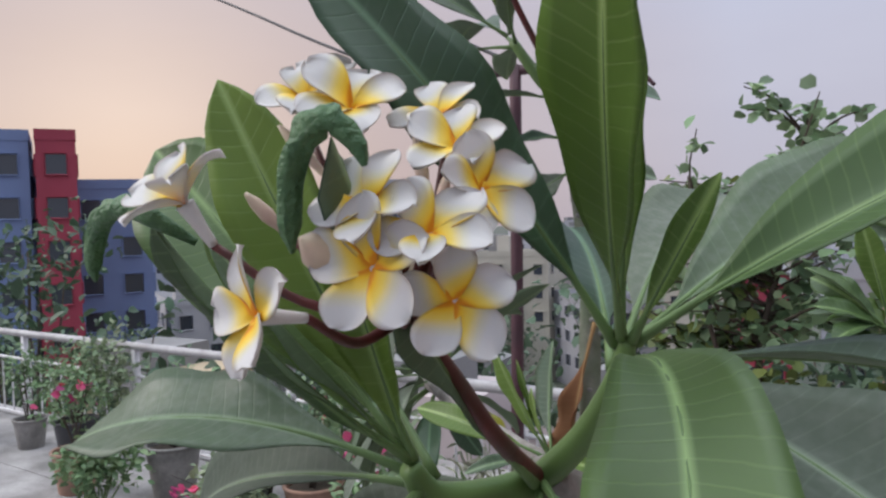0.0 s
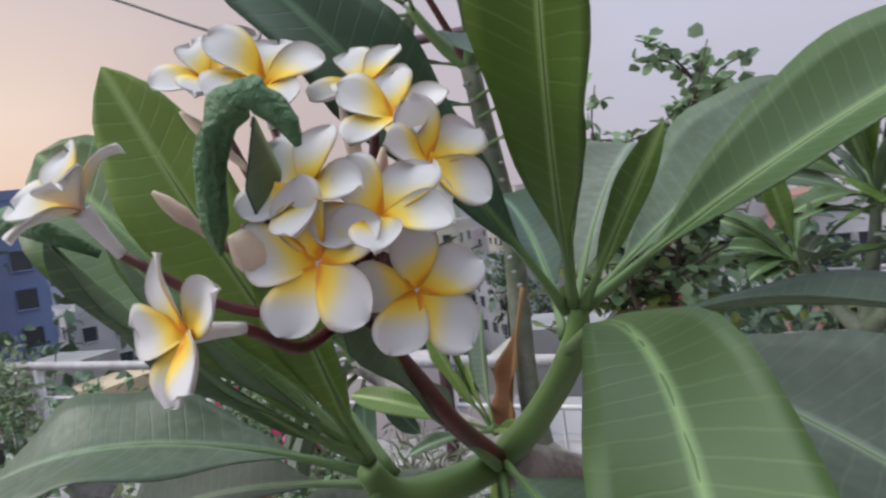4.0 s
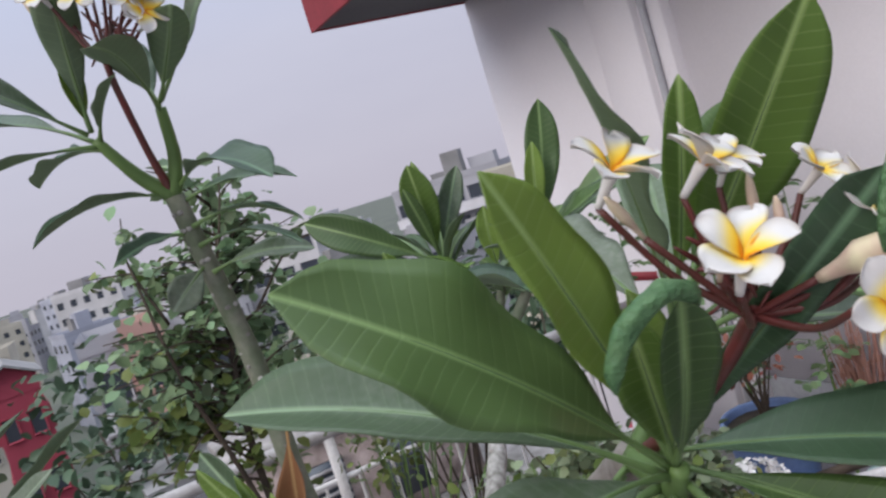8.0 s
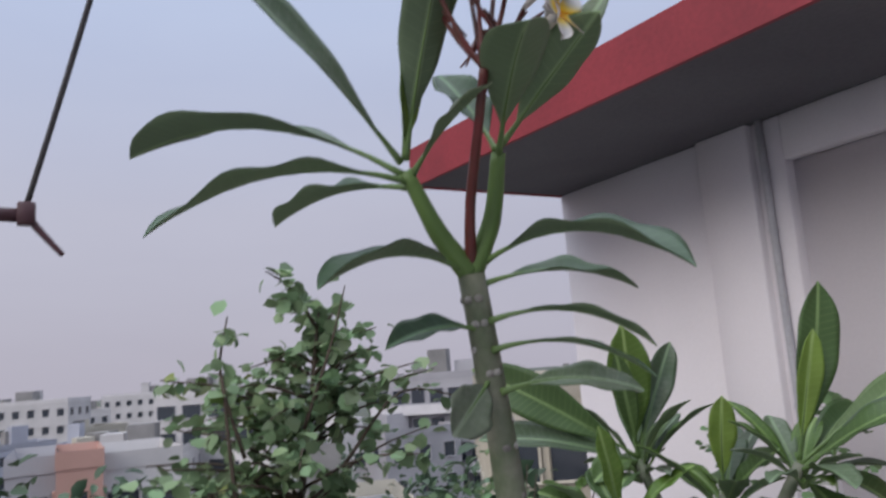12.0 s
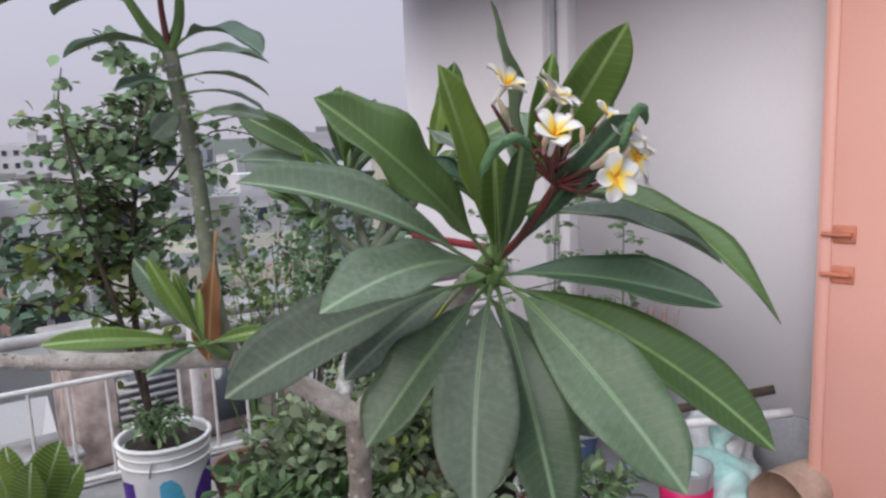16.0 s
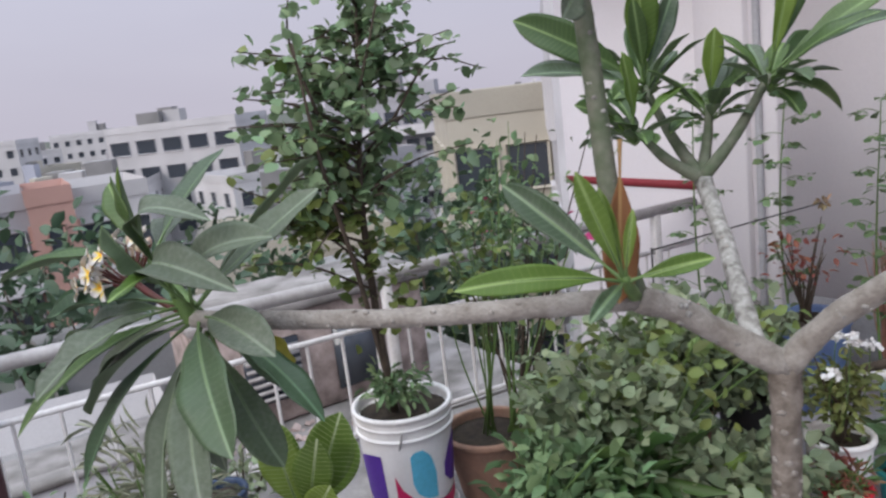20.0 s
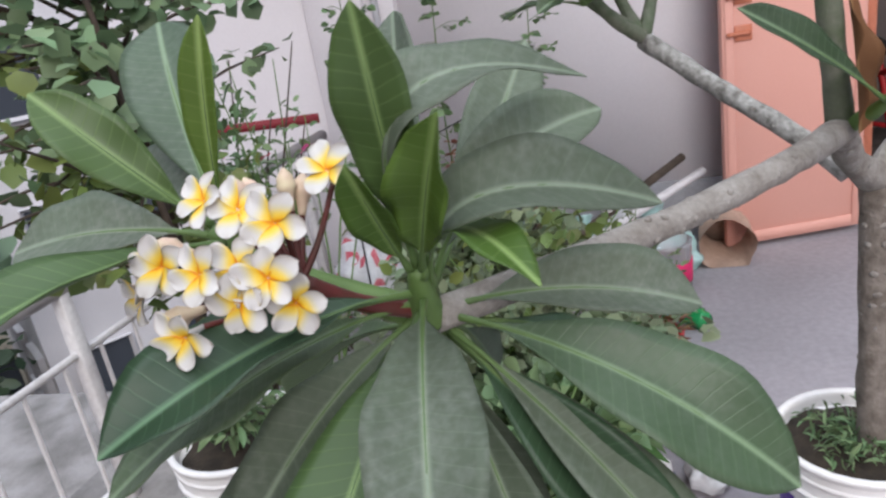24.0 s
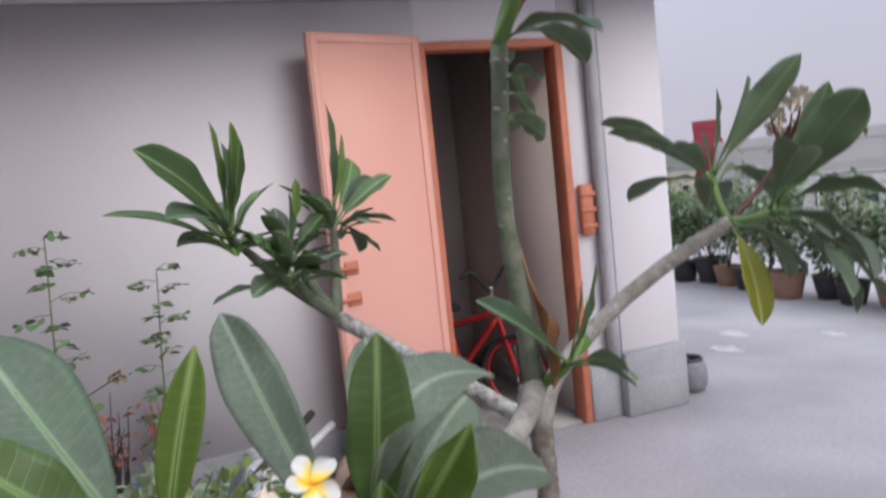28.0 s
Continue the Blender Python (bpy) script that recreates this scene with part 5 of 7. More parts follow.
def vessel(name, loc, top_r, foot_r, height, mat, label, category="pot", rim=0.008, soil=0.03, group="", handle=False, turn=0.0):
    """An open pot or bucket: wall with thickness, rolled rim, soil inside."""
    ob = thing(name, loc, label, category, group, turn=turn)
    t = 0.006 + rim * 0.4
    flare = (top_r - foot_r) / height
    prof = [(foot_r * 0.9, 0.0), (foot_r - 0.002, 0.001), (foot_r, 0.006), (foot_r + flare * 0.014, 0.014), (top_r - flare * 0.01, height - rim * 2 - 0.010), (top_r, height - rim * 2 - 0.001), (top_r + rim, height - rim * 1.6), (top_r + rim, height - 0.004), (top_r + rim * 0.6, height), (top_r - t * 0.6, height), (top_r - t, height - 0.004), (top_r - t - 0.001, height - 0.014), (foot_r - t, 0.012)]
    part("body", lathe(prof), mat, ob, local=True)
    zs = height - soil
    rs = foot_r + (top_r - foot_r) * zs / height - t * 0.8
    bm = lathe([(rs, zs - 0.01), (rs * 0.98, zs), (rs * 0.6, zs + 0.008), (rs * 0.2, zs + 0.004)], 20)
    for v in bm.verts:
        v.co.z += noise.noise(v.co * 30 + Vector(loc)) * 0.006
    part("soil", bm, M_SOIL, ob, local=True)
    if handle:
        pts = [(top_r * 1.04 * math.cos(a), -0.02 - 0.03 * math.sin(a), height - 0.04 - 0.13 * math.sin(a)) for a in np.linspace(0, math.pi, 9)]
        part("handle", tube(pts, (0.003, 0.003), 6, steps=3), M_RAIL, ob, "wire handle", local=True)
    return ob


def paint_bucket(loc, turn, label):
    ob = vessel("paint_bucket", loc, 0.155, 0.130, 0.37, M_BUCKET, label, "bucket", 0.007, 0.035, handle=True, turn=turn)
    for z in (0.295, 0.33):
        part("ring", lathe([(0.149, z - 0.006), (0.157, z - 0.004), (0.157, z + 0.004), (0.149, z + 0.006)], 28), M_BUCKET, ob, local=True)
    # the same printed wave twice round the bucket: purple, magenta, sky blue
    for turned in (0, 180):
        for mt, edge in ((M_PRINT_PURPLE, ((-84, 0.100, 0.215), (-70, 0.070, 0.235), (-52, 0.050, 0.245), (-38, 0.045, 0.246))), (M_PRINT_PINK, ((-24, 0.040, 0.182), (-16, 0.036, 0.132), (0, 0.032, 0.092), (24, 0.030, 0.070), (48, 0.030, 0.066), (72, 0.034, 0.078), (86, 0.050, 0.100))),
                         (M_PRINT_BLUE, ((-2, 0.150, 0.240), (3, 0.112, 0.256), (14, 0.092, 0.258), (24, 0.086, 0.230), (30, 0.085, 0.170))), (M_PRINT_PURPLE, ((44, 0.140, 0.180), (56, 0.110, 0.235), (70, 0.100, 0.262), (86, 0.112, 0.268))),
                         (M_PRINT_PURPLE, ((-10, 0.008, 0.022), (30, 0.008, 0.020), (70, 0.008, 0.024)))):
            wall_field("print", ob, 0.130, 0.155, 0.37, [(a + turned, lo, hi) for a, lo, hi in edge], mt)
    return ob


def tuft(parent, centre, n, spread, height, size, mat, name="foliage", slim=0.5, lean=0.6, fold=0.25, label=""):
    """A loose bush of small leaves round centre."""
    r = np.random.default_rng(int(abs(centre[0]) * 1000 + n))
    d = r.normal(size=(n, 3))
    d /= np.linalg.norm(d, axis=1)[:, None]
    rad = r.random(n) ** 0.45
    lump = 0.75 + 0.35 * np.sin(d[:, 0] * 5 + centre[0] * 9) * np.cos(d[:, 1] * 4 + centre[1] * 7)
    p = np.array(centre) + d * rad[:, None] * lump[:, None] * (spread, spread, height)
    ways = d * (1, 1, 0.4) + r.normal(size=(n, 3)) * lean
    return swarm(name, p, ways, size * r.uniform(0.6, 1.25, n), mat, parent, label, slim, fold)


def twigs(parent, foot, centre, n, spread, height, mat, thick=0.004, seed=0, name="stem"):
    rng = random.Random(seed)
    for _ in range(n):
        tip = Vector(centre) + Vector((rng.uniform(-1, 1) * spread, rng.uniform(-1, 1) * spread, rng.uniform(-0.3, 0.9) * height))
        f = Vector(foot) + Vector((rng.uniform(-0.02, 0.02), rng.uniform(-0.02, 0.02), 0))
        mid = f.lerp(tip, 0.5) + Vector((rng.uniform(-0.02, 0.02), rng.uniform(-0.02, 0.02), 0.02))
        part(name, tube((f, mid, tip), (thick, thick * 0.7, thick * 0.35), 6, steps=4, lumps=0.1), mat, parent)


G_ROUND = foliage("round_leaf_green", (0.165, 0.240, 0.125), vary=0.6, through_light=0.3)
G_ROUND_YOUNG = foliage("round_leaf_young", (0.13, 0.17, 0.045))
G_BUSH = foliage("bush_leaf_green", (0.225, 0.275, 0.165), vary=0.6, through_light=0.3)
G_FERN = foliage("fern_green", (0.140, 0.215, 0.100))
G_GRASSY = foliage("strap_leaf_green", (0.085, 0.155, 0.045))
G_PENCIL = foliage("pencil_stem_grey_green", (0.27, 0.28, 0.20))
G_DRY = foliage("dry_grass_straw", (0.30, 0.22, 0.13), 0.8)
G_FAR = foliage("far_tree_green", (0.065, 0.105, 0.060))
G_PINK = foliage("bougainvillea_pink", (0.50, 0.06, 0.16))
G_RED = foliage("red_dry_sprigs", (0.24, 0.085, 0.06))
G_WHITE = foliage("small_white_blossom", (0.75, 0.73, 0.72), vary=0.15)
G_OLIVE = foliage("herb_olive_green", (0.150, 0.170, 0.055))

paint_bucket((0.585, 1.447, 0.0), 30, "white plastic paint bucket with faded print holding the plumeria")
bucket_soil_weeds = thing("weeds", (0.574, 1.446, 0.335), "short green weeds on the bucket's soil", "weeds")
tuft(bucket_soil_weeds, (0.574, 1.445, 0.372), 420, 0.13, 0.03, 0.03, G_FERN, "grass", 0.2, 1.2)

# --- round-leaved tree in the printed bucket
block = thing("brick_block", (0.523, 2.734, 0.0), "grey cement block under a plant bucket", "block")
part("block", box(0.43, 0.62, 2.645, 2.825, 0.0, 0.068, 0.008), M_CEMENT_DIRTY, block)
saucer = thing("pot_saucer", (0.523, 2.734, 0.062), "cream plastic lid used as a saucer under the bucket", "saucer")
part("dish", lathe([(0.02, 0.006), (0.136, 0.006), (0.143, 0.009), (0.146, 0.014), (0.148, 0.034), (0.145, 0.036), (0.142, 0.034), (0.140, 0.023), (0.02, 0.023)], 32), M_BUCKET, saucer, local=True)
paint_bucket((0.523, 2.734, 0.085), -114.2, "white plastic paint bucket with purple and pink print holding a sapling")
sap = thing("round_leaf_tree", (0.515, 2.719, 0.439), "slim young tree with round dark green leaves", "tree")
crown_pts, crown_way, crown_size = [], [], []
rng = random.Random(11)
trunk_line = ((0.491, 2.728, 0.431), (0.465, 2.705, 0.755), (0.476, 2.722, 1.091), (0.540, 2.780, 1.376), (0.600, 2.810, 1.729))
part("trunk", tube(trunk_line, (0.014, 0.012, 0.010, 0.007, 0.003), 9, lumps=0.1), M_WOOD_DARK, sap)
part("trunk", tube(((0.476, 2.719, 0.560), (0.410, 2.676, 0.901), (0.332, 2.640, 1.234), (0.301, 2.641, 1.562)), (0.009, 0.008, 0.006, 0.003), 8), M_WOOD_DARK, sap)
tl = spline(trunk_line, 12)
limbs = []
for i in range(56):
    k = rng.randrange(24, len(tl) - 2)
    a = rng.uniform(0, 6.28)
    ln = rng.uniform(0.14, 0.46) * (1.15 - 0.6 * (k / len(tl)) ** 2)
    tip = tl[k] + Vector((math.cos(a) * ln, math.sin(a) * ln * 0.8, rng.uniform(0.0, 0.17)))
    mid = tl[k].lerp(tip, 0.5) + Vector((0, 0, 0.03))
    limbs.append((tl[k], mid, tip))
limbs += [(Vector((0.604, 2.699, 1.328)), Vector((0.800, 2.760, 1.490)), Vector((1.050, 2.835, 1.455))), (Vector((0.352, 2.660, 1.375)), Vector((0.302, 2.659, 1.562)), Vector((0.322, 2.665, 1.695))),
          (Vector((0.405, 2.667, 1.139)), Vector((0.273, 2.651, 1.309)), Vector((0.147, 2.634, 1.328))), (Vector((0.503, 2.692, 1.423)), Vector((0.582, 2.698, 1.615)), Vector((0.632, 2.704, 1.770)))]
side = random.Random(23)
for i in range(20):
    k = side.randrange(22, len(tl) - 10)
    tip = Vector((side.uniform(0.16, 0.40), side.uniform(2.68, 2.92), tl[k].z + side.uniform(-0.08, 0.16)))
    limbs.append((tl[k], tl[k].lerp(tip, 0.5) + Vector((0, 0, 0.04)), tip))
for i in range(7):
    k = side.randrange(15, 26)
    tip = Vector((side.uniform(0.04, 0.26), side.uniform(2.60, 2.78), side.uniform(0.95, 1.24)))
    limbs.append((tl[k], tl[k].lerp(tip, 0.5) + Vector((0, 0, 0.04)), tip))
for a, b, c in limbs:
    part("limb", tube((a, b, c), (0.005, 0.0035, 0.0018), 6, steps=4), M_WOOD_DARK, sap)
    ln = spline((a, b, c), 8)
    for q in ln[3:]:
        for _ in range(rng.choice((1, 1, 2))):
            crown_pts.append(q + Vector((rng.gauss(0, 0.015), rng.gauss(0, 0.015), rng.gauss(0, 0.014))))
            crown_way.append((rng.gauss(0, 1), rng.gauss(0, 1), rng.gauss(-0.4, 0.6)))
            crown_size.append(rng.uniform(0.028, 0.052))
cut = int(len(crown_pts) * 0.82)
swarm("crown", crown_pts[:cut], crown_way[:cut], crown_size[:cut], G_ROUND, sap, "round dark green leaves", 0.95, 0.2)
swarm("crown", crown_pts[cut:], crown_way[cut:], crown_size[cut:], G_ROUND_YOUNG, sap, "fresh yellow-green leaves", 0.9, 0.2)
tuft(sap, (0.492, 2.713, 0.519), 260, 0.13, 0.07, 0.04, G_FERN, "weed", 0.35, 0.8)
tuft(sap, (0.513, 2.721, 0.900), 120, 0.17, 0.28, 0.045, G_ROUND_YOUNG, "low_foliage", 0.9, 0.8)

# --- pots along the railing and at the tree's foot
clay = vessel("clay_pot", (0.842, 2.735, 0.0), 0.155, 0.11, 0.25, M_TERRA, "weathered brown clay pot with bare stems", rim=0.012)
twig_bed = thing("climbing_stems", (0.842, 2.730, 0.220), "thin green climbing stems with small leaves", "plant")
twigs(twig_bed, (0.842, 2.730, 0.220), (0.865, 2.745, 0.763), 9, 0.12, 0.28, M_STALK_GREEN, 0.004, 5)
tuft(twig_bed, (0.865, 2.760, 0.800), 170, 0.22, 0.34, 0.038, G_ROUND_YOUNG, "leaves", 0.6, 0.8)
tuft(twig_bed, (1.133, 2.900, 0.839), 170, 0.30, 0.40, 0.042, G_FERN, "leaves", 0.45, 0.8)
twigs(twig_bed, (0.881, 2.637, 0.242), (1.182, 2.831, 0.938), 7, 0.25, 0.35, M_STALK_GREEN, 0.004, 15)

red_pot = vessel("plant_pot", (0.030, 2.443, 0.0), 0.10, 0.075, 0.34, M_POT_RED, "small red plastic plant pot", group="small pots")
dumb = thing("dumb_cane", (0.045, 2.427, 0.324), "dumb cane with large cream-patterned leaves", "plant")
M_DUMB = leaf_material("dumb_cane_leaf", (0.20, 0.31, 0.06), (0.66, 0.72, 0.46), 0.013, 0.4, through_light=0.3, veins=0.6)
for tip, w in (((0.150, 2.330, 0.670), 0.125), ((-0.010, 2.377, 0.665), 0.105), ((0.070, 2.300, 0.640), 0.10), ((0.205, 2.400, 0.560), 0.09), ((0.080, 2.290, 0.520), 0.09), ((0.030, 2.480, 0.640), 0.09)):
    bm, rib, ln = leaf_bm((0.060, 2.440, 0.335), tip, w, 0.08, 0, stalk=0.30, seed=int(w * 999) + int(tip[0] * 50), face=(-0.5, -0.85, 0.35), fold=0.2)
    ob = part("leaf", bm, (M_DUMB, M_LEAF_BACK), dumb)
    part("midrib", tube(rib, (0.004, 0.003, 0.001), 6, steps=2), M_RIB, ob)

spots = (("plant_pot", (0.170, 2.354, 0.0), 0.085, 0.06, 0.26, M_CEMENT_POT, "small grey cement plant pot"), ("plant_pot", (-0.504, 2.505, 0.0), 0.17, 0.13, 0.4, M_CEMENT_POT, "wide grey cement plant pot"),
         ("plant_pot", (0.462, 2.076, 0.0), 0.13, 0.10, 0.31, M_POT_DARK, "dark plastic plant pot hidden by leaves"), ("plant_pot", (0.858, 2.167, 0.0), 0.15, 0.11, 0.32, M_TERRA, "clay pot under a thick bush"),
         ("plant_pot", (1.286, 2.333, 0.0), 0.15, 0.11, 0.31, M_TERRA, "clay pot under a thick bush"), ("plant_pot", (1.620, 2.225, 0.0), 0.14, 0.10, 0.29, M_POT_DARK, "dark pot under a thick bush"),
         ("plant_pot", (1.545, 1.900, 0.0), 0.095, 0.075, 0.25, M_BUCKET, "small white plastic bucket with a herb"), ("plant_pot", (1.362, 1.782, 0.0), 0.068, 0.052, 0.20, M_POT_BRIGHT, "red plastic pot with dry sprigs"),
         ("plant_pot", (1.690, 1.770, 0.0), 0.085, 0.065, 0.13, M_POT_TEAL, "teal plastic pot with a leafy plant"), ("plant_pot", (2.169, 2.385, 0.0), 0.16, 0.12, 0.36, M_POT_BLUE, "pale blue plastic tub of dry sprigs"),
         ("plant_pot", (-0.260, 2.526, 0.0), 0.12, 0.09, 0.36, M_POT_DARK, "dark plastic pot of thin green stems"), ("plant_pot", (-0.020, 3.020, 0.0), 0.085, 0.07, 0.24, M_POT_NAVY, "dark blue plastic bucket by the railing"))
for nm, loc, tr, fr, h, mt, lb in spots:
    vessel(nm, loc, tr, fr, h, mt, lb, group="small pots")


def bush(name, centre, n, spread, height, size, mat, label, foot, stems=8, slim=0.55, seed=0, lean=0.7):
    ob = thing(name, foot, label, "bush", "pot plants")
    twigs(ob, foot, centre, stems, spread * 0.7, height, M_STALK_GREEN if seed % 2 else M_WOOD_DARK, 0.005, seed)
    tuft(ob, centre, n, spread, height, size, mat, "foliage", slim, lean)
    return ob


bush("leafy_bush", (0.902, 2.184, 0.430), 1900, 0.34, 0.24, 0.044, G_BUSH, "dense bush of broad green leaves", (0.853, 2.161, 0.299), 16, 0.85, 1)
bush("leafy_bush", (1.295, 2.304, 0.464), 1900, 0.34, 0.26, 0.044, G_BUSH, "dense bush of broad green leaves", (1.280, 2.328, 0.292), 16, 0.85, 2)
bush("leafy_bush", (1.560, 2.240, 0.411), 1200, 0.27, 0.24, 0.043, G_BUSH, "dense bush of broad green leaves", (1.620, 2.225, 0.276), 12, 0.85, 3)
bush("leafy_bush", (1.105, 1.946, 0.274), 700, 0.30, 0.17, 0.055, G_BUSH, "low sprawling green bush", (1.058, 1.970, 0.0), 8, 0.7, 4)
bush("leafy_bush", (0.587, 2.065, 0.356), 800, 0.25, 0.20, 0.060, G_FERN, "low bush of fresh green leaves", (0.457, 2.068, 0.291), 8, 0.5, 5)
bush("leafy_bush", (1.080, 2.120, 0.610), 170, 0.42, 0.13, 0.046, G_ROUND_YOUNG, "pale young shoots above the thick bush", (1.020, 2.150, 0.30), 14, 0.7, 19)
bush("dry_shrub", (-0.360, 2.380, 0.420), 60, 0.26, 0.16, 0.035, G_DRY, "bare dry stems with a few withered leaves", (-0.370, 2.400, 0.0), 26, 0.4, 22)
bush("strap_plant", (0.760, 2.050, 0.300), 150, 0.20, 0.14, 0.20, G_GRASSY, "plant with long strap leaves", (0.715, 2.006, 0.0), 4, 0.16, 6)
bush("thin_stem_plant", (-0.266, 2.466, 0.537), 620, 0.20, 0.26, 0.060, G_PENCIL, "bundle of thin upright grey-green stems", (-0.262, 2.501, 0.345), 30, 0.10, 7, 0.5)
bush("leafy_bush", (-0.500, 2.450, 0.514), 190, 0.20, 0.14, 0.038, G_FERN, "sparse grey-green pot plant", (-0.502, 2.465, 0.389), 12, 0.5, 8)
bush("leafy_bush", (-0.745, 2.564, 0.451), 330, 0.25, 0.20, 0.042, G_FERN, "sparse green pot plant", (-0.757, 2.635, 0.0), 12, 0.5, 9)
bush("grass_clump", (-0.110, 2.400, 0.350), 60, 0.07, 0.10, 0.14, G_GRASSY, "clump of thin green grass blades", (-0.085, 2.400, 0.0), 6, 0.05, 16, 0.35)
flowering = bush("herb", (1.540, 1.890, 0.390), 330, 0.12, 0.15, 0.040, G_OLIVE, "olive-green herb with small white blossom in a white bucket", (1.545, 1.900, 0.22), 10, 0.45, 10)
for p in ((1.470, 1.820, 0.590), (1.590, 1.830, 0.540), (1.545, 1.905, 0.560), (1.450, 1.860, 0.480), (1.640, 1.920, 0.520)):
    part("stem", tube(((1.545, 1.900, 0.23), (p[0] + 0.01, p[1] + 0.02, 0.38), p), (0.003, 0.002, 0.0015), 5, steps=3), M_STALK_GREEN, flowering)
    tuft(flowering, p, 22, 0.022, 0.014, 0.020, G_WHITE, "blossom", 0.8, 0.8)
bush("dry_sprigs", (1.362, 1.782, 0.230), 120, 0.10, 0.06, 0.05, G_RED, "red and green drooping sprigs in a red pot", (1.362, 1.782, 0.17), 14, 0.14, 11)
tuft(bush("dry_sprigs", (1.358, 1.778, 0.225), 60, 0.10, 0.05, 0.055, G_GRASSY, "thin green grassy sprigs in a red pot", (1.362, 1.782, 0.17), 6, 0.12, 33), (1.320, 1.770, 0.200), 20, 0.10, 0.05, 0.06, G_DRY, "dry_leaves", 0.12)
bush("herb", (1.698, 1.767, 0.220), 120, 0.13, 0.10, 0.065, G_FERN, "leafy plant in the teal pot", (1.690, 1.770, 0.10), 6, 0.4, 12)
def rosette(x, y, z, n, reach, width, mat, seed):
    """Broad strap leaves rising and falling from one root."""
    ob = thing("strap_plant", (x, y, 0.0), "low plant of broad light green leaves", "plant", "strap plants")
    rng = random.Random(seed)
    part("stem", tube(((x, y, 0.0), (x, y, z)), (0.010, 0.008), 7), M_STALK_GREEN, ob)
    for i in range(n):
        a = i * 2.4 + rng.uniform(-0.3, 0.3)
        ln = reach * rng.uniform(0.7, 1.1)
        bm, rib, _ = leaf_bm((x, y, z), (x + math.cos(a) * ln, y + math.sin(a) * ln, z + rng.uniform(-0.02, 0.10)), width * rng.uniform(0.8, 1.2), 0.2, 0, stalk=0.1, seed=seed + i, face=(0, 0, 1), fold=0.3)
        lf = part("leaf", bm, (mat, M_LEAF_BACK), ob)
        part("midrib", tube(rib, (0.0025, 0.002, 0.0008), 5, steps=2), M_RIB, lf)


rosette(0.775, 2.085, 0.24, 13, 0.17, 0.045, M_LEAF_MID, 71)
rosette(1.000, 1.935, 0.25, 12, 0.13, 0.045, M_LEAF_LIGHT, 72)
broom = thing("dry_sprigs", (2.480, 2.200, 0.0), "bundle of dry reddish twigs by the wall", "bush")
M_STRAW = surface("dry_reddish_straw", (0.46, 0.24, 0.19), (0.32, 0.16, 0.12), 30, 0.85)
twigs(broom, (2.490, 2.200, 0.0), (2.470, 2.180, 0.500), 120, 0.10, 0.20, M_STRAW, 0.0035, 13)
bush("dry_sprigs", (2.160, 2.400, 0.600), 70, 0.17, 0.16, 0.038, G_RED, "bare shrub with a few withered leaves", (2.169, 2.385, 0.33), 16, 0.5, 14)
def fern_plant(x, y, height, seed, foot=0.0):
    """A slender seedling tree: one thin stem, feathered leaves with paired round leaflets."""
    ob = thing("fern_plant", (x, y, foot), "slender light green plant with compound leaves", "plant", "pot plants")
    rng = random.Random(seed)
    lean = Vector((rng.uniform(-0.06, 0.06), rng.uniform(-0.06, 0.06), 0))
    line = ((x, y, foot), Vector((x, y, height * 0.5)) + lean, Vector((x, y, height)) + lean * 0.4)
    part("stem", tube(line, (0.006, 0.004, 0.002), 7), M_STALK_GREEN, ob)
    pts = spline(line, 14)
    places, ways, sizes = [], [], []
    for i, q in enumerate(pts[8:]):
        a = i * 2.4 + rng.uniform(-0.3, 0.3)
        reach = rng.uniform(0.09, 0.17) * (1 - 0.5 * i / len(pts))
        out = Vector((math.cos(a), math.sin(a), 0))
        tip = q + out * reach + Vector((0, 0, rng.uniform(-0.02, 0.05)))
        part("leaf_stalk", tube((q, q.lerp(tip, 0.5) + Vector((0, 0, 0.015)), tip), (0.0018, 0.0014, 0.001), 5, steps=3), M_STALK_GREEN, ob)
        side = Vector((-out.y, out.x, 0))
        for k in range(5):
            p = q.lerp(tip, 0.35 + 0.65 * k / 4)
            for s in (-1, 1):
                if rng.random() < 0.12:
                    continue
                places.append(p + Vector((rng.gauss(0, 0.006), rng.gauss(0, 0.006), rng.gauss(0, 0.006))))
                ways.append(side * s + out * 0.35 + Vector((0, 0, rng.uniform(-0.5, 0.1))))
                sizes.append(rng.uniform(0.028, 0.050))
    swarm("foliage", places, ways, sizes, G_FERN, ob, "small paired round leaflets", 0.75, 0.15)


fern_plant(2.30, 2.50, 1.36, 1)
fern_plant(2.25, 2.13, 1.18, 2)
fern_plant(2.15, 2.85, 1.30, 3)

for i, (x, y) in enumerate(((-0.95, 3.30), (-0.30, 3.22), (0.10, 3.20), (1.35, 3.05), (1.70, 2.95), (-1.25, 3.25))):
    bush("weeds", (x, y, 0.17), 150, 0.17, 0.14, 0.05, G_FERN if i % 2 else G_BUSH, "low green weeds by the railing", (x, y, 0.0), 5, 0.45, 60 + i)

# stick with a knob leaning in the corner
stick = thing("thin_stick", (2.356, 2.204, 0.0), "thin dark rod with a withered seed head", "stick")
part("rod", tube(((1.822, 2.841, 0.650), (2.205, 2.333, 0.812)), (0.004, 0.003), 6), M_CABLE, stick)
part("prop", tube(((1.841, 2.858, 0.0), (1.821, 2.841, 0.660)), (0.005, 0.004), 6), M_CABLE, stick)
tuft(stick, (2.221, 2.337, 0.812), 26, 0.025, 0.025, 0.03, G_DRY, "seed_head", 0.4, 1.0)

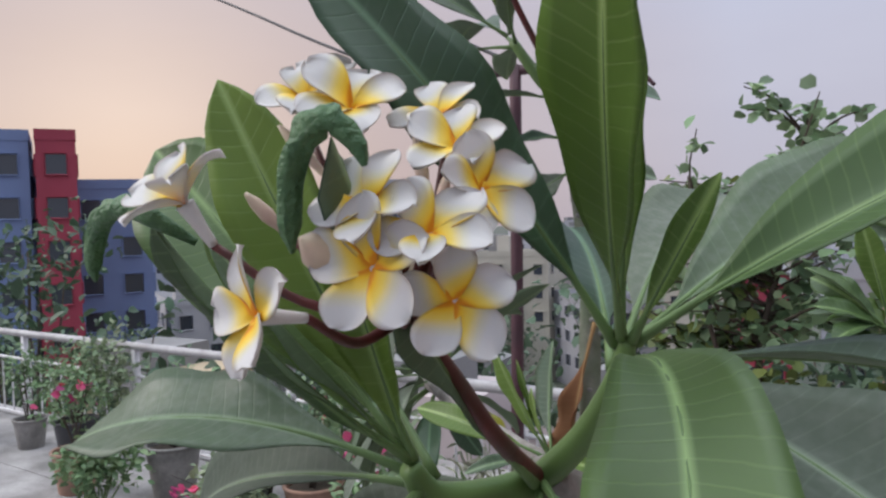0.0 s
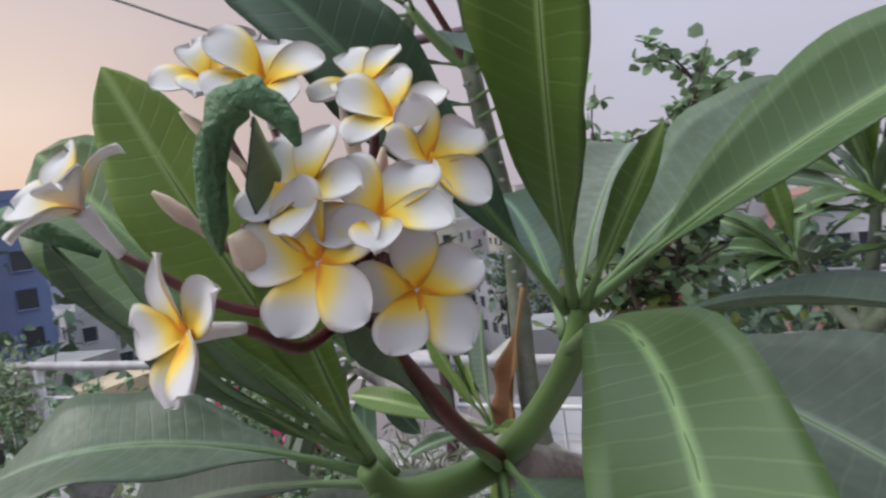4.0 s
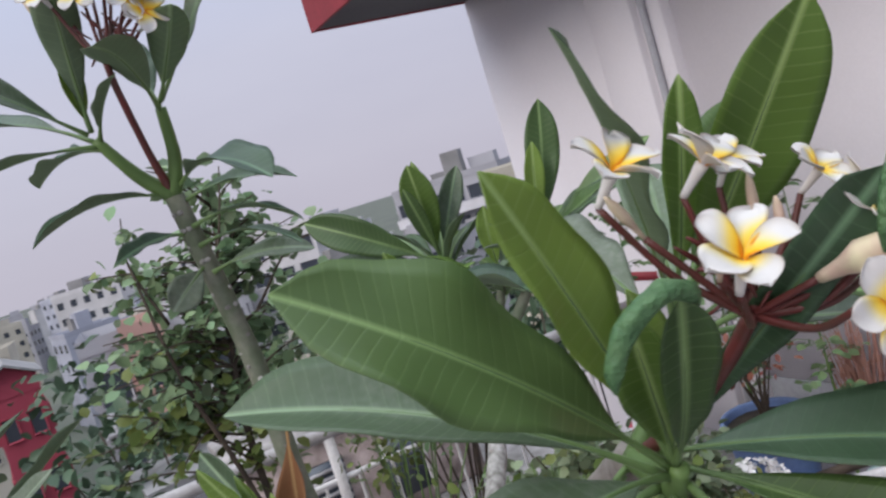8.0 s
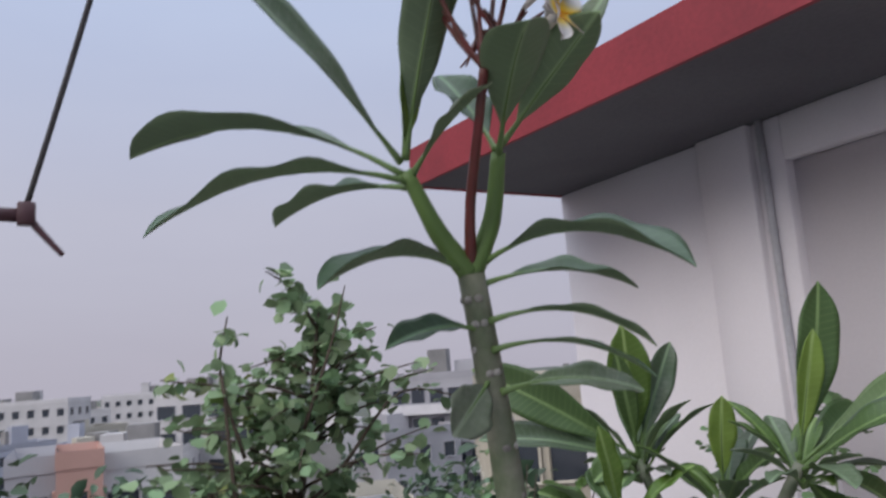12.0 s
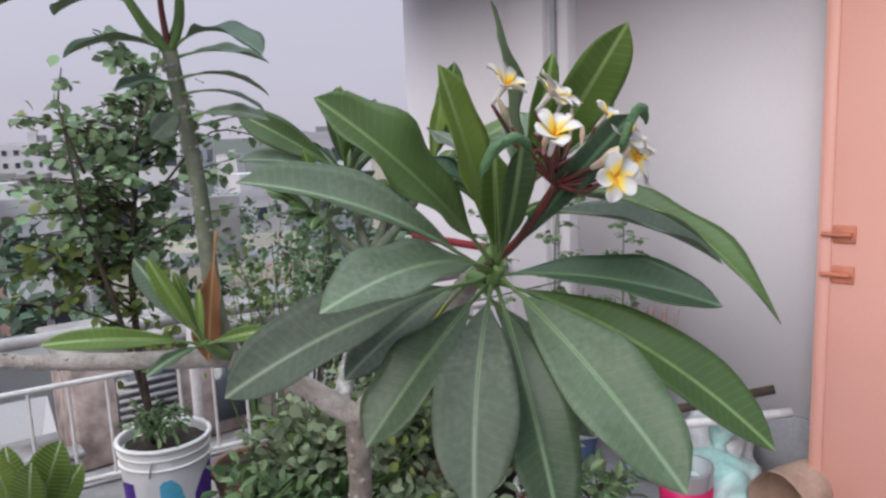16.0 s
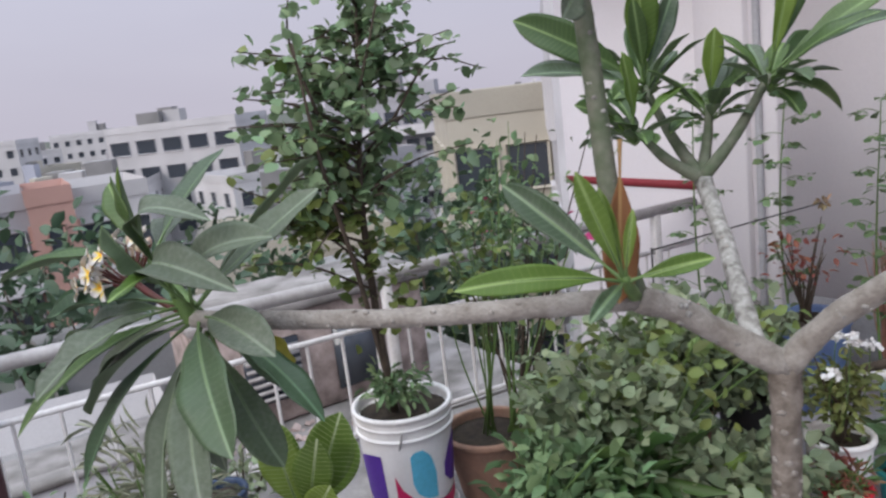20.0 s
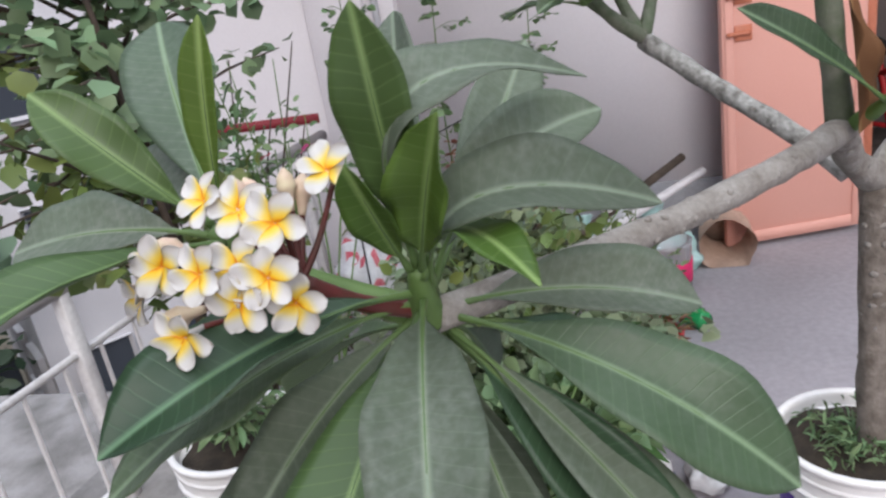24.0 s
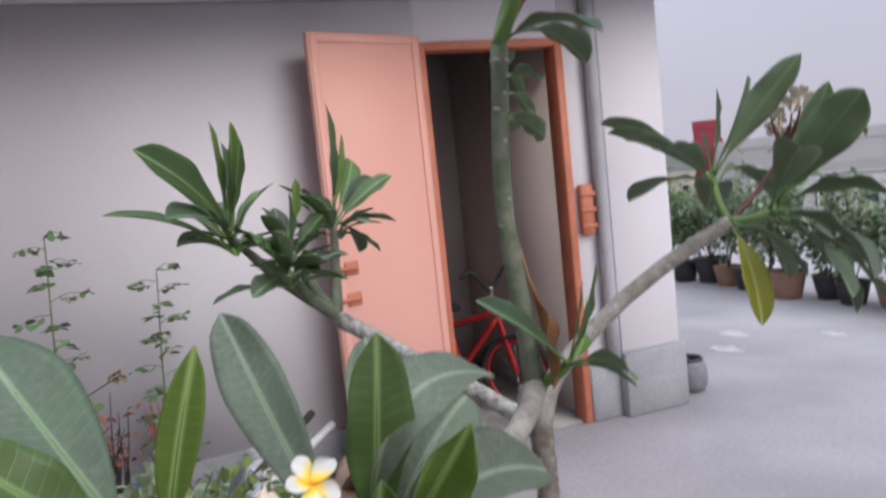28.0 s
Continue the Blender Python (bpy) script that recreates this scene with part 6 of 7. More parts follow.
# floor clutter by the wall
def sack(loc, size, mat, label, seed, squash=0.7, printed=None):
    ob = thing("plastic_sack", loc, label, "sack")
    bm = bmesh.new()
    bmesh.ops.create_icosphere(bm, subdivisions=4, radius=size)
    for v in bm.verts:
        d = v.co.normalized()
        v.co *= 1 + 0.35 * noise.noise(d * 2.2 + Vector((seed, 0, 0))) + 0.16 * abs(noise.noise(d * 6 + Vector((0, seed, 0))))
        v.co.z *= squash
        v.co.z = max(v.co.z, -size * squash * 0.55)
    lo = min(v.co.z for v in bm.verts)
    bmesh.ops.translate(bm, vec=(0, 0, -lo), verts=bm.verts)
    if printed:
        for f in bm.faces:
            c = f.calc_center_median()
            a, z = math.atan2(c.y, c.x), c.z / size
            f.material_index = 1 if math.sin(a * 13) > 0.1 and math.sin(z * 10 + a) > -0.2 and noise.noise(c * 22) > -0.25 else 0
    part("bag", bm, (mat, printed) if printed else mat, ob, local=True)
    top = size * squash * 1.2
    part("neck", tube(((0.2 * size, 0, top), (0.3 * size, 0.05 * size, top + size * 0.35), (0.5 * size, 0.1 * size, top + size * 0.7)), (size * 0.25, size * 0.12, size * 0.38), 9, lumps=0.5), mat, ob, local=True)
    return ob


M_SACK_WHITE = surface("white_woven_sack", (0.70, 0.69, 0.70), (0.50, 0.49, 0.50), 9, 0.6, bump=0.6, fine=70)
M_SACK_BROWN = surface("brown_paper_bag", (0.50, 0.35, 0.27), (0.38, 0.26, 0.20), 9, 0.8, bump=0.5)
M_SACK_TEAL = surface("pale_teal_plastic_bag", (0.36, 0.60, 0.56), (0.62, 0.66, 0.66), 7, 0.4, bump=0.6)
sack((2.290, 1.730, 0.0), 0.17, M_SACK_TEAL, "pale teal and white plastic sack by the wall", 3)
sack((2.455, 1.830, 0.0), 0.15, M_SACK_WHITE, "white woven sack tied at the neck", 5, 1.15)
sack((2.330, 2.020, 0.0), 0.13, M_SACK_TEAL, "crumpled pale teal plastic bag", 8, 0.9)
sack((2.450, 2.080, 0.0), 0.10, M_SACK_WHITE, "small white plastic sack", 9)
M_SACK_PRINT = surface("sack_print_red", (0.50, 0.05, 0.085), (0.60, 0.20, 0.22), 30, 0.6)
sack((2.060, 2.890, 0.0), 0.165, M_SACK_WHITE, "white woven sack with red print by the railing", 12, 1.35, M_SACK_PRINT)
roll = thing("paper_bag", (2.38, 1.43, 0.0), "open brown paper bag lying on its side", "bag")
bm = bmesh.new()
prof = []
for i in range(9):
    s = i / 8
    prof.append(((2.53 - 0.27 * s), (1.43 + 0.02 * s), 0.10 + 0.012 * math.sin(s * 5), 0.085 + 0.03 * s))
rings = []
for x, y, z, r in prof:
    rings.append([bm.verts.new((x, y + math.cos(a) * r * (1 + 0.18 * noise.noise(Vector((a * 2, x * 9, 1)))), max(0.003, z + math.sin(a) * r * (1 + 0.18 * noise.noise(Vector((a * 2, x * 9, 5))))))) for a in np.linspace(0, 2 * math.pi, 22)[:-1]])
for a, b in zip(rings, rings[1:]):
    for j in range(21):
        bm.faces.new((a[j], a[(j + 1) % 21], b[(j + 1) % 21], b[j]))
bm.faces.new(rings[0])
part("bag", bm, M_SACK_BROWN, roll)
for p0, p1, mt, lb in (((1.687, 2.206, 0.249), (2.455, 1.512, 0.371), M_WHITE_STEEL, "white painted pipe lying over the sacks"), ((1.800, 2.226, 0.223), (2.472, 1.592, 0.436), M_WOOD_DARK, "dark wooden stick lying over the sacks")):
    ob = thing("loose_pipe", (p0[0], p0[1], 0), lb, "pipe")
    part("pipe", tube((p0, p1), (0.018, 0.018), 10), mt, ob)

bottle = thing("green_bottle", (1.80, 1.66, 0.0), "crushed green plastic bottle lying on the deck", "bottle")
part("body", tube(((1.725, 1.605, 0.036), (1.750, 1.624, 0.036), (1.800, 1.662, 0.034), (1.850, 1.704, 0.034)), (0.032, 0.038, 0.035, 0.036), 12, lumps=0.25), M_GREEN_PET, bottle)
part("neck", tube(((1.850, 1.704, 0.034), (1.882, 1.728, 0.032)), (0.030, 0.011), 10), M_GREEN_PET, bottle)
part("cap", tube(((1.882, 1.728, 0.032), (1.902, 1.743, 0.032)), (0.014, 0.014), 10), M_POT_RED, bottle)
jug = thing("plastic_jug", (0.790, 1.850, 0.0), "square white plastic jug with a blue printed mark", "jug")
part("body", box(0.735, 0.845, 1.795, 1.905, 0.0, 0.135, 0.016), M_BUCKET, jug)
part("neck", lathe([(0.030, 0.130), (0.030, 0.160), (0.024, 0.160), (0.024, 0.132)], 16), M_BUCKET, jug, local=True)
part("print", tube(((0.752, 1.792, 0.085), (0.790, 1.790, 0.066), (0.828, 1.792, 0.085)), (0.005, 0.007, 0.005), 6), M_PRINT_DARK, jug, "dark blue curved mark")
sack((0.890, 1.700, 0.0), 0.055, M_SACK_WHITE, "small crumpled white plastic bag", 17, 0.9)
vessel("plant_pot", (0.960, 2.000, 0.0), 0.075, 0.060, 0.14, M_TERRA, "small brown clay pot", group="small pots")
for x, y in ((2.080, 1.700),):
    ob = thing("plastic_jar", (x, y, 0), "clear plastic jar with a red and yellow printed band", "jar")
    part("body", lathe([(0.085, 0), (0.09, 0.006), (0.095, 0.20), (0.098, 0.215), (0.090, 0.215), (0.084, 0.02)], 24), M_CLEAR, ob, local=True)
    part("band", lathe([(0.0915, 0.05), (0.0945, 0.052), (0.0965, 0.14), (0.0935, 0.142)], 24), M_PRINT_PINK, ob, "red printed band", local=True)
    part("soil", lathe([(0.08, 0.02), (0.086, 0.12), (0.05, 0.13)], 18), M_SOIL, ob, local=True)


# ---------------------------------------------------------------- stair room: two bicycles
M_TYRE = surface("bicycle_tyre_rubber", (0.03, 0.03, 0.032), (0.02, 0.02, 0.02), 20, 0.8)
M_BIKE_RED = surface("bicycle_red_paint", (0.45, 0.02, 0.025), (0.35, 0.02, 0.02), 15, 0.35)
M_CHROME = surface("bicycle_steel", (0.5, 0.5, 0.5), (0.4, 0.4, 0.4), 15, 0.3, 1.0)


def bicycle(loc, turn, label):
    ob = thing("bicycle", loc, label, "bicycle", "children's bicycles", turn=turn)
    for x in (-0.36, 0.36):
        pts = [(x + 0.22 * math.cos(a), 0, 0.235 + 0.22 * math.sin(a)) for a in np.linspace(0, 2 * math.pi, 25)]
        wh = part("wheel", tube(pts, (0.018, 0.018), 8, steps=1), M_TYRE, ob, "black rubber tyre", local=True)
        pts = [(x + 0.195 * math.cos(a), 0, 0.235 + 0.195 * math.sin(a)) for a in np.linspace(0, 2 * math.pi, 25)]
        part("rim", tube(pts, (0.010, 0.010), 6, steps=1), M_BIKE_RED, wh, "red rim", local=True)
        for k in range(8):
            a = k * math.pi / 4
            part("spoke", tube(((x, 0, 0.235), (x + 0.195 * math.cos(a), 0, 0.235 + 0.195 * math.sin(a))), (0.002, 0.002), 4, steps=1), M_CHROME, wh, local=True)
    for a, b, r in (((-0.36, 0, 0.235), (-0.08, 0, 0.52), 0.014), ((-0.36, 0, 0.235), (-0.02, 0, 0.24), 0.014), ((-0.02, 0, 0.24), (-0.10, 0, 0.58), 0.017), ((-0.02, 0, 0.24), (0.26, 0, 0.56), 0.020), ((-0.09, 0, 0.50), (0.26, 0, 0.60), 0.018), ((0.36, 0, 0.235), (0.24, 0, 0.66), 0.016)):
        part("frame_tube", tube((a, b), (r, r), 8), M_BIKE_RED, ob, local=True)
    part("handlebar", tube(((0.20, -0.26, 0.84), (0.24, -0.20, 0.86), (0.235, -0.04, 0.74), (0.235, 0.04, 0.74), (0.24, 0.20, 0.86), (0.20, 0.26, 0.84)), (0.012, 0.012), 8), M_TYRE, ob, "black handlebar", local=True)
    part("handlebar_stem", tube(((0.24, 0, 0.64), (0.235, 0, 0.75)), (0.013, 0.013), 8), M_CHROME, ob, local=True)
    part("saddle", tube(((-0.22, 0, 0.62), (-0.12, 0, 0.63), (0.0, 0, 0.615)), (0.075, 0.05, 0.02), 10), M_TYRE, ob, "black saddle", local=True)


bicycle((3.60, 0.95, 0.012), 200, "small red and black bicycle in the stair room")
bicycle((3.30, 0.50, 0.012), 215, "small red bicycle standing inside the doorway")
part_floor = part("floor_inside", box(RECESS_X + 0.01, WALL_X + 2.1, -0.40, 1.50, 0.0, 0.012, 0), M_CEMENT_DIRTY)
tagged(part_floor, "dusty cement floor of the stair room", "floor", "", "structure")

# grey bag left at the corner of the building
M_PIPE_DARK = surface("dull_grey_cloth", (0.24, 0.24, 0.26), (0.15, 0.15, 0.17), 14, 0.8)
bag = thing("grey_bag", (2.76, -0.72, 0), "dull grey round bag with a black rim by the corner", "bag")
part("body", lathe([(0.070, 0.0), (0.092, 0.010), (0.108, 0.050), (0.110, 0.110), (0.098, 0.165), (0.080, 0.190), (0.074, 0.190), (0.088, 0.150), (0.095, 0.100), (0.060, 0.020)], 20), M_PIPE_DARK, bag, local=True)
part("rim", tube([(0.079 * math.cos(u), 0.079 * math.sin(u), 0.190) for u in np.linspace(0, 2 * math.pi, 21)], (0.010, 0.010), 7, steps=1), M_POT_DARK, bag, "black rim", local=True)

# rough cement patches on the deck
M_LIME = surface("white_lime_stain", (0.50, 0.475, 0.485), (0.38, 0.355, 0.37), 9, 0.9, bump=0.3)
for i, (x, y, r) in enumerate(((1.15, 1.00, 0.15), (1.45, 0.80, 0.12), (3.3, -1.5, 0.13), (3.6, -1.85, 0.12), (3.1, -2.3, 0.10))):
    bm = bmesh.new()
    ring = [bm.verts.new((x + r * math.cos(a) * (1 + 0.5 * noise.noise(Vector((math.cos(a) * 2, math.sin(a) * 2, i * 7)))), y + r * 0.6 * math.sin(a) * (1 + 0.5 * noise.noise(Vector((math.sin(a) * 2, math.cos(a) * 2, i * 3)))), 0.004)) for a in np.linspace(0, 2 * math.pi, 29)[:-1]]
    bm.faces.new(ring)
    ob = part("lime_stain", bm, M_LIME, None, smooth=False)
    tagged(ob, "whitish lime stain on the cement deck", "stain", "", "structure")

# --- row of pot plants on the far side of the deck
rng = random.Random(21)
for i in range(20):
    x, y = 2.5 + i * 0.30, -3.25 + rng.uniform(-0.12, 0.12)
    r = rng.uniform(0.13, 0.18)
    # two of three pots get a dark colour for the shade they stand in
    vessel("clay_pot", (x, y, 0), r, r * 0.72, r * 1.5, M_POT_DARK if i % 3 else M_TERRA, "weathered pot at the far side of the deck, most painted shade-dark", group="far row of pots")
    h = rng.uniform(0.5, 0.95)
    ob = thing("pot_plant", (x, y, r * 1.3), "green leafy plant in a row of pots", "plant", "far row of plants")
    twigs(ob, (x, y, r * 1.3), (x, y, r * 1.4 + h * 0.6), 5, 0.2, h * 0.5, M_WOOD_DARK, 0.006, i)
    tuft(ob, (x, y, r * 1.4 + h * 0.6), 620, 0.30, h * 0.62, 0.075, G_ROUND if i % 2 else G_BUSH, "foliage", 0.5, 0.8)
south_rail = thing("parapet_rail", (3, -6.6, 0), "white steel railing at the far side of the deck", "railing")
part("handrail", tube(((-8.8, -6.6, 0.9), (8.8, -6.6, 0.9)), (0.025, 0.025), 8), M_RAIL, south_rail)
for i in range(30):
    part("post", tube(((-8.6 + i * 0.6, -6.6, 0.0), (-8.6 + i * 0.6, -6.6, 0.9)), (0.012, 0.012), 6, steps=1), M_WHITE_STEEL, south_rail)

# --- pots with flowers and shrubs further left along the railing
rng = random.Random(5)
for i in range(9):
    x, y = -1.5 - i * 0.55, rail_y(-1.5 - i * 0.55) - 0.42 + rng.uniform(-0.25, 0.12)
    r = rng.uniform(0.10, 0.15)
    vessel("plant_pot", (x, y, 0), r, r * 0.75, r * 2.0, (M_TERRA, M_POT_DARK, M_CEMENT_POT)[i % 3], "plant pot by the railing", group="railing pots")
    ob = thing("pot_plant", (x, y, r * 1.8), "sparse shrub in a pot by the railing", "plant", "railing plants")
    twigs(ob, (x, y, r * 1.8), (x, y, 0.52), 6, 0.16, 0.2, M_WOOD_DARK, 0.005, i + 40)
    tuft(ob, (x, y, 0.54), 330, 0.24, 0.24, 0.045, G_FERN if i % 2 else G_ROUND, "foliage", 0.5, 0.8)
    if i % 3 == 0:
        tuft(ob, (x, y, 0.58), 16, 0.2, 0.16, 0.05, G_PINK, "blossom", 0.9, 1.0)
G_ORANGE = foliage("orange_blossom", (0.62, 0.14, 0.04), vary=0.3)
for i, (x, back, h, mt) in enumerate(((-1.15, 0.25, 0.62, G_BUSH), (-1.55, 0.12, 0.80, G_ROUND), (-1.95, 0.30, 0.66, G_FERN), (-3.6, 0.15, 0.9, G_BUSH), (-1.75, 0.75, 0.42, G_BUSH), (-2.7, 0.80, 0.45, G_FERN))):
    y = rail_y(x) - back
    bush("leafy_bush", (x, y, h * 0.62), 620, 0.26, h * 0.42, 0.05, mt, "leafy green shrub beside the railing", (x, y, 0.0), 9, 0.55, 140 + i)
    if i % 2 == 0:
        ob = thing("blossom_sprig", (x, y, h * 0.5), "sprig of orange and red blossom on a shrub", "flower")
        twigs(ob, (x, y, h * 0.5), (x - 0.05, y - 0.16, h * 0.72), 4, 0.10, 0.12, M_WOOD_DARK, 0.003, 160 + i)
        tuft(ob, (x - 0.05, y - 0.18, h * 0.72), 22, 0.12, 0.10, 0.045, G_ORANGE if i % 4 else G_PINK, "blossom", 0.9, 1.0)
# shrub with pink leaves behind the plumeria
pink = thing("bougainvillea", (1.25, 3.05, 0.0), "light green shrub with a few pink bracts by the railing", "shrub")
twigs(pink, (1.25, 3.08, 0.0), (1.22, 3.05, 0.85), 12, 0.3, 0.4, M_WOOD_DARK, 0.006, 77)
tuft(pink, (1.20, 3.02, 0.92), 300, 0.34, 0.42, 0.045, G_FERN, "foliage", 0.6, 0.8)
tuft(pink, (1.20, 2.98, 0.92), 10, 0.3, 0.3, 0.045, G_PINK, "bract", 0.8, 0.8)

# ---------------------------------------------------------------- the town
GROUND_Z = -19.0
M_GROUND = surface("town_ground", (0.10, 0.11, 0.085), (0.07, 0.075, 0.065), 0.05, 0.95)
bm = bmesh.new()
bmesh.ops.create_grid(bm, x_segments=8, y_segments=8, size=4500)
bmesh.ops.translate(bm, vec=(0, 0, GROUND_Z), verts=bm.verts)
ground = part("ground", bm, M_GROUND)
tagged(ground, "hazy town ground reaching to the horizon", "ground", "", "structure")

# pale, greyed paints: the distance haze is put into the facade colours
HAZED_FACADES = [surface("facade_" + nm, c, tuple(v * 0.82 for v in c), 0.25, 0.85, bump=0.05, vary=0.25) for nm, c in
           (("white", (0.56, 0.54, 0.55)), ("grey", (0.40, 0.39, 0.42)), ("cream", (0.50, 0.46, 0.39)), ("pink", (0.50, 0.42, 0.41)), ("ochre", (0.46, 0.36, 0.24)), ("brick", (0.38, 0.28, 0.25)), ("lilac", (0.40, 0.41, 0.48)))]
# blue lightened so that its paint carries the haze
M_FAC_BLUE = surface("facade_blue", (0.185, 0.235, 0.40), (0.165, 0.21, 0.36), 0.3, 0.8)
M_FAC_RED = surface("facade_red", (0.36, 0.055, 0.085), (0.30, 0.045, 0.07), 0.3, 0.8)
M_FAC_PINK = surface("facade_salmon", (0.48, 0.29, 0.25), (0.43, 0.26, 0.22), 0.4, 0.8)
M_FAC_WHITE = surface("facade_white_near", (0.62, 0.60, 0.62), (0.50, 0.48, 0.50), 0.6, 0.85)
M_WINDOW = Nodes("window_glass_dark", 0.15, 0, 0.6)
M_WINDOW.p.inputs["Base Color"].default_value = (0.045, 0.052, 0.065, 1)
M_WINDOW = M_WINDOW.m
M_ROOF = surface("roof_grey_cement", (0.27, 0.26, 0.26), (0.18, 0.175, 0.175), 0.4, 0.9)


WINDOW_UNITS = {}


def window_mesh(ww, wh, mat):
    """A dark pane set back in a raised surround; faces -y."""
    key = (ww, wh, mat.name)
    if key not in WINDOW_UNITS:
        bm = box(-ww / 2 - 0.1, ww / 2 + 0.1, -0.14, 0.02, -0.1, wh + 0.1, 0)
        bm.faces.ensure_lookup_table()
        front = min(bm.faces, key=lambda q: q.calc_center_median().y)
        bmesh.ops.inset_individual(bm, faces=[front], thickness=0.09, depth=-0.11)
        for q in bm.faces:
            q.material_index = 1
        front.material_index = 0
        mesh = bpy.data.meshes.new("window")
        bm.to_mesh(mesh)
        bm.free()
        mesh.materials.append(M_WINDOW), mesh.materials.append(mat)
        WINDOW_UNITS[key] = mesh
    return WINDOW_UNITS[key]


def house(x, y, turn, w, d, top, mat, storeys=4, cols=5, label="", win=(1.1, 1.25), roof_bits=2, seed=0, balcony=False, floor_h=3.0, wins=True, near=True):
    """A flat-roofed house; its facade looks along local -y. Each window is a part on near houses."""
    rng = random.Random(seed)
    ob = thing("house", (x, y, GROUND_Z), label or "flat-roofed town house with rows of windows", "house", "town houses", turn=turn)
    h = top - GROUND_Z
    part("wall", box(-w / 2, w / 2, 0, d, 0, h, 0), mat, ob, smooth=False, local=True)
    bm = box(-w / 2 - 0.04, w / 2 + 0.04, -0.04, d + 0.04, h + 0.003, h + 0.75, 0)
    top_face = max(bm.faces, key=lambda q: q.calc_center_median().z)
    bmesh.ops.inset_individual(bm, faces=[top_face], thickness=0.24, depth=-0.70)
    part("parapet", bm, mat, ob, smooth=False, local=True)
    part("roof", box(-w / 2 + 0.2, w / 2 - 0.2, 0.2, d - 0.2, h + 0.055, h + 0.09, 0), M_ROOF, ob, smooth=False, local=True)
    for i in range(roof_bits):
        rw, rx, ry = rng.uniform(1.5, 3.2), rng.uniform(-w / 2 + 2, w / 2 - 2), rng.uniform(1.5, max(1.6, d - 3))
        part("roof_room", box(rx - rw / 2, rx + rw / 2, ry, ry + rw, h + 0.09, h + rng.uniform(1.6, 3.2), 0), mat if i % 2 else M_ROOF, ob, smooth=False, local=True)
    if not wins:
        return ob
    ww, wh = win
    unit = window_mesh(ww, wh, mat) if near else None
    wb, fb = bmesh.new(), bmesh.new()
    for k in range(storeys):
        z = h - 1.0 - k * floor_h - wh
        if z < 0.5:
            break
        for side, width in ((0, w), (1, d), (2, d)):
            n = cols if side == 0 else max(1, int(cols * d / w))
            for c in range(n):
                m = (-width / 2 + width * (c + 0.5) / n)
                at, turned = ((m, 0, z), 0) if side == 0 else ((-w / 2, d / 2 + m, z), -90) if side == 1 else ((w / 2, d / 2 + m, z), 90)
                if near:
                    shared("window", unit, ob, pose(*at, 0, 0, turned))
                elif side == 0:
                    box(m - ww / 2, m + ww / 2, -0.05, 0.04, z, z + wh, 0, wb)
                    box(m - ww / 2 - 0.12, m + ww / 2 + 0.12, -0.30, -0.06, z + wh + 0.05, z + wh + 0.15, 0, fb)
                else:
                    sx = at[0]
                    box(sx - 0.05, sx + 0.05, at[1] - ww / 2, at[1] + ww / 2, z, z + wh, 0, wb)
                    box(sx - 0.30, sx + 0.30, at[1] - ww / 2 - 0.12, at[1] + ww / 2 + 0.12, z + wh + 0.05, z + wh + 0.15, 0, fb)
        if balcony:
            bb = box(-w / 2, w / 2, -1.1, -0.003, z - 1.15, z - 1.0, 0)
            box(-w / 2, w / 2, -1.1, -1.0, z - 1.0, z - 0.15, 0, bb)
            part("balcony", bb, M_FAC_WHITE, ob, smooth=False, local=True)
    if near:
        wb.free(), fb.free()
    else:
        tagged(part("glazing", wb, M_WINDOW, ob, smooth=False, local=True), "rows of small dark windows", "", "", "stuff")
        tagged(part("window_ledge", fb, mat, ob, smooth=False, local=True), "concrete ledges over the windows", "", "", "stuff")
    return ob


def bearing(deg, dist):
    """A place at a bearing left of +y, in metres from the deck."""
    return -0.1 - math.sin(radians(deg)) * dist, 0.9 + math.cos(radians(deg)) * dist


def seen_top(elev, dist):
    return 1.45 + math.tan(radians(elev)) * dist


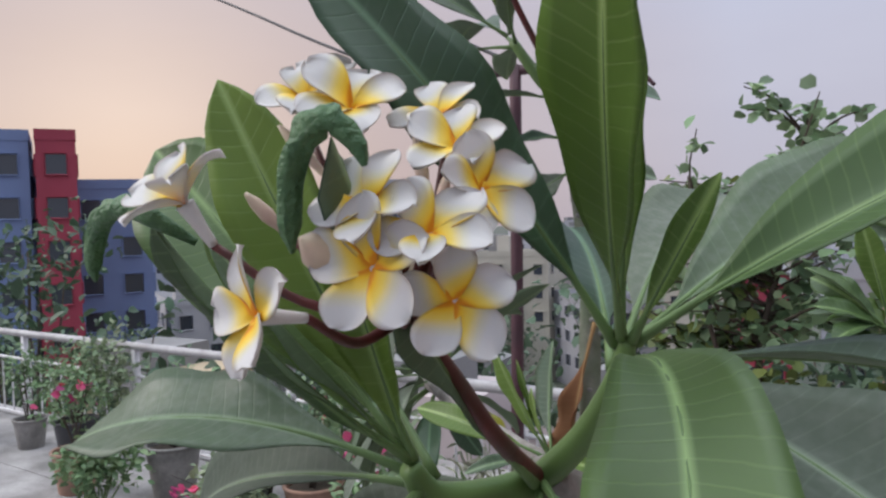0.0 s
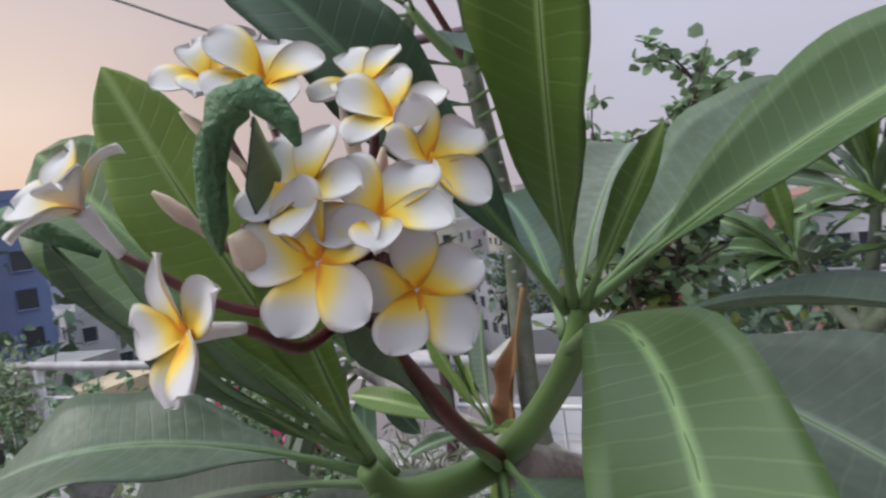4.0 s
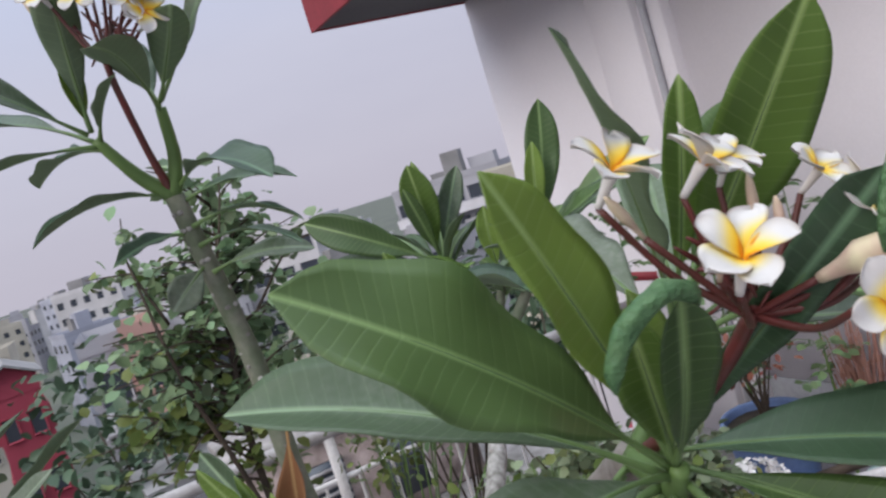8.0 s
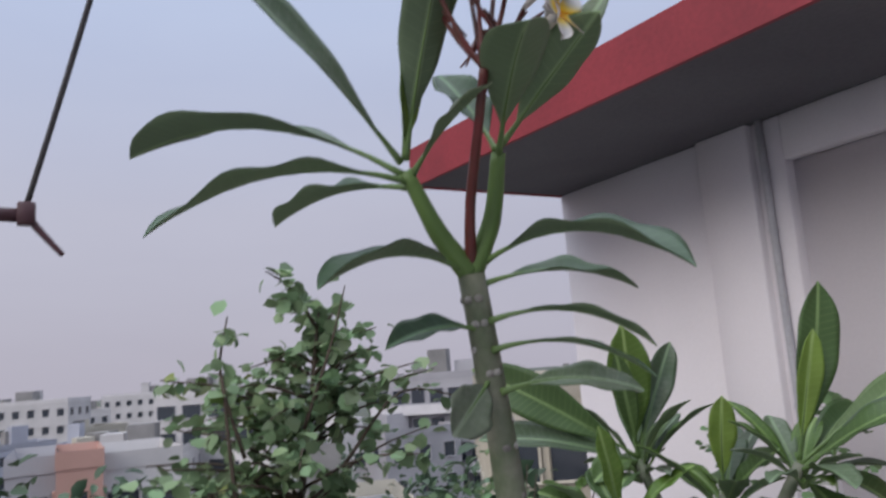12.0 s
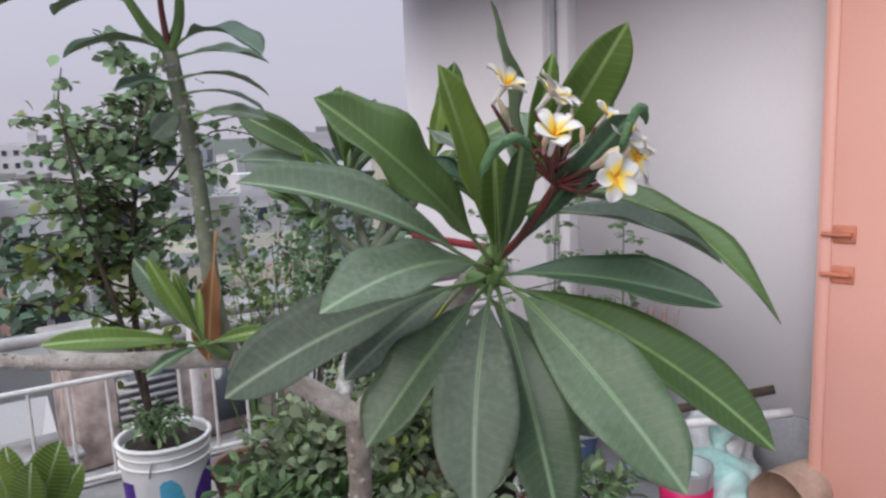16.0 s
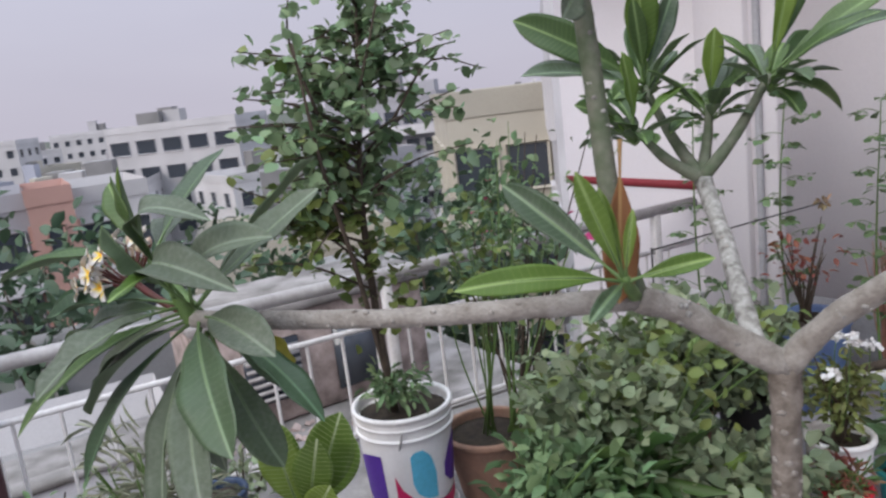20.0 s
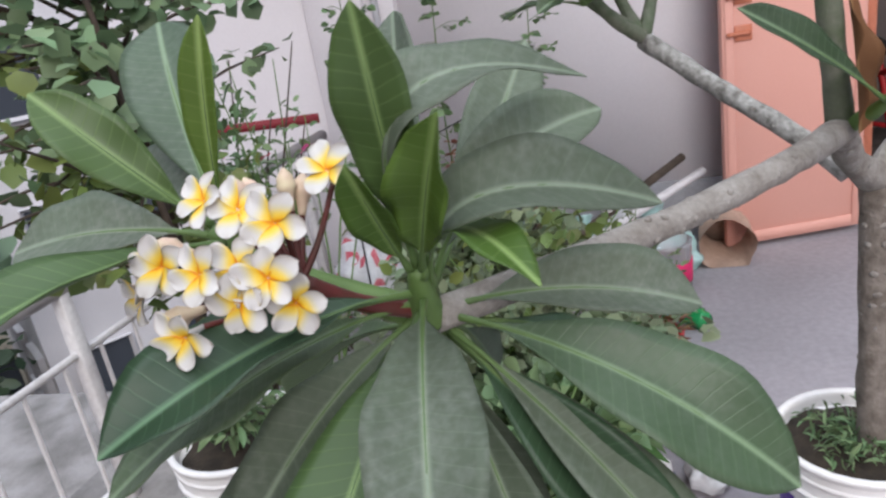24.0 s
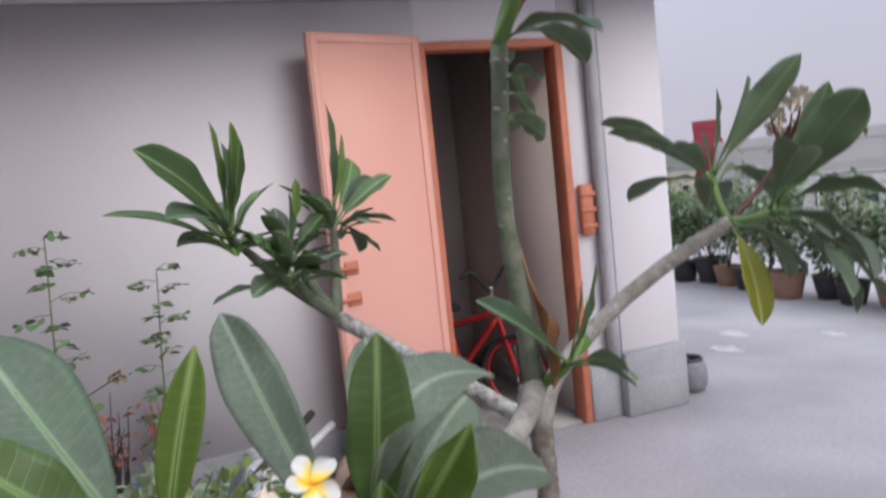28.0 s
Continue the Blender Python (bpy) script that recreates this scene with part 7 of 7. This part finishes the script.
# named neighbours: bearing, distance, turn, width, depth, top, paint, storeys, columns, label
for b, dist, turn, w, dp, elev, mt, st, cl, lb, win, bits, balc in (
        (60.5, 66, 50, 24, 14, 3.2, M_FAC_BLUE, 7, 8, "long blue-painted apartment block", (1.3, 1.4), 1, False),
        (56.0, 57, 56, 2.5, 8, 6.6, M_FAC_RED, 7, 1, "red stair tower of the blue block", (1.2, 1.3), 0, False),
        (60.3, 58, 56, 5.4, 9, 6.5, M_FAC_BLUE, 7, 2, "taller blue end of the apartment block", (1.2, 1.3), 0, False),
        (-13.0, 88, -38, 15, 11, -0.4, HAZED_FACADES[0], 6, 5, "white apartment block with paired windows", (2.0, 1.35), 3, False),
        (-28.3, 80, -42, 12, 10, -0.5, HAZED_FACADES[1], 7, 6, "pale grey apartment block with many balconies", (1.3, 1.3), 2, True),
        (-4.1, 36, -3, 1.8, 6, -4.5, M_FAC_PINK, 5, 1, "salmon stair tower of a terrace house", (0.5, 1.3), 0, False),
        (-1.2, 37, -3, 1.9, 8, -4.6, HAZED_FACADES[1], 5, 1, "grey terrace house with deep balconies", (1.2, 1.4), 0, True),
        (-8.0, 37, -3, 3.2, 8, -4.8, HAZED_FACADES[0], 5, 2, "white terrace house with deep balconies", (1.2, 1.4), 0, True),
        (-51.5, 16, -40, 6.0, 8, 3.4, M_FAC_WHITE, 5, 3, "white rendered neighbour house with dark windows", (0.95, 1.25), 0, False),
        (-38.6, 22, -30, 4.6, 9, -2.4, HAZED_FACADES[2], 5, 3, "cream house with a flat concrete roof", (1.1, 1.2), 0, False),
        (-20, 30, -18, 8, 9, -11, HAZED_FACADES[2], 4, 4, "low cream house with a cement roof", (1.1, 1.2), 1, False),
        (33.2, 64, 33, 8, 9, -0.5, HAZED_FACADES[4], 6, 5, "ochre apartment house between grey roofs", (1.1, 1.2), 1, False),
        (32.5, 110, 33, 5, 8, 3.2, HAZED_FACADES[1], 8, 3, "tall grey tower block far off", (1.1, 1.2), 0, False),
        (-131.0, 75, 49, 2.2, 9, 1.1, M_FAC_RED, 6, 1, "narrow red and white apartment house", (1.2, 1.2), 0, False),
        (-138.0, 70, 42, 14, 9, -0.4, HAZED_FACADES[0], 6, 7, "long white apartment house far off", (1.2, 1.2), 1, False)):
    hx, hy = bearing(b, dist)
    house(hx, hy, turn, w, dp, seen_top(elev, dist), mt, st, cl, lb, win, bits, int(100 + b), balc)
hx, hy = bearing(4.7, 41)
red_top = seen_top(-5.4, 41)
red_house = house(hx, hy, 5, 2.3, 6, red_top, M_FAC_RED, 4, 2, "red house with narrow white-framed windows", (0.5, 1.0), 0, 9)
bm = bmesh.new()
ridge_z = red_top - GROUND_Z + 0.78
ends = [[bm.verts.new((x, y, ridge_z + z)) for x, z in ((-1.5, 0.0), (0.0, 0.85), (1.5, 0.0), (1.5, -0.12), (0.0, 0.72), (-1.5, -0.12))] for y in (-0.4, 6.3)]
for k in range(6):
    bm.faces.new((ends[0][k], ends[0][(k + 1) % 6], ends[1][(k + 1) % 6], ends[1][k]))
bm.faces.new(list(reversed(ends[0]))), bm.faces.new(ends[1])
bmesh.ops.recalc_face_normals(bm, faces=bm.faces)
part("gable_roof", bm, M_ROOF, red_house, smooth=False, local=True)
bm = bmesh.new()
tri_pts = [[bm.verts.new((x, y, ridge_z + z)) for x, z in ((-1.15, -0.03), (1.15, -0.03), (0.0, 0.70))] for y in (0.0, 0.2)]
bm.faces.new(tri_pts[0]), bm.faces.new(list(reversed(tri_pts[1])))
for k in range(3):
    bm.faces.new((tri_pts[0][k], tri_pts[1][k], tri_pts[1][(k + 1) % 3], tri_pts[0][(k + 1) % 3]))
bmesh.ops.recalc_face_normals(bm, faces=bm.faces)
part("gable_wall", bm, M_FAC_RED, red_house, smooth=False, local=True)

M_ROOF_STAINED = surface("roof_cement_black_stained", (0.33, 0.305, 0.295), (0.12, 0.11, 0.10), 2.5, 0.95, bump=0.7)
M_RUBBLE = surface("broken_plaster", (0.46, 0.37, 0.345), (0.19, 0.15, 0.135), 6, 0.95, bump=0.7)
NEXT_Z = -1.62
shed = thing("roof_shed", (2.0, 7.6, NEXT_Z), "broken plaster shed with a slatted vent on the next roof", "shed")
part("wall", box(0.98, 3.4, 7.55, 8.7, NEXT_Z, -0.52, 0.03), M_RUBBLE, shed)
part("cap", box(0.90, 3.48, 7.47, 8.78, -0.52, -0.42, 0.02), M_ROOF_STAINED, shed)
vent = part("vent", box(1.36, 1.92, 7.50, 7.58, -1.36, -0.76, 0.0), M_WINDOW, shed, "dark slatted vent")
for k in range(7):
    part("slat", box(1.37, 1.91, 7.47, 7.51, -1.33 + k * 0.08, -1.30 + k * 0.08, 0.0), M_RAIL, vent)
# solid dark panel on the closed wall, in place of a doorway's shade
part("opening", box(2.30, 2.75, 7.50, 7.58, -1.45, -0.80, 0.0), M_WINDOW, shed, "dark panel standing for the shade inside a doorway")
plank = thing("loose_planks", (0.2, 5.4, NEXT_Z), "weathered planks lying on the next roof", "planks")
for k, (x0, y0, x1, y1) in enumerate(((-1.6, 5.0, 1.2, 5.5), (-1.2, 5.5, 1.6, 5.75), (0.2, 4.7, 2.3, 5.2), (-2.6, 6.2, -0.4, 6.6))):
    part("plank", tube(((x0, y0, NEXT_Z + 0.05 + k * 0.02), (x1, y1, NEXT_Z + 0.07 + k * 0.02)), (0.055, 0.055), 4), M_RUBBLE if k % 2 else M_CEMENT_DIRTY, plank)
wall_low = thing("parapet_wall", (0.0, 6.95, NEXT_Z), "low whitewashed parapet wall across the next roof", "wall")
part("wall", box(-3.2, 0.9, 6.90, 7.05, NEXT_Z, NEXT_Z + 0.42, 0.02), M_FAC_WHITE, wall_low)
part("coping", box(-3.23, 0.93, 6.86, 7.09, NEXT_Z + 0.42, NEXT_Z + 0.48, 0.015), M_ROOF_STAINED, wall_low)
rng = random.Random(31)
rub = thing("rubble_heap", (-0.5, 5.2, NEXT_Z), "heap of broken bricks and plaster", "rubble")
for k in range(26):
    x, y, s = rng.uniform(-1.5, 1.9), rng.uniform(4.7, 6.6), rng.uniform(0.06, 0.17)
    bm = box(-s, s, -s * 0.7, s * 0.7, -s * 0.5, s * 0.5, s * 0.12)
    bmesh.ops.transform(bm, matrix=pose(x, y, NEXT_Z + s * 0.45, rng.uniform(-30, 30), rng.uniform(-30, 30), rng.uniform(0, 180)), verts=bm.verts)
    part("lump", bm, M_RUBBLE if k % 9 else M_WHITE_STEEL, rub, smooth=False)
next_roof = part("next_roof", box(-7.0, 4.2, 4.05, 8.9, -4.0, NEXT_Z, 0.02), M_ROOF_STAINED)
tagged(next_roof, "stained cement roof of the house next door", "roof", "", "structure")

# broken bits and weeds strewn over that roof
verts, faces = [], []
for k in range(900):
    x, y, s = rng.uniform(-4.5, 2.3), 4.2 + 3.2 * rng.random() ** 1.3, rng.uniform(0.012, 0.055)
    m = pose(x, y, NEXT_Z + s * 0.4, rng.uniform(-40, 40), rng.uniform(-40, 40), rng.uniform(0, 180))
    n0 = len(verts)
    for i in range(8):
        verts.append(m @ Vector(((s if i & 1 else -s) * rng.uniform(0.6, 1.1), (s if i & 2 else -s) * rng.uniform(0.5, 0.9), (s if i & 4 else -s) * rng.uniform(0.3, 0.6))))
    faces += [(n0, n0 + 2, n0 + 3, n0 + 1), (n0 + 4, n0 + 5, n0 + 7, n0 + 6), (n0, n0 + 1, n0 + 5, n0 + 4), (n0 + 2, n0 + 6, n0 + 7, n0 + 3), (n0, n0 + 4, n0 + 6, n0 + 2), (n0 + 1, n0 + 3, n0 + 7, n0 + 5)]
grit = bpy.data.meshes.new("broken_plaster_bits")
grit.from_pydata(verts, [], faces)
grit.materials.append(M_RUBBLE)
tagged(new("broken_plaster_bits", grit), "small broken bits of brick and plaster on the next roof", "rubble", "", "stuff")
roof_weeds = thing("roof_weeds", (-1.0, 4.6, NEXT_Z), "dusty weeds growing on the stained roof next door", "weeds")
for k in range(9):
    tuft(roof_weeds, (rng.uniform(-3.6, 0.6), rng.uniform(4.4, 6.4), NEXT_Z + 0.10), 130, 0.24, 0.14, 0.055, G_BUSH, "foliage", 0.5, 0.8)

# low cement roofs just below the railing
for i, (x, y, w, d, z, mt) in enumerate(((-1.6, 9.5, 5.5, 5, -3.6, 0), (4.2, 9.0, 4.6, 5, -4.2, 2), (-7.5, 12, 5, 6, -4.5, 3), (1.4, 15.5, 6, 5, -5.0, 1), (-4.5, 18, 7, 5, -5.6, 2), (8, 17, 6, 6, -6.2, 0), (-13, 20, 8, 7, -6.5, 1), (-20, 14, 8, 8, -5.5, 4))):
    house(x, y, (i * 7) % 11 - 5, w, d, z, HAZED_FACADES[mt], 3, 3, "low house with a stained cement roof terrace", (1.0, 1.1), 0 if i < 2 else 2, 30 + i)

# scattered town
rng = random.Random(99)
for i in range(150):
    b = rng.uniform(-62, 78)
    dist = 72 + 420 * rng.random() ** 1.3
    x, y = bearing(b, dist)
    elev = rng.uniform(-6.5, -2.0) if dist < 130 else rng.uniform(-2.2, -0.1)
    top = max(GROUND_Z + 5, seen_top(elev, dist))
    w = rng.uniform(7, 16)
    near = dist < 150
    house(x, y, b + rng.uniform(-35, 35), w, rng.uniform(7, 12), top, HAZED_FACADES[rng.choice((0, 0, 0, 1, 1, 1, 2, 2, 3, 6, 6))], 3, int(w / 2.4), "flat-roofed pale house of the town" if near else "far town house, haze painted into its pale colour", (1.1, 1.25), 2, 200 + i, wins=dist < 260, near=dist < 95)
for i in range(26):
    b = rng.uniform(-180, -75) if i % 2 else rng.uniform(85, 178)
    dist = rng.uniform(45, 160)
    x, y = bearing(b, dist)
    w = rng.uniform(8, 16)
    house(x, y, b + rng.uniform(-30, 30), w, 10, seen_top(rng.uniform(-3, -0.4), dist), HAZED_FACADES[rng.choice((0, 0, 1, 2))], 3, int(w / 2.4), "flat-roofed pale house of the town", (1.1, 1.25), 1, 400 + i, near=False)


def far_tree(x, y, foot, height, spread, seed, n=700, size=0.45):
    r = np.random.default_rng(seed)
    ob = thing("tree", (x, y, foot), "leafy green tree between the houses", "tree", "town trees")
    part("trunk", tube(((x, y, foot), (x + 0.2, y, foot + height * 0.4), (x, y, foot + height * 0.75)), (0.18, 0.13, 0.05), 7), M_WOOD_DARK, ob)
    tall = min(height * 0.16, spread * 0.4)
    clumps = np.clip(r.normal(size=(16, 3)), -1.5, 1.5) * (spread * 0.42, spread * 0.42, tall) + (x, y, foot + height - tall * 2.0)
    for c in clumps[:7]:
        part("limb", tube(((x, y, foot + height * 0.45), Vector(((x + c[0]) / 2, (y + c[1]) / 2, foot + height * 0.66)), Vector(c)), (0.08, 0.05, 0.02), 5, steps=3), M_WOOD_DARK, ob)
    k = r.integers(0, 16, n)
    p = clumps[k] + np.clip(r.normal(size=(n, 3)), -1.5, 1.5) * spread * 0.17
    swarm("crown", p, r.normal(size=(n, 3)), size * r.uniform(0.5, 1.2, n), G_FAR, ob, "", 0.6, 0.25)


hx, hy = bearing(58.5, 24)
far_tree(hx, hy, GROUND_Z, 22.0, 3.4, 1, 520, 0.36)
for i in range(44):
    b = rng.uniform(-45, 75)
    dist = 14 + 90 * rng.random()
    x, y = bearing(b, dist)
    far_tree(x, y, GROUND_Z, max(4, seen_top(rng.uniform(-11, -4.0), dist) - GROUND_Z), rng.uniform(2.5, 4.5), 10 + i, 420, 0.5)
